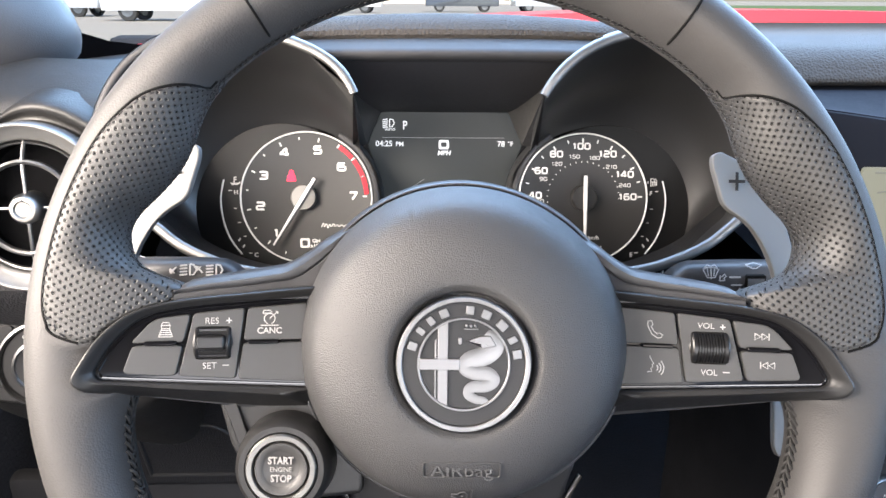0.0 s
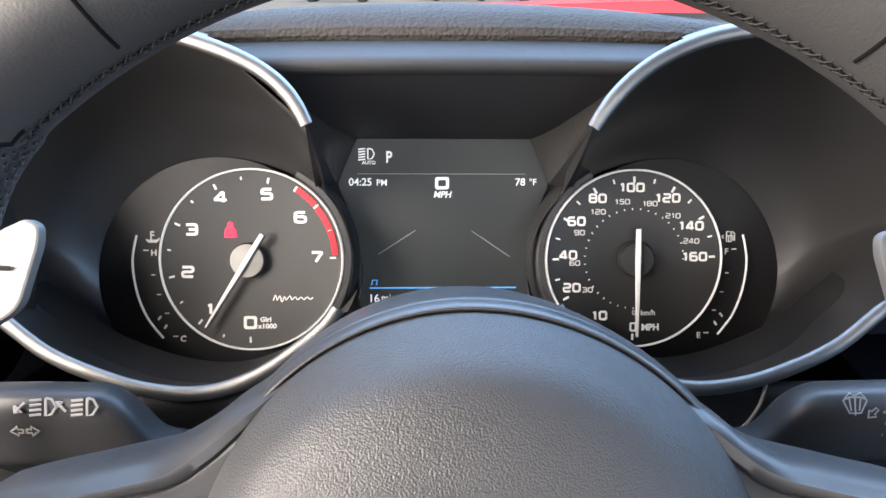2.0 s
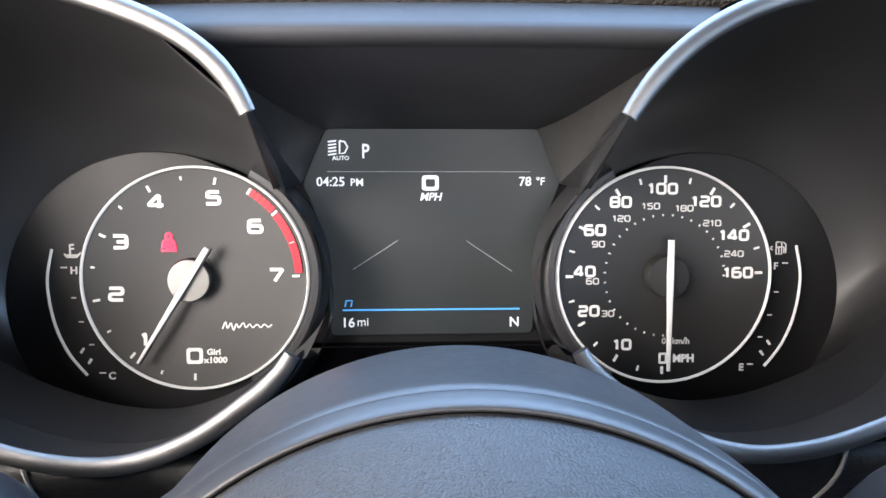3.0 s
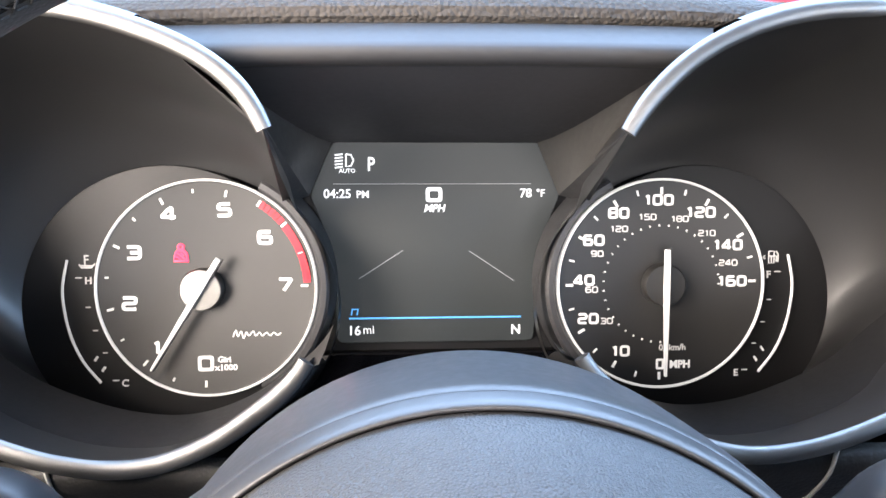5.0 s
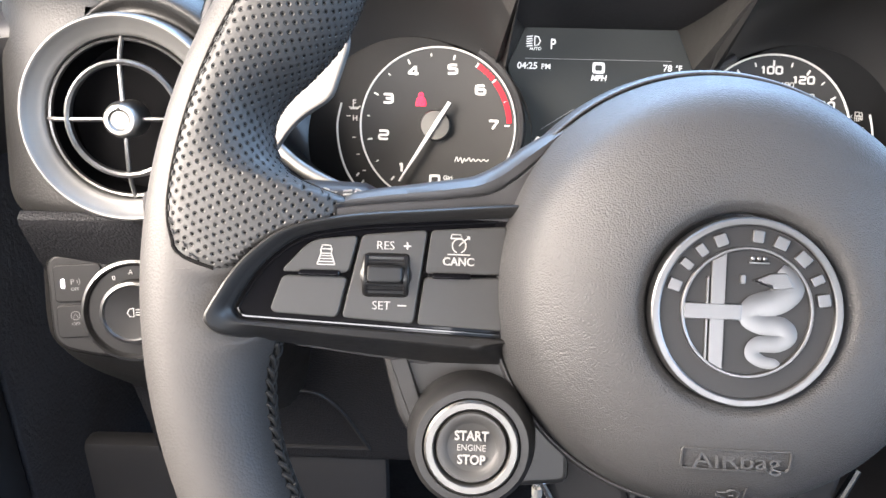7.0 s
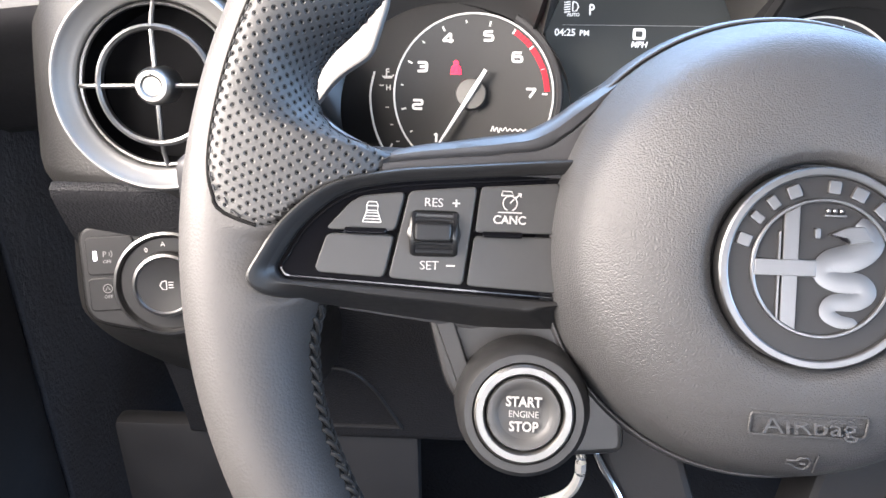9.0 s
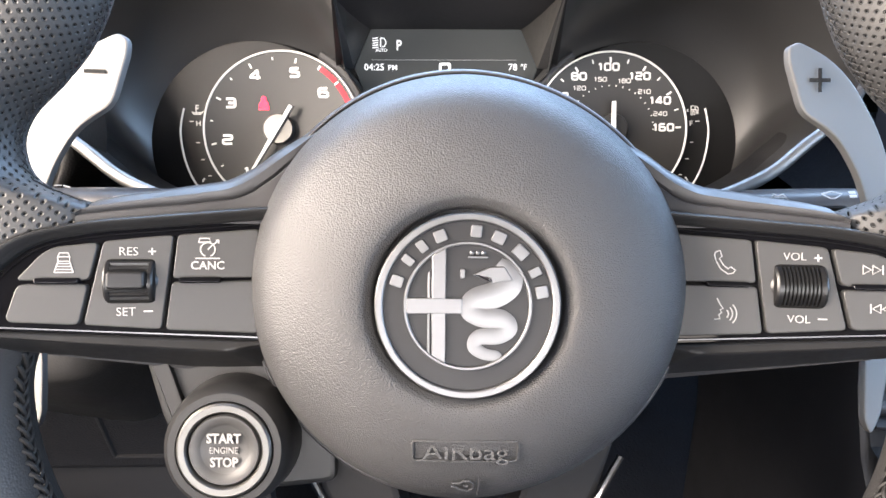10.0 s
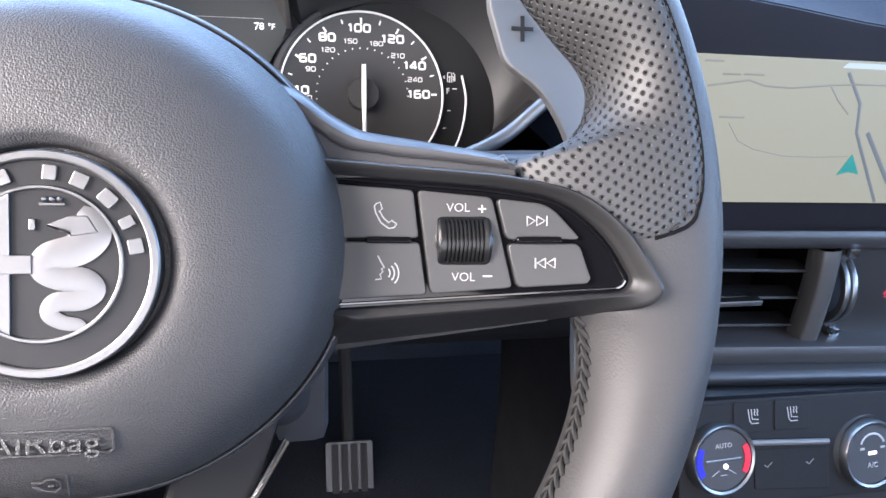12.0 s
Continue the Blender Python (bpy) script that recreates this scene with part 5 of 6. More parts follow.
def bowl(side):
    """A deep dish round a dial: open to the driver, cut low towards the middle of the cluster."""
    n, rows = 160, []
    depth = 22
    ring_at = []
    for i in range(n):
        a = 360 * i / n                      # 0 towards the middle, 90 up
        ca, sa = math.cos(radians(a)), math.sin(radians(a))
        d = (a + 180) % 360 - 180
        r = mouth_r(side, d)
        mouth = TO_DIAL @ Vector((side * (0.1135 - r * ca), 0.0145 + r * sa, 0))
        foot = bowl_foot(side, a)
        cut = max(0.0, min(1.0, min((27 - d) / 5.0, (d + 30) / 6.0)))
        cut = cut * cut * (3 - 2 * cut)
        lip = foot + (mouth - foot) * (1 - 0.93 * cut)
        ring_at.append((d, mouth, cut))
        col = []
        for k in range(depth + 1):
            w = math.sin(0.5 * math.pi * k / depth)
            p = foot + (lip - foot) * w
            p.z = foot.z + (lip.z - foot.z) * (0.34 * w + 0.66 * w ** 4)
            col.append(p)
        rows.append(col)
    rows.append(rows[0])
    part("bowl", loft(rows, False), BOWL_PLASTIC, cluster, "deep smooth black bowl round the dial")
    arc = [(d, m) for d, m, c in ring_at]
    arc.sort(key=lambda q: (q[0] - 27) % 360)
    up = TO_DIAL.to_3x3() @ Vector((0, 0, 1))
    for first, last in ((0, 84), (180, 306)):
        path = [m for d, m in arc if first <= (d - 27) % 360 <= last]
        radii = [0.0031] * len(path)
        for k in range(5):
            radii[k] = radii[-1 - k] = 0.0026 + 0.0001 * k
        if first == 0:
            radii[-4:] = [0.0027, 0.0022, 0.0015, 0.0006]
        part("bowl_trim", rod(path, radii, 12, 0.62, up), TRIM_SILVER, cluster, "satin silver trim along the mouth of the bowl")
    edge = [m for d, m in arc if 82 <= (d - 27) % 360 <= 182]
    part("bowl_edge", rod(edge, 0.0026, 12, 0.8, up), SOFT_PLASTIC, cluster, "soft black outer edge of the bowl")
    path = [m for d, m in arc if (d - 27) % 360 <= 306]
    # dark skirt outside the trim
    skirt = []
    for m in path[18:]:
        c = TO_DIAL @ Vector((side * 0.1135, 0.0145, 0))
        o = (m - c).normalized()
        skirt.append([m + o * 0.0030, m + o * 0.0040 - up * 0.003, m + o * 0.0040 - up * 0.02, m + o * 0.003 - up * 0.06])
    part("bowl_skirt", loft(skirt, False), DARK_PLASTIC, cluster)


bowl(-1), bowl(1)


def dial(side, label):
    cx = side * DIAL_X
    d = part("dial", lathe([(0.0, 0.0), (0.0440, 0.0), (0.0446, 0.0002)], 96), DIAL_BLACK, cluster, label, at=pose(cx, DIAL_Y, 0.002))
    part("dial_ring", lathe([(0.0448, 0.0), (0.0449, 0.0010), (0.0453, 0.0013), (0.0458, 0.0009), (0.0459, -0.002)], 120), DIAL_PRINT, d, "pale ring round the dial")
    part("dial_wall", lathe([(0.0461, -0.002), (0.0467, 0.0010), (0.0476, 0.0022), (0.0498, 0.0022), (0.0511, 0.0010), (0.0521, -0.0080), (0.0530, -0.0200)], 96, arc=((-62, 62) if side < 0 else (118, 242))), SMOOTH_PLASTIC, d, "stepped black wall beside the dial")
    return d


def at_angle(deg, r, z=0.0004):
    """Deg clockwise from the top of the dial."""
    return pose(r * math.sin(radians(deg)), r * math.cos(radians(deg)), z)


def ticks(d, angles, r, w, length, mat):
    first = None
    for a in angles:
        m = at_angle(a, r) @ pose(0, 0, 0, 0, 0, -a)
        if first is None:
            first = part("tick", slab([(-w / 2, -length / 2), (w / 2, -length / 2), (w / 2, length / 2), (-w / 2, length / 2)], 0.0002, -0.0003, 0.0001), mat, d, at=m)
        else:
            again(first, d, m)


def square_zero(name, w, h, thick, mat, parent, at):
    """The squared nought of the dials."""
    outer = rounded([(-w / 2, -h / 2), (w / 2, -h / 2), (w / 2, h / 2), (-w / 2, h / 2)], 0.22 * w, 5)
    inner = [(x * (1 - 2 * thick / w), y * (1 - 2 * thick / h)) for x, y in outer]
    lay = lambda ring, z: [(x, y, z) for x, y in ring]
    return part(name, loft([lay(inner, -0.0002), lay(inner, 0.0002), lay(outer, 0.0002), lay(outer, -0.0002), lay(inner, -0.0002)]), mat, parent, at=at)


GLYPH = {
    "0": [[(0, 0), (1, 0), (1, 1), (0, 1), None]], "1": [[(0.30, 0.80), (0.62, 1.0), (0.62, 0)]],
    "2": [[(0, 1), (1, 1), (1, 0.5), (0, 0.5), (0, 0), (1, 0)]], "3": [[(0, 1), (1, 1), (1, 0), (0, 0)], [(0.25, 0.5), (1, 0.5)]],
    "4": [[(0.76, 0), (0.76, 1), (0.62, 1), (0, 0.34), (0, 0.24), (1.06, 0.24)]], "5": [[(0.97, 1), (0.10, 1), (0.04, 0.56), (1, 0.56), (1, 0), (0, 0)]],
    "6": [[(0.94, 1), (0, 1), (0, 0), (1, 0), (1, 0.56), (0, 0.56)]], "7": [[(0, 1), (1, 1), (0.36, 0)]],
    "8": [[(0, 0), (1, 0), (1, 1), (0, 1), None], [(0, 0.52), (1, 0.52)]], "9": [[(1, 0.44), (0, 0.44), (0, 1), (1, 1), (1, 0), (0.06, 0)]],
}


def ribbon(line, width, z, bm, loop=False):
    """A flat band along a line of (x, y), mitred at its bends."""
    n, half, rows = len(line), width / 2, []
    for i, p in enumerate(line):
        a = line[i - 1] if (i or loop) else p
        b = line[(i + 1) % n] if (i + 1 < n or loop) else p
        p, a, b = Vector(p), Vector(a), Vector(b)
        e = [q.normalized() for q in (p - a, b - p) if q.length > 1e-9]
        m = (e[0] + e[-1]).normalized()
        k = half / max(0.55, m.dot(e[0]))
        o = Vector((-m.y, m.x)) * k
        rows.append([(p.x + o.x, p.y + o.y, z), (p.x - o.x, p.y - o.y, z), (p.x - o.x, p.y - o.y, z - 0.0003), (p.x + o.x, p.y + o.y, z - 0.0003)])
    if loop:
        rows.append(rows[0])
    return loft(rows, True, (not loop, not loop), bm)


def numeral(text, high, wide, thick, mat, parent, at, gap=1.0):
    """Squared, extended figures; high and wide are those of one figure, thick its stroke."""
    bm = bmesh.new()
    w, h = wide - thick, high - thick
    steps = [0.78 if c == "1" else 1.0 for c in text]
    pitch = wide + gap * thick
    total, x = pitch * sum(steps) - gap * thick, 0.0
    for c, step in zip(text, steps):
        for k, line in enumerate(GLYPH[c]):
            loop = line[-1] is None
            pts = [(x - total / 2 + thick / 2 + (u - (0.18 if c == "1" else 0)) * w, (v - 0.5) * h) for u, v in (line[:-1] if loop else line)]
            if loop:
                soft = rounded(pts, 0.30 * w, 4)
            else:
                soft = [pts[0]] + [q for i in range(1, len(pts) - 1) for q in rounded([pts[i - 1], pts[i], pts[i + 1]], [0, (0.16 if c in "47" else 0.26) * w, 0], 3)[4:8]] + [pts[-1]]
            ribbon(soft, thick, 0.0004 + 0.00003 * k, bm, loop)
        x += pitch * step
    return part("numeral", bm, mat, parent, at=at)


STEP = 38.15
tacho = dial(-1, "black rev counter face with white numerals")
ticks(tacho, [-178.4 + STEP * i for i in range(6)], 0.0405, 0.0010, 0.0028, DIAL_PRINT)
ticks(tacho, [-178.4 + STEP * (i + 0.5) for i in range(5)], 0.0410, 0.0008, 0.0016, DIAL_PRINT)
for i, a, r in ((1, -139.4, 0.0326), (2, -100.6, 0.0323), (3, -62.6, 0.0332), (4, -25.5, 0.0346), (5, 13.3, 0.0338), (6, 48.9, 0.0324), (7, 87.8, 0.0326)):
    numeral(str(i), 0.0062, 0.0066 if i > 1 else 0.0050, 0.0014, DIAL_PRINT, tacho, at_angle(a, r, 0))
square_zero("numeral", 0.0066, 0.0066, 0.0014, DIAL_PRINT, tacho, pose(-0.0011, -0.0317, 0.0004))
words("print", "Giri", 0.0034, DIAL_PRINT, tacho, pose(0.0066, -0.0301, 0.0004), bold=0.00012, wide=1.05)
words("print", "x1000", 0.0034, DIAL_PRINT, tacho, pose(0.0072, -0.0335, 0.0004), bold=0.00012, wide=1.1)
part("red_zone", lathe([(0.0402, 0.0004), (0.0432, 0.0004), (0.0432, 0.0006), (0.0402, 0.0006), (0.0402, 0.0004)], 40, arc=(3.2, 38.4)), DIAL_RED, tacho, "red zone of the rev counter")
for i in range(5):
    part("red_dash", lathe([(0.0404, 0.0004), (0.0434, 0.0004), (0.0434, 0.0006), (0.0404, 0.0006), (0.0404, 0.0004)], 4, arc=(41.2 + 3.3 * i, 43.9 + 3.3 * i)), DIAL_RED, tacho)
ticks(tacho, [32.0, 50.4], 0.0418, 0.0010, 0.0028, DIAL_PRINT)
ticks(tacho, [69.3], 0.0416, 0.0006, 0.0022, DIAL_PRINT)
ticks(tacho, [88.7], 0.0405, 0.0010, 0.0030, DIAL_PRINT)
script = smooth_path([(-0.010, -0.0010), (-0.0088, 0.0018), (-0.0080, -0.0008), (-0.0066, 0.0014), (-0.0056, -0.0016), (-0.0044, 0.0010), (-0.0034, -0.0006), (-0.0016, 0.0014), (-0.0006, -0.0006), (0.0010, 0.0008), (0.0022, -0.0006), (0.0040, 0.0007), (0.0054, -0.0006), (0.0070, 0.0007), (0.0085, -0.0004), (0.010, 0.0006)], 5)
strokes("scroll_mark", [[(p.x, p.y) for p in script]], 0.0006, DIAL_PRINT, tacho, pose(0.0204, -0.0196, 0.0004))
strokes("belt_warning", [circle(0, 0.0026, 0.0011, 10), [(-0.0010, 0.0012), (-0.0021, 0.0002), (-0.0025, -0.0018), (-0.0030, -0.0032), (0.0030, -0.0032), (0.0025, -0.0018), (0.0021, 0.0002), (0.0010, 0.0012), (-0.0010, 0.0012)], [(-0.0013, 0.0002), (0.0018, -0.0026)], [(0.0, 0.0004), (0.0014, -0.0008)], [(-0.0018, -0.0012), (0.0, -0.0026)]], 0.0011, WARN_RED, tacho, pose(-0.0102, 0.0149, 0.0004), label="red seat belt warning light")


def needle(d, angle, cap_r, cap_mat, tip, tail, off=0.0):
    n = part("needle_cap", lathe([(cap_r, 0.0), (cap_r, 0.0052), (cap_r - 0.0006, 0.0060), (0.0, 0.0062)], 48), cap_mat, d, at=pose(off, 0, 0))
    shape = [(-0.0011, -tail), (0.0011, -tail), (0.0013, 0.0), (0.0005, tip), (-0.0005, tip), (-0.0013, 0.0)]
    part("pointer", slab(shape, 0.0086, 0.0066, 0.0006), DIAL_PRINT, n, "slim white pointer", at=pose(0, 0, 0, 0, 0, -angle))
    part("pointer_edge", slab([(-0.0018, -tail - 0.0005), (-0.0009, -tail - 0.0005), (-0.0004, tip), (-0.0010, tip)], 0.0080, 0.0060, 0.0003), BOWL_PLASTIC, n, at=pose(0, 0, 0, 0, 0, -angle))
    return n


needle(tacho, -148.4, 0.0088, CAP_METAL, 0.0385, 0.0153, -0.0014)
speedo = dial(1, "black speedometer face with white numerals")
ticks(speedo, [-179.6 + 29.8 * i for i in range(10)], 0.0404, 0.0011, 0.0032, DIAL_PRINT)
ticks(speedo, [-164.7 + 29.8 * i for i in range(9)], 0.0408, 0.0008, 0.0024, DIAL_PRINT)
for v, a, r in ((10, -148.9, 0.0341), (20, -114.7, 0.0353), (40, -86.7, 0.0341), (60, -57.3, 0.0356), (80, -31.9, 0.0364), (100, -2.7, 0.0365), (120, 28.5, 0.0354), (140, 60.0, 0.0338), (160, 88.1, 0.0315)):
    numeral(str(v), 0.0049, 0.0044, 0.00105, DIAL_PRINT, speedo, at_angle(a, r, 0), 0.45)
for v, a, r in ((30, -123.6, 0.0287), (60, -94.0, 0.0307), (90, -64.7, 0.0314), (120, -38.2, 0.0306), (150, -12.6, 0.0299), (180, 15.3, 0.0293), (210, 41.9, 0.0296), (240, 72.9, 0.0309)):
    numeral(str(v), 0.0028, 0.0026, 0.00050, DIAL_DIM, speedo, at_angle(a, r, 0), 0.6)
ticks(speedo, [-180 + 9.32 * i for i in range(0, 30)], 0.0255, 0.0006, 0.0009, DIAL_DIM)
square_zero("numeral", 0.0036, 0.0047, 0.0009, DIAL_PRINT, speedo, pose(0.0, -0.0352, 0.0004))
words("print", "MPH", 0.0046, DIAL_PRINT, speedo, pose(0.0089, -0.0353, 0.0004), bold=0.00016)
words("print", "0", 0.0038, DIAL_DIM, speedo, pose(0.0003, -0.0278, 0.0004))
words("print", "km/h", 0.0038, DIAL_DIM, speedo, pose(0.0076, -0.0278, 0.0004), bold=0.00005)
needle(speedo, 180, 0.0090, DIAL_BLACK, 0.0390, 0.0155)

# side scales on the dark ovals beside the dials
for side, label in ((-1, "black plate with the temperature scale"), (1, "black plate with the fuel scale")):
    oval = part("scale_plate", slab([(side * (0.1130 - 0.0605 * math.cos(w)), -0.0265 + 0.0600 * math.sin(w)) for w in (2 * math.pi * k / 96 for k in range(96))][::side], -0.0002, -0.004, 0.0003), PLATE_BLACK, cluster, label)
    arc = smooth_path([(side * 0.1539, -0.0057), (side * 0.1562, -0.0191), (side * 0.1542, -0.0348), (side * 0.1492, -0.0476), (side * 0.1418, -0.0575)], 8)
    part("scale_arc", rod([(p.x, p.y, 0.0012) for p in arc], 0.0006, 8), DIAL_PRINT if side > 0 else DIAL_DIM, oval)
    for k, (x, y) in enumerate(((0.1498, -0.0132), (0.1464, -0.0256), (0.1438, -0.0355), (0.1400, -0.0450), (0.1360, -0.0568))):
        w = 0.0026 if k in (0, 4) else 0.0020
        strokes("tick", [[(-w / 2, 0), (w / 2, 0)]], 0.0006, DIAL_DIM, oval, pose(side * x, y, 0.0003))
    for x, y in ((0.1438, -0.0474), (0.1409, -0.0519)):
        strokes("tick", [[(-0.0007, -0.0010 * side * -1), (0.0007, 0.0010 * side * -1)]], 0.0011, DIAL_DIM, oval, pose(side * x, y, 0.0003, 0, 0, 0))
    words("print", "H" if side < 0 else "F", 0.0042, DIAL_DIM, oval, pose(side * 0.1459, -0.0144, 0.0003), bold=0.00008)
    words("print", "C" if side < 0 else "E", 0.0042, DIAL_DIM, oval, pose(side * 0.1322, -0.0580, 0.0003), bold=0.00008)
    if side < 0:
        strokes("oil_mark", [[(-0.0030, 0.0002), (-0.0020, -0.0012), (0.0020, -0.0012), (0.0036, 0.0006)], [(-0.0006, 0.0040), (-0.0006, -0.0012)], [(-0.0006, 0.0038), (0.0010, 0.0038)], [(-0.0006, 0.0022), (0.0010, 0.0022)], [(-0.0026, -0.0004), (0.0026, -0.0004)]], 0.0007, DIAL_DIM, oval, pose(-0.1465, -0.0078, 0.0003))
    else:
        strokes("pump_mark", [[(-0.0014, 0.0026), (0.0010, 0.0026), (0.0010, -0.0026), (-0.0014, -0.0026), (-0.0014, 0.0026)], [(-0.0014, 0.0004), (0.0010, 0.0004)], [(-0.0002, -0.0024), (-0.0002, 0.0002)], [(0.0010, 0.0006), (0.0020, 0.0004), (0.0020, -0.0020), (0.0028, -0.0020), (0.0028, 0.0014), (0.0018, 0.0026)], [(-0.0040, 0.0), (-0.0030, 0.0008)], [(-0.0040, 0.0), (-0.0030, -0.0008)]], 0.0006, DIAL_DIM, oval, pose(0.1471, -0.0068, 0.0003))

# centre display between the dials
SCREEN = pose(0, 0, -0.0197)
shape = rounded([(-0.0458, 0.0446), (0.0466, 0.0446), (0.0568, 0.0208), (0.0490, 0.0020), (0.0462, -0.020), (0.0450, -0.0462), (-0.0444, -0.0462), (-0.0456, -0.020), (-0.0484, 0.0020), (-0.0560, 0.0208)], 0.003, 4)
display = part("display", slab(shape, 0.0, -0.004, 0.0003), DISPLAY_GLASS, cluster, "dark centre display showing trip data", at=SCREEN)
on = lambda x, y: pose(x, y, 0.0002)
strokes("headlamp_mark", [[(0.0008, 0.0028), (0.0008, -0.0028), (0.0030, -0.0024), (0.0042, 0), (0.0030, 0.0024), (0.0008, 0.0028)]] + [[(-0.0006, v), (-0.0042, v - 0.0005)] for v in (0.0028, 0.0014, 0, -0.0014, -0.0028)], 0.0007, DISPLAY_TEXT, display, on(-0.0407, 0.0363))
words("print", "AUTO", 0.0026, DISPLAY_TEXT, display, on(-0.0395, 0.0317), bold=0.00004)
words("print", "P", 0.0086, DISPLAY_TEXT, display, on(-0.0286, 0.0347), bold=0.00014, wide=0.78)
words("print", "04:25", 0.0056, DISPLAY_TEXT, display, on(-0.0440, 0.0215), bold=0.00008)
words("print", "PM", 0.0046, DISPLAY_TEXT, display, on(-0.0326, 0.0212), bold=0.00005)
square_zero("print", 0.0074, 0.0066, 0.0016, DISPLAY_TEXT, display, on(-0.0006, 0.0209))
words("print", "MPH", 0.0047, DISPLAY_TEXT, display, on(-0.0002, 0.0149), bold=0.00010, lean=0.2)
words("print", "78", 0.0056, DISPLAY_TEXT, display, on(0.0412, 0.0216), bold=0.00005)
words("print", "\u00b0F", 0.0048, DISPLAY_TEXT, display, on(0.0480, 0.0217), bold=0.00003)
words("print", "16", 0.0060, DISPLAY_TEXT, display, on(-0.0365, -0.0405), bold=0.00008)
words("print", "mi", 0.0054, DISPLAY_TEXT, display, on(-0.0305, -0.0403))
words("print", "N", 0.0060, DISPLAY_TEXT, display, on(0.0368, -0.0408), bold=0.00008)
strokes("range_bar", [[(-0.0393, -0.0350), (0.0391, -0.0350)]], 0.0008, DISPLAY_BLUE, display, on(0, 0))
strokes("range_mark", [[(-0.0383, -0.0335), (-0.0378, -0.0308), (-0.0352, -0.0308), (-0.0357, -0.0335)]], 0.0007, DISPLAY_BLUE, display, on(0, 0))
strokes("hairline", [[(-0.0455, 0.0258), (0.0435, 0.0258)]], 0.00025, DISPLAY_LINE, display, on(0, 0))
strokes("lane_line", [[(-0.0346, -0.0169), (-0.0148, -0.0042)]], 0.00030, DISPLAY_LINE, display, on(0, 0))
strokes("lane_line", [[(0.0153, -0.0046), (0.0357, -0.0183)]], 0.00030, DISPLAY_LINE, display, on(0, 0))

# housing behind the display, from its upper edge to the lip of the hood
back = DIAL.inverted()
top_edge = [back @ Vector((x, 0.4525, 0.8772)) for x in (-0.076, -0.038, 0, 0.038, 0.074)]
mid_edge = [Vector((x, 0.0442, -0.0188)) for x in (-0.0465, -0.023, 0, 0.024, 0.0470)]
rows = [[a + (b - a) * t + Vector((0, -0.004 * math.sin(math.pi * t), -0.010 * math.sin(math.pi * t))) for a, b in zip(mid_edge, top_edge)] for t in np.linspace(0, 1, 10)]
part("display_hood", loft(rows, False), HOOD_INNER, cluster, "dark panel above the display")
for side in (-1, 1):
    ends = []
    for d in (27, 62, 80):
        r = mouth_r(side, d)
        ends.append(TO_DIAL @ Vector((side * (0.1135 - r * math.cos(radians(d))), 0.0145 + r * math.sin(radians(d)), -0.0028)))
    starts = [Vector((side * 0.0562, 0.0206, -0.0186)), Vector((side * 0.0463, 0.0438, -0.0190)), Vector((side * 0.0458, 0.0442, -0.0192))]
    rows = [[a.lerp(b, t) for a, b in zip(starts, ends)] for t in np.linspace(0, 1, 8)]
    part("display_cheek", loft(rows, False), CHEEK, cluster, "black cheek beside the display")
    foot = bowl_foot(side, 27)
    shoulder = [[starts[0].lerp(ends[0], t) + Vector((0, 0, -0.0004)), foot.lerp(ends[0], t) + Vector((side * 0.0008, 0, 0.0006))] for t in np.linspace(0, 1, 8)]
    part("bowl_shoulder", loft(shoulder, False), SMOOTH_PLASTIC, cluster, "black shoulder between bowl and display")
    corner = [Vector((side * 0.0450, 0.0445, -0.0194)), back @ Vector((side * 0.0760, 0.4525, 0.8778))]
    upper = [[starts[2].lerp(ends[2], t), corner[0].lerp(corner[1], t)] for t in np.linspace(0, 1, 8)]
    part("display_cheek", loft(upper, False), HOOD_INNER, cluster)
part("display_frame", slab(grown(shape, 0.030), -0.0222, -0.026, 0.001), DARK_PLASTIC, cluster)
part("under_panel", slab(rounded([(-0.062, -0.050), (0.062, -0.050), (0.10, -0.11), (-0.10, -0.11)], 0.004, 3), -0.016, -0.024, 0.001), GLOSS_BLACK, cluster)

# ---- round side vent ----
VENT = pose(-0.2324, 0.3960, 0.8062, 78.5, 0, 3.7)
vent = thing("side_air_vent", VENT, "round air vent with a satin silver ring and chrome crosshair", "air vent")
ring = smooth_path([(0.0368, -0.020), (0.0371, -0.0095), (0.0378, -0.0072), (0.0400, -0.0056), (0.0430, -0.0030), (0.0446, -0.0012), (0.0456, -0.0008), (0.0464, -0.0018), (0.0469, -0.0042), (0.0470, -0.0125), (0.0468, -0.036)], 5)
part("vent_ring", lathe([(p.x, p.y) for p in ring], 96), RING_SILVER, vent, "wide satin silver ring")
part("barrel", lathe([(0.0, -0.035), (0.0355, -0.035), (0.0370, -0.012)], 64), BARREL_BLACK, vent)
part("barrel_lip", lathe([(0.0346, -0.0104), (0.0350, -0.0086), (0.0359, -0.0082), (0.0366, -0.0094), (0.0369, -0.0120)], 72), SATIN_SILVER, vent, "thin silver lip in the mouth of the vent")
part("inner_ring", lathe([(0.0240, -0.006), (0.0242, -0.003), (0.0254, -0.0022), (0.0266, -0.003), (0.0268, -0.006), (0.0254, -0.008), (0.0240, -0.006)], 72), SATIN_SILVER, vent)
for a in (0, 90, 180, 270):
    part("spoke", rod([(0.0080, 0, -0.004), (0.0240, 0, -0.0040), (0.0300, 0, -0.0060), (0.0366, 0, -0.0095)], 0.0011, 8), SATIN_SILVER, vent, at=pose(0, 0, 0, 0, 0, a))
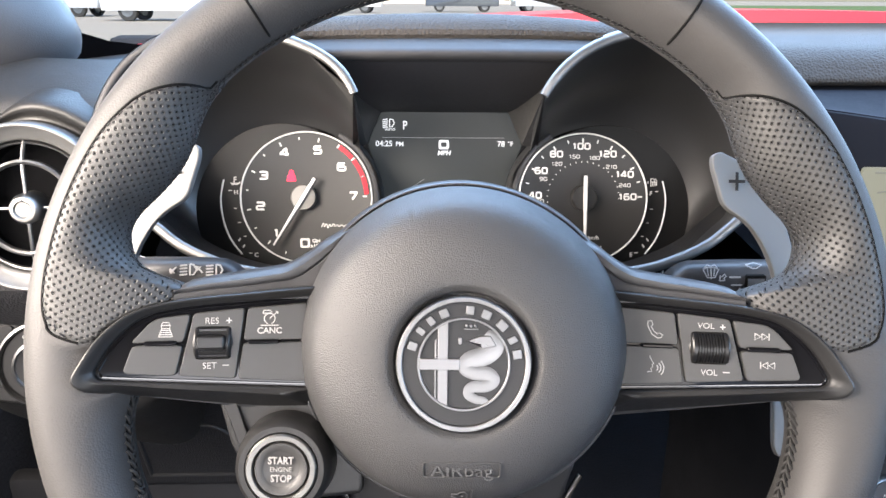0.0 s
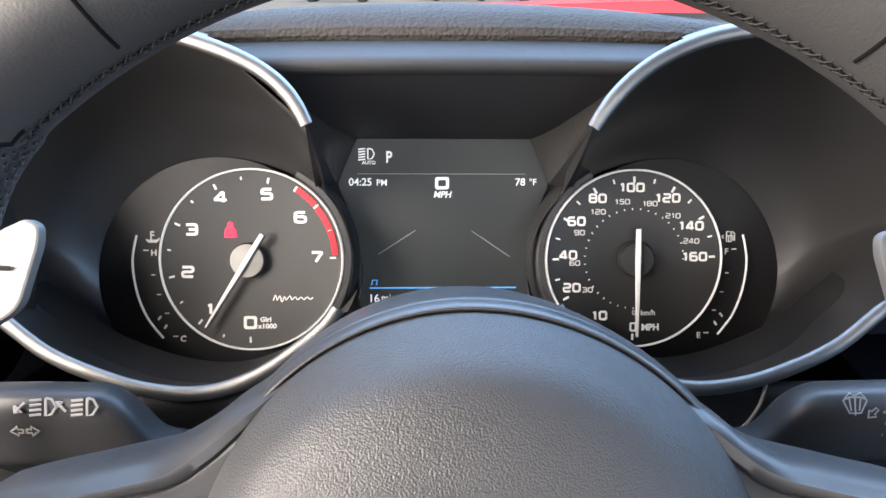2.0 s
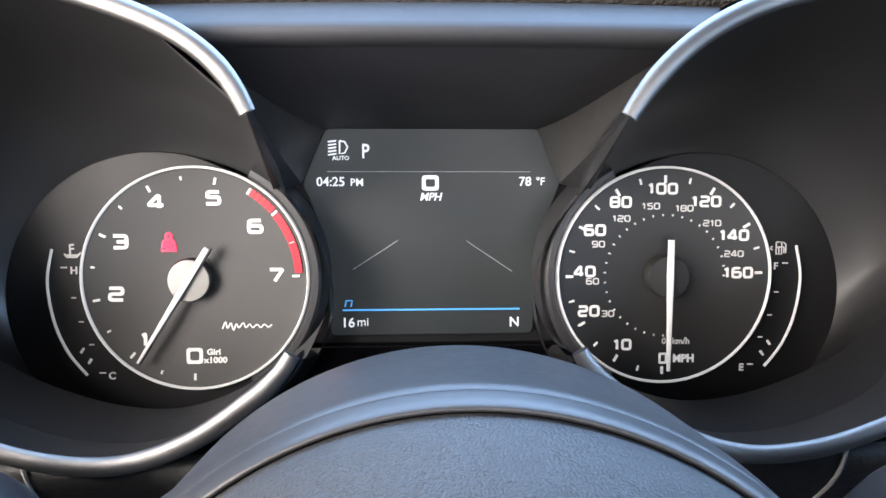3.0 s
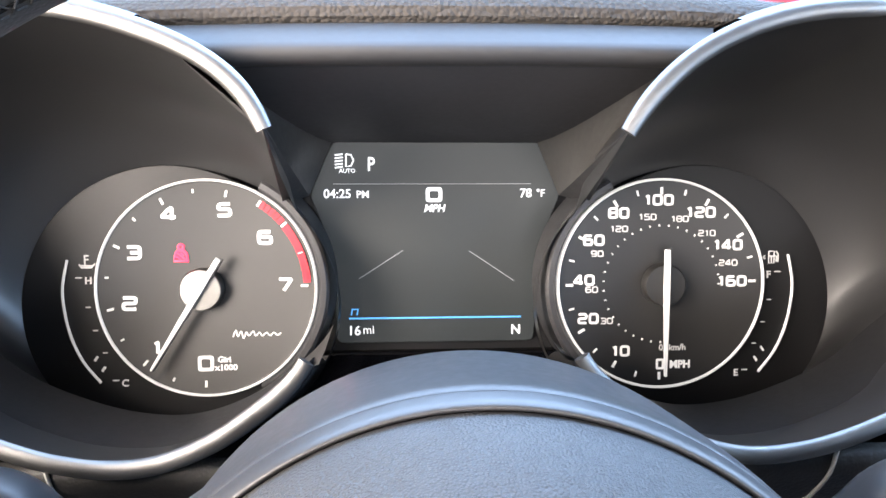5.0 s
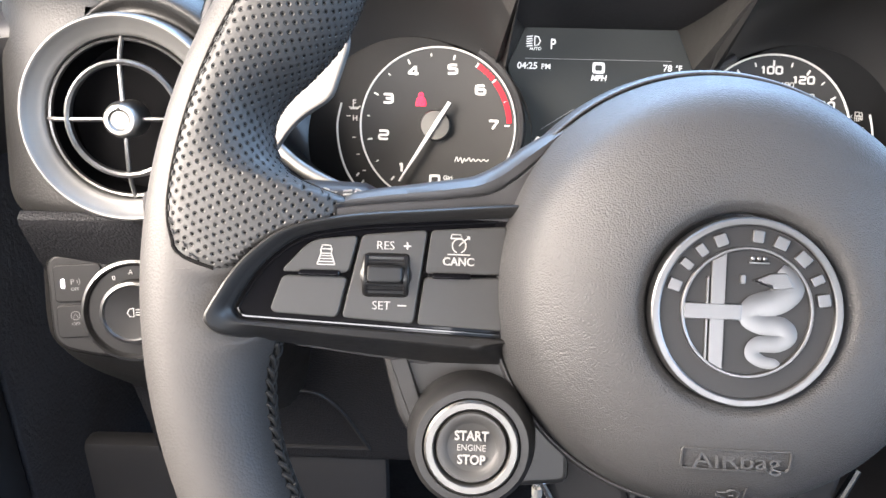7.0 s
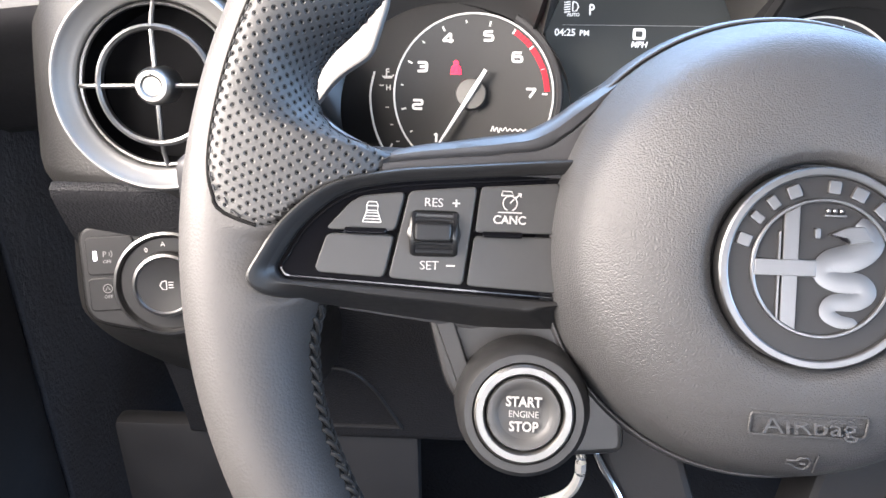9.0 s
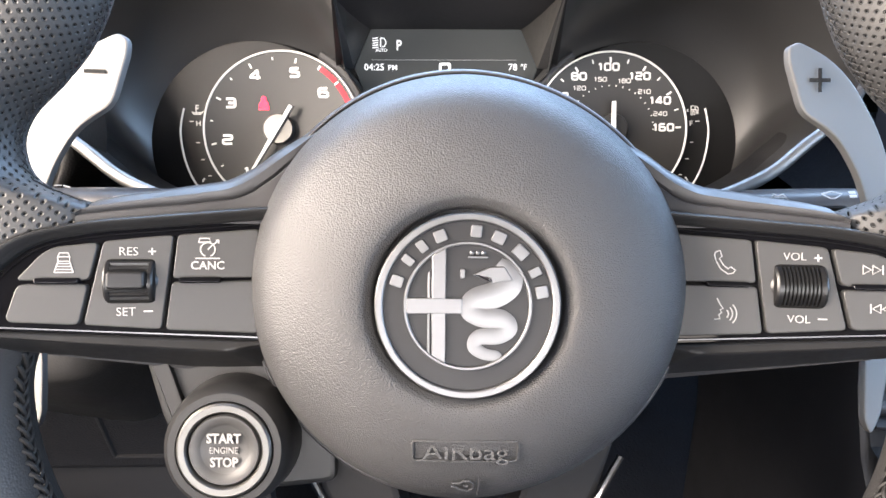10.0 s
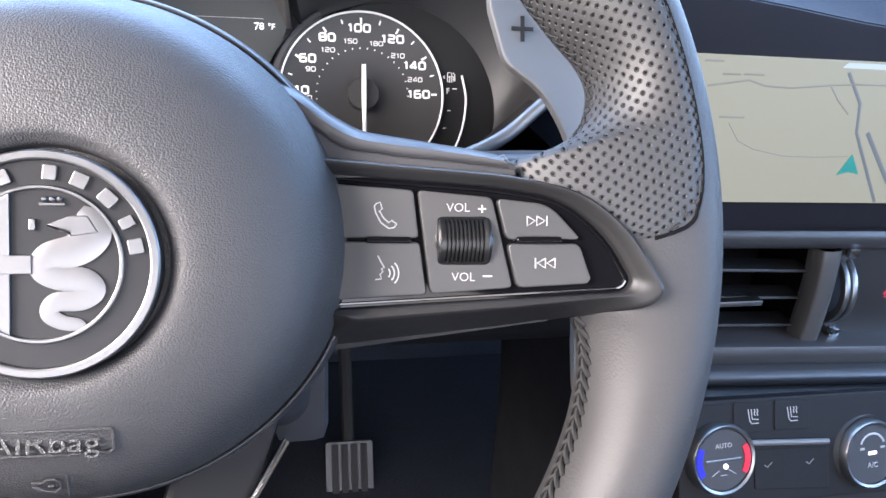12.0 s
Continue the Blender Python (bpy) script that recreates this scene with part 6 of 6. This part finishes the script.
part("centre_knob", lathe([(0.0044, 0.0020), (0.0050, 0.0026), (0.0066, 0.0024), (0.0076, 0.0012), (0.0084, -0.0020), (0.0086, -0.014)], 48), KNOB_SILVER, vent, "round chrome centre knob")
part("knob_inset", lathe([(0.0, 0.0014), (0.0040, 0.0015), (0.0044, 0.0020)], 32), CAP_METAL, vent)
part("knob_notch", block(-0.0007, 0.0007, 0.0042, 0.0058, 0.0010, 0.0029, 0.0003), DARK_PLASTIC, vent)
hood_ring = smooth_path([(0.0470, -0.0110), (0.0474, -0.0150), (0.0500, -0.0150), (0.0528, -0.0118), (0.0553, -0.0105), (0.0583, -0.0125), (0.0612, -0.0185), (0.066, -0.034)], 4)
skin = []
for k in range(73):
    a = radians(5 * k)
    w = max(0.0, min(1.0, 0.5 - 1.1 * math.cos(a) - 0.25 * math.sin(a)))     # it dies away towards the door
    w *= w * (3 - 2 * w)
    skin.append([((0.0470 + (p.x - 0.0470) * (1 - 0.75 * w)) * math.cos(a), (0.0470 + (p.x - 0.0470) * (1 - 0.75 * w)) * math.sin(a), p.y - 0.014 * w) for p in hood_ring])
part("surround", loft(skin, False), POD_LEATHER, vent, "soft black surround that swells round the vent")

# ---- light switch panel ----
LIGHTS = pose(-0.2500, 0.4060, 0.7035, 72, 0, 10)
lights = thing("light_switch_panel", LIGHTS, "light switch panel with a rotary knob and two keys", "switch panel")
part("bezel", slab(rounded([(-0.0390, 0.0300), (0.048, 0.0290), (0.048, -0.0290), (-0.012, -0.0255), (-0.0385, -0.0180)], [0.009, 0.004, 0.004, 0.02, 0.010], 6)[::-1], -0.001, -0.012, 0.0015), KEY_BLACK, lights)
part("bezel_groove", slab(rounded([(-0.0405, 0.0315), (0.048, 0.0305), (0.048, -0.0305), (-0.012, -0.0270), (-0.0400, -0.0195)], [0.010, 0.004, 0.004, 0.02, 0.011], 6)[::-1], -0.004, -0.012, 0.001), SEAM_DARK, lights)
for y0, y1 in ((0.0050, 0.0245), (-0.0135, 0.0036)):
    key = part("key", slab(rounded([(-0.0355, y0), (-0.012, y0), (-0.012, y1), (-0.0355, y1)], 0.003, 4), 0.0004, -0.006, 0.0006), KEY_BLACK, lights)
    if y0 > 0:
        part("key_lamp", slab(rounded([(-0.0320, 0.0123), (-0.0300, 0.0123), (-0.0300, 0.0173), (-0.0320, 0.0173)], 0.0009, 4), 0.0007, -0.002, 0.0001), LAMP_WHITE, key)
        words("print", "P", 0.0040, DIM_PRINT, key, pose(-0.0262, 0.0156, 0.0005))
        strokes("wave_mark", [circle(-0.0250, 0.0156, 0.0012, 5, -45, 45), circle(-0.0250, 0.0156, 0.0024, 5, -45, 45)], 0.0004, DIM_PRINT, key, pose(0, 0, 0.0005))
        words("print", "OFF", 0.0024, DIM_PRINT, key, pose(-0.0252, 0.0118, 0.0005))
    else:
        strokes("stop_mark", [circle(-0.0262, -0.0020, 0.0022, 14), [(-0.0273, -0.0030), (-0.0262, -0.0008), (-0.0251, -0.0030)]], 0.0004, DIM_PRINT, key, pose(0, 0, 0.0005))
        words("print", "OFF", 0.0024, DIM_PRINT, key, pose(-0.0262, -0.0062, 0.0005))
knob = part("knob_base", lathe([(0.0, 0.001), (0.0205, 0.001), (0.0214, 0.0018), (0.0226, 0.0030), (0.0236, 0.0020), (0.0240, -0.004)], 72), KEY_BLACK, lights, at=pose(0.0044, -0.0004, 0.002) @ Matrix.Scale(1.12, 4))
part("knob_ring", lathe([(0.0212, 0.0016), (0.0222, 0.0036), (0.0234, 0.0030), (0.0240, 0.0005)], 72), SATIN_SILVER, knob, "thin silver outer ring")
part("rotary_knob", lathe([(0.0, 0.0072), (0.0118, 0.0074), (0.0128, 0.0078), (0.0142, 0.0070), (0.0146, 0.0)], 64), KEY_BLACK, knob, "black rotary knob with a silver rim")
part("knob_trim", lathe([(0.0120, 0.0076), (0.0128, 0.0084), (0.0140, 0.0078), (0.0145, 0.0060)], 64), SATIN_SILVER, knob)
strokes("fog_mark", [[(0.0006, 0.0020), (0.0006, -0.0020), (-0.0012, -0.0017), (-0.0022, 0), (-0.0012, 0.0017), (0.0006, 0.0020)], [(0.0014, 0.0012), (0.0036, 0.0012)], [(0.0014, 0), (0.0036, 0)], [(0.0014, -0.0012), (0.0036, -0.0012)]], 0.0005, GREY_PRINT, knob, pose(0, 0, 0.0074))
words("print", "0", 0.0030, GREY_PRINT, knob, pose(-0.0085, 0.0155, 0.0014))
words("print", "A", 0.0030, GREY_PRINT, knob, pose(-0.0010, 0.0178, 0.0014))

# ---- centre stack ----
stack = thing("centre_console", pose(0, 0, 0), "black centre console with satin trim lines", "console")
edge_z = lambda x: between([(0.225, 0.8490), (0.262, 0.8435), (0.31, 0.8375), (0.365, 0.8300), (0.45, 0.8230), (0.60, 0.8190), (0.76, 0.8180)], x)
xs = [0.222 + (0.76 - 0.222) * i / 24 for i in range(25)]
part("screen_housing", loft([[(x, 0.55, edge_z(x) - 0.004), (x, 0.4535, edge_z(x) + 0.0004), (x, 0.4505, edge_z(x) - 0.0004), (x, 0.4497, edge_z(x) - 0.003), (x, 0.4497, 0.716), (x, 0.4515, 0.7125), (x, 0.462, 0.7115), (x, 0.53, 0.7115)] for x in xs], False), SCREEN_BLACK, stack, "dark housing round the screen")
part("shelf_over_screen", loft([[(x, 0.56, 0.851), (x, 0.50, 0.8500), (x, 0.458, edge_z(x) + 0.0012), (x, 0.4525, edge_z(x) + 0.0008), (x, 0.4518, edge_z(x) - 0.002)] for x in xs], False), SCREEN_BLACK, stack, "soft black ledge between pad and screen")


def bar(name, zs, x0, x1, y, mat, drop=0.02, label=""):
    """A rounded bar across the console, from z0 to z1, drooping a little to its far end."""
    z0, z1 = zs
    h = z1 - z0
    prof = [(y + 0.04, z1), (y + 0.006, z1), (y + 0.0018, z1 - 0.10 * h), (y, z1 - 0.30 * h), (y, z1 - 0.60 * h), (y + 0.002, z1 - 0.85 * h), (y + 0.006, z0), (y + 0.04, z0)]
    return part(name, loft([[(x, py, pz - drop * (x - 0.31)) for py, pz in prof] for x in (x0, 0.5 * (x0 + x1), x1)], False), mat, stack, label)


bar("trim_bar", (0.6915, 0.7070), 0.262, 0.76, 0.466, SMOOTH_PLASTIC, 0.025, "satin black bar over the vent")
bar("lower_bar", (0.6125, 0.6310), 0.262, 0.76, 0.455, SMOOTH_PLASTIC, 0.045)
bar("lower_bar", (0.6045, 0.6165), 0.262, 0.76, 0.445, SMOOTH_PLASTIC, 0.045)
bar("lower_bar", (0.5980, 0.6050), 0.262, 0.76, 0.440, SOFT_PLASTIC, 0.045)
part("side_cheek", loft([[(x, y + d, z) for y, z in ((0.50, 0.71), (0.470, 0.700), (0.462, 0.62), (0.440, 0.58), (0.402, 0.54), (0.380, 0.45), (0.374, 0.25))] for x, d in ((0.272, 0.0), (0.266, -0.003), (0.258, 0.0), (0.252, 0.02), (0.250, 0.30))], False), SOFT_PLASTIC, stack)
part("console_face", loft([[(x, y, z) for y, z in ((0.50, 0.600), (0.446, 0.598), (0.440, 0.590), (0.418, 0.585), (0.410, 0.55), (0.395, 0.50), (0.38, 0.42), (0.38, 0.22))] for x in (0.262, 0.75)], False), DARK_PLASTIC, stack)

nav = thing("navigation_screen", pose(0.4050, 0.4470, 0.7580, 90, 0, 0) @ pose(0, 0, 0, 0, 0, -1.0), "wide navigation screen showing a cream street map", "screen")
part("map_face", slab(rounded([(-0.1490, -0.0280), (0.19, -0.0280), (0.19, 0.0530), (-0.1490, 0.0530)], 0.003, 4), 0.0, -0.0025, 0.0003), MAP_CREAM, nav)
road = lambda pts, w, mat: strokes("map_road", [pts], w, mat, nav, pose(0, 0, 0.0001))
road([(-0.1365, 0.0370), (-0.1132, 0.0408), (-0.1033, 0.0381), (-0.0876, 0.0375), (-0.0629, 0.0399), (-0.0486, 0.0408), (0.02, 0.0415)], 0.0012, MAP_ROAD)
road([(-0.0634, 0.0390), (-0.0572, 0.0320), (-0.0482, 0.0243)], 0.0012, MAP_ROAD)
road([(-0.1192, 0.0177), (-0.1113, 0.0078), (-0.1007, 0.0033), (-0.0820, -0.0002), (-0.0621, -0.0006), (-0.0406, 0.0002)], 0.0007, MAP_ROAD)
road([(-0.0554, 0.0470), (-0.0427, 0.0302), (-0.0395, 0.0140), (-0.0135, -0.0270)], 0.0020, MAP_DARK)
road([(-0.0325, 0.0142), (-0.0103, -0.0135), (0.002, -0.0270)], 0.0026, MAP_DARK)
for x, y, w in ((-0.1290, 0.0435, 0.010), (-0.1170, 0.0438, 0.012), (-0.1258, 0.0207, 0.015), (-0.1410, 0.0500, 0.011)):
    strokes("map_label", [[(x, y), (x + w, y)]], 0.0012, MAP_ROAD, nav, pose(0, 0, 0.0001))
part("header_bar", slab(rounded([(-0.060, 0.0492), (0.18, 0.0492), (0.18, 0.0520), (-0.057, 0.0520)], 0.0008, 3), 0.0003, -0.001, 0.0001), MAP_PALE, nav, "pale header bar of the map")
part("position_arrow", slab([(-0.0380, 0.0014), (-0.0442, -0.0108), (-0.0376, -0.0088), (-0.0303, -0.0103)], 0.0006, -0.0005, 0.0001), MAP_TEAL, nav, "teal position arrow")

centre_vent = thing("centre_air_vent", pose(0.3380, 0.470, 0.6585), "horizontal black slats of the centre air vent", "air vent")
part("vent_box", loft([[(x, y, z) for x, z in ((-0.074, -0.030), (0.046, -0.034), (0.046, 0.035), (-0.074, 0.036))] for y in (0.002, 0.06)], True, (False, True)), BARREL_BLACK, centre_vent)
slat = part("slat", slab(rounded([(-0.060, -0.010), (0.060, -0.010), (0.060, 0.010), (-0.060, 0.010)], 0.001, 2), 0.0009, -0.0009, 0.0005), DARK_PLASTIC, centre_vent, at=pose(-0.010, 0.012, 0.0166, -4, 2.2, 0))
for z in (-0.0030, -0.0235):
    again(slat, centre_vent, pose(-0.010, 0.012, z, -4, 2.2, 0))
part("slat_tab", block(-0.036, 0.012, -0.004, 0.008, -0.0060, -0.0020, 0.001), SATIN_SILVER, centre_vent, "small silver tab on the slat")
# drum shaped end of the vent with its thumbwheel
drum = smooth_path([(0.0425, 0.004), (0.0425, -0.002), (0.0436, -0.0074), (0.0460, -0.0097), (0.0550, -0.0097), (0.0586, -0.0062), (0.0605, 0.004)], 4)
rows = []
for k in range(21):
    v = -1 + 2 * k / 20
    rows.append([(p.x - 0.0005, p.y + 0.0045 * (1 - math.sqrt(1 - 0.86 * v * v)), -0.0025 + 0.0355 * v) for p in drum])
part("wheel_cover", loft(rows, False), CHEEK, centre_vent, "rounded black cover beside the slats")
part("thumbwheel", lathe([(0.022, 0.0050), (0.0262, 0.0046), (0.0268, 0.0030), (0.0262, 0.0010), (0.0245, 0.0004), (0.0245, -0.0004), (0.0262, -0.0010), (0.0268, -0.0030), (0.0262, -0.0046), (0.022, -0.0050)], 56), SATIN_SILVER, centre_vent, "chrome edged thumbwheel", at=pose(0.0690, 0.0150, -0.001, 0, 90, 0))
for z in (0.0300, -0.0290):
    part("cap", block(0.0640, 0.0715, -0.0050, 0.004, z - 0.0032, z + 0.0032, 0.0012), BRIGHT_CHROME, centre_vent, at=pose(0, 0, 0) if z > 0 else pose(0.003, 0, 0))
part("wheel_slot", block(0.0590, 0.0780, 0.0030, 0.03, -0.036, 0.0345, 0.003), DARK_PLASTIC, centre_vent)
hazard = thing("hazard_switch", pose(0.470, 0.474, 0.658, 90), "black hazard switch with a red triangle", "switch")
part("key", slab(rounded([(-0.058, -0.034), (0.06, -0.034), (0.06, 0.035), (-0.058, 0.035)], 0.003, 3), 0.0, -0.02, 0.001), BOWL_PLASTIC, hazard)
strokes("triangle_mark", [[(-0.0235, -0.0050), (0.0005, -0.0050), (-0.0115, 0.0160), (-0.0235, -0.0050)]], 0.0040, HAZARD_RED, hazard, pose(0, 0, 0.0002))


climate = thing("climate_panel", pose(0.349, 0.403, 0.598, 68), "climate panel with two silver-ringed knobs and keys", "climate panel")
part("panel", slab(rounded([(-0.075, -0.040), (0.12, -0.040), (0.12, 0.0235), (-0.075, 0.0245)], 0.004, 3), -0.004, -0.012, 0.001), PANEL_BLACK, climate)
TO_PANEL = pose(0.349, 0.403, 0.598, 68).inverted()


def climate_knob(x, y, z, kind):
    k = part("knob", lathe([(0.0, 0.0), (0.0180, 0.0), (0.0188, -0.001)], 64), SMOOTH_PLASTIC, climate, "round knob%s" % (" with blue and red arcs" if kind else ""), at=TO_PANEL @ pose(x, y, z, 68, 0, 4))
    part("knob_ring", lathe([(0.0184, -0.002), (0.0186, 0.0010), (0.0200, 0.0016), (0.0212, 0.0002), (0.0222, -0.008), (0.0235, -0.022)], 72), SATIN_SILVER, k, "satin silver ring")
    if kind:
        part("cool_arc", lathe([(0.0142, 0.0003), (0.0180, 0.0003), (0.0180, 0.0006), (0.0142, 0.0006), (0.0142, 0.0003)], 16, arc=(152, 212)), KNOB_BLUE, k, "blue arc")
        part("warm_arc", lathe([(0.0142, 0.0003), (0.0180, 0.0003), (0.0180, 0.0006), (0.0142, 0.0006), (0.0142, 0.0003)], 16, arc=(-32, 28)), KNOB_RED, k, "red arc")
        words("print", "AUTO", 0.0040, GREY_PRINT, k, pose(0, 0.0085, 0.0003))
        strokes("divider", [[(-0.0115, 0), (0.0115, 0)]], 0.0012, SATIN_SILVER, k, pose(0, 0, 0.0003))
        part("mode_lamp", lathe([(0.0016, 0.0), (0.0016, 0.0006), (0.0, 0.0008)], 12), LAMP_WHITE, k, at=pose(0.0012, -0.0040, 0))
        strokes("fan_mark", [[(-0.008, -0.009), (-0.003, -0.006)], [(-0.002, -0.009), (0.002, -0.009)], [(0.003, -0.006), (0.008, -0.009)]], 0.0005, GREY_PRINT, k, pose(0, 0, 0.0003))
    else:
        strokes("flow_mark", [circle(0, 0.004, 0.009, 12, 20, 160), [(-0.009, 0.004), (-0.006, 0.004)], [(0.006, 0.004), (0.009, 0.004)]], 0.0014, GREY_PRINT, k, pose(0, 0, 0.0003))
        strokes("mode_lamp", [[(-0.003, 0.001), (0.003, 0.001)]], 0.0022, LAMP_WHITE, k, pose(0, 0, 0.0003))
        words("print", "A/C", 0.0046, GREY_PRINT, k, pose(0, -0.0065, 0.0003))
    return k


DOME = lathe([(0.0215, -0.004), (0.0240, -0.006), (0.0285, -0.014), (0.0300, -0.024)], 48)
part("knob_dome", DOME, SOFT_PLASTIC, climate, "dark dome behind the knob", at=TO_PANEL @ pose(0.4004, 0.398, 0.5865, 68, 0, 4))
climate_knob(0.2993, 0.398, 0.5896, True)
climate_knob(0.4004, 0.398, 0.5845, False)
PANEL_KEYS = [(-0.066, -0.0420), (-0.0405, -0.0150), (-0.0135, 0.0100)]
for i, (x0, x1) in enumerate(PANEL_KEYS):
    key = part("key", slab(rounded([(x0, 0.0040), (x1, 0.0036), (x1, 0.0215), (x0, 0.0225)], 0.002, 3), -0.0032, -0.006, 0.0005), PANEL_BLACK, climate)
    if i in (1, 2):
        xm = 0.5 * (x0 + x1)
        strokes("seat_mark", [[(xm - 0.0034, 0.0178), (xm - 0.0022, 0.0110), (xm - 0.0010, 0.0092), (xm + 0.0036, 0.0092)], [(xm - 0.0014, 0.0178), (xm - 0.0006, 0.0118), (xm + 0.0036, 0.0114)]] + [[(xm + d, 0.0178), (xm + d + 0.0007, 0.0166), (xm + d, 0.0154), (xm + d + 0.0007, 0.0138)] for d in (0.0006, 0.0024)], 0.0007, GREY_PRINT, key, pose(0, 0, -0.0031))
part("key_line", rod([(-0.030, -0.0020, -0.002), (0.022, -0.0045, -0.002)], 0.0018, 8), PADDLE_METAL, climate)
part("lower_key", slab(rounded([(-0.026, -0.031), (0.024, -0.034), (0.023, -0.0085), (-0.027, -0.0065)], 0.002, 3), -0.0032, -0.006, 0.0005), PANEL_BLACK, climate)
for xm in (-0.018, 0.010):
    strokes("key_mark", [[(xm - 0.002, -0.0165), (xm, -0.0180), (xm + 0.003, -0.0150)]], 0.0008, DIM_PRINT, climate, pose(0, 0, -0.0031))

# ---- footwell ----
pedal = thing("brake_pedal", pose(0.118, 0.85, 0.235, 60), "ribbed aluminium brake pedal on its arm", "pedal")
part("plate", slab(rounded([(-0.030, -0.055), (0.030, -0.055), (0.030, 0.02), (-0.030, 0.02)], 0.005, 4), 0.0, -0.006, 0.001), PEDAL_METAL, pedal)
rib = part("rib", block(-0.004, 0.004, -0.050, 0.016, 0.0, 0.004, 0.001), RUBBER, pedal, at=pose(-0.018, 0, 0))
for x in (-0.006, 0.006, 0.018):
    again(rib, pedal, pose(x, 0, 0))
part("arm", rod([(0, 0.0, -0.008), (0, 0.1, -0.02), (0, 0.32, -0.10)], 0.008, 8), RUBBER, pedal)
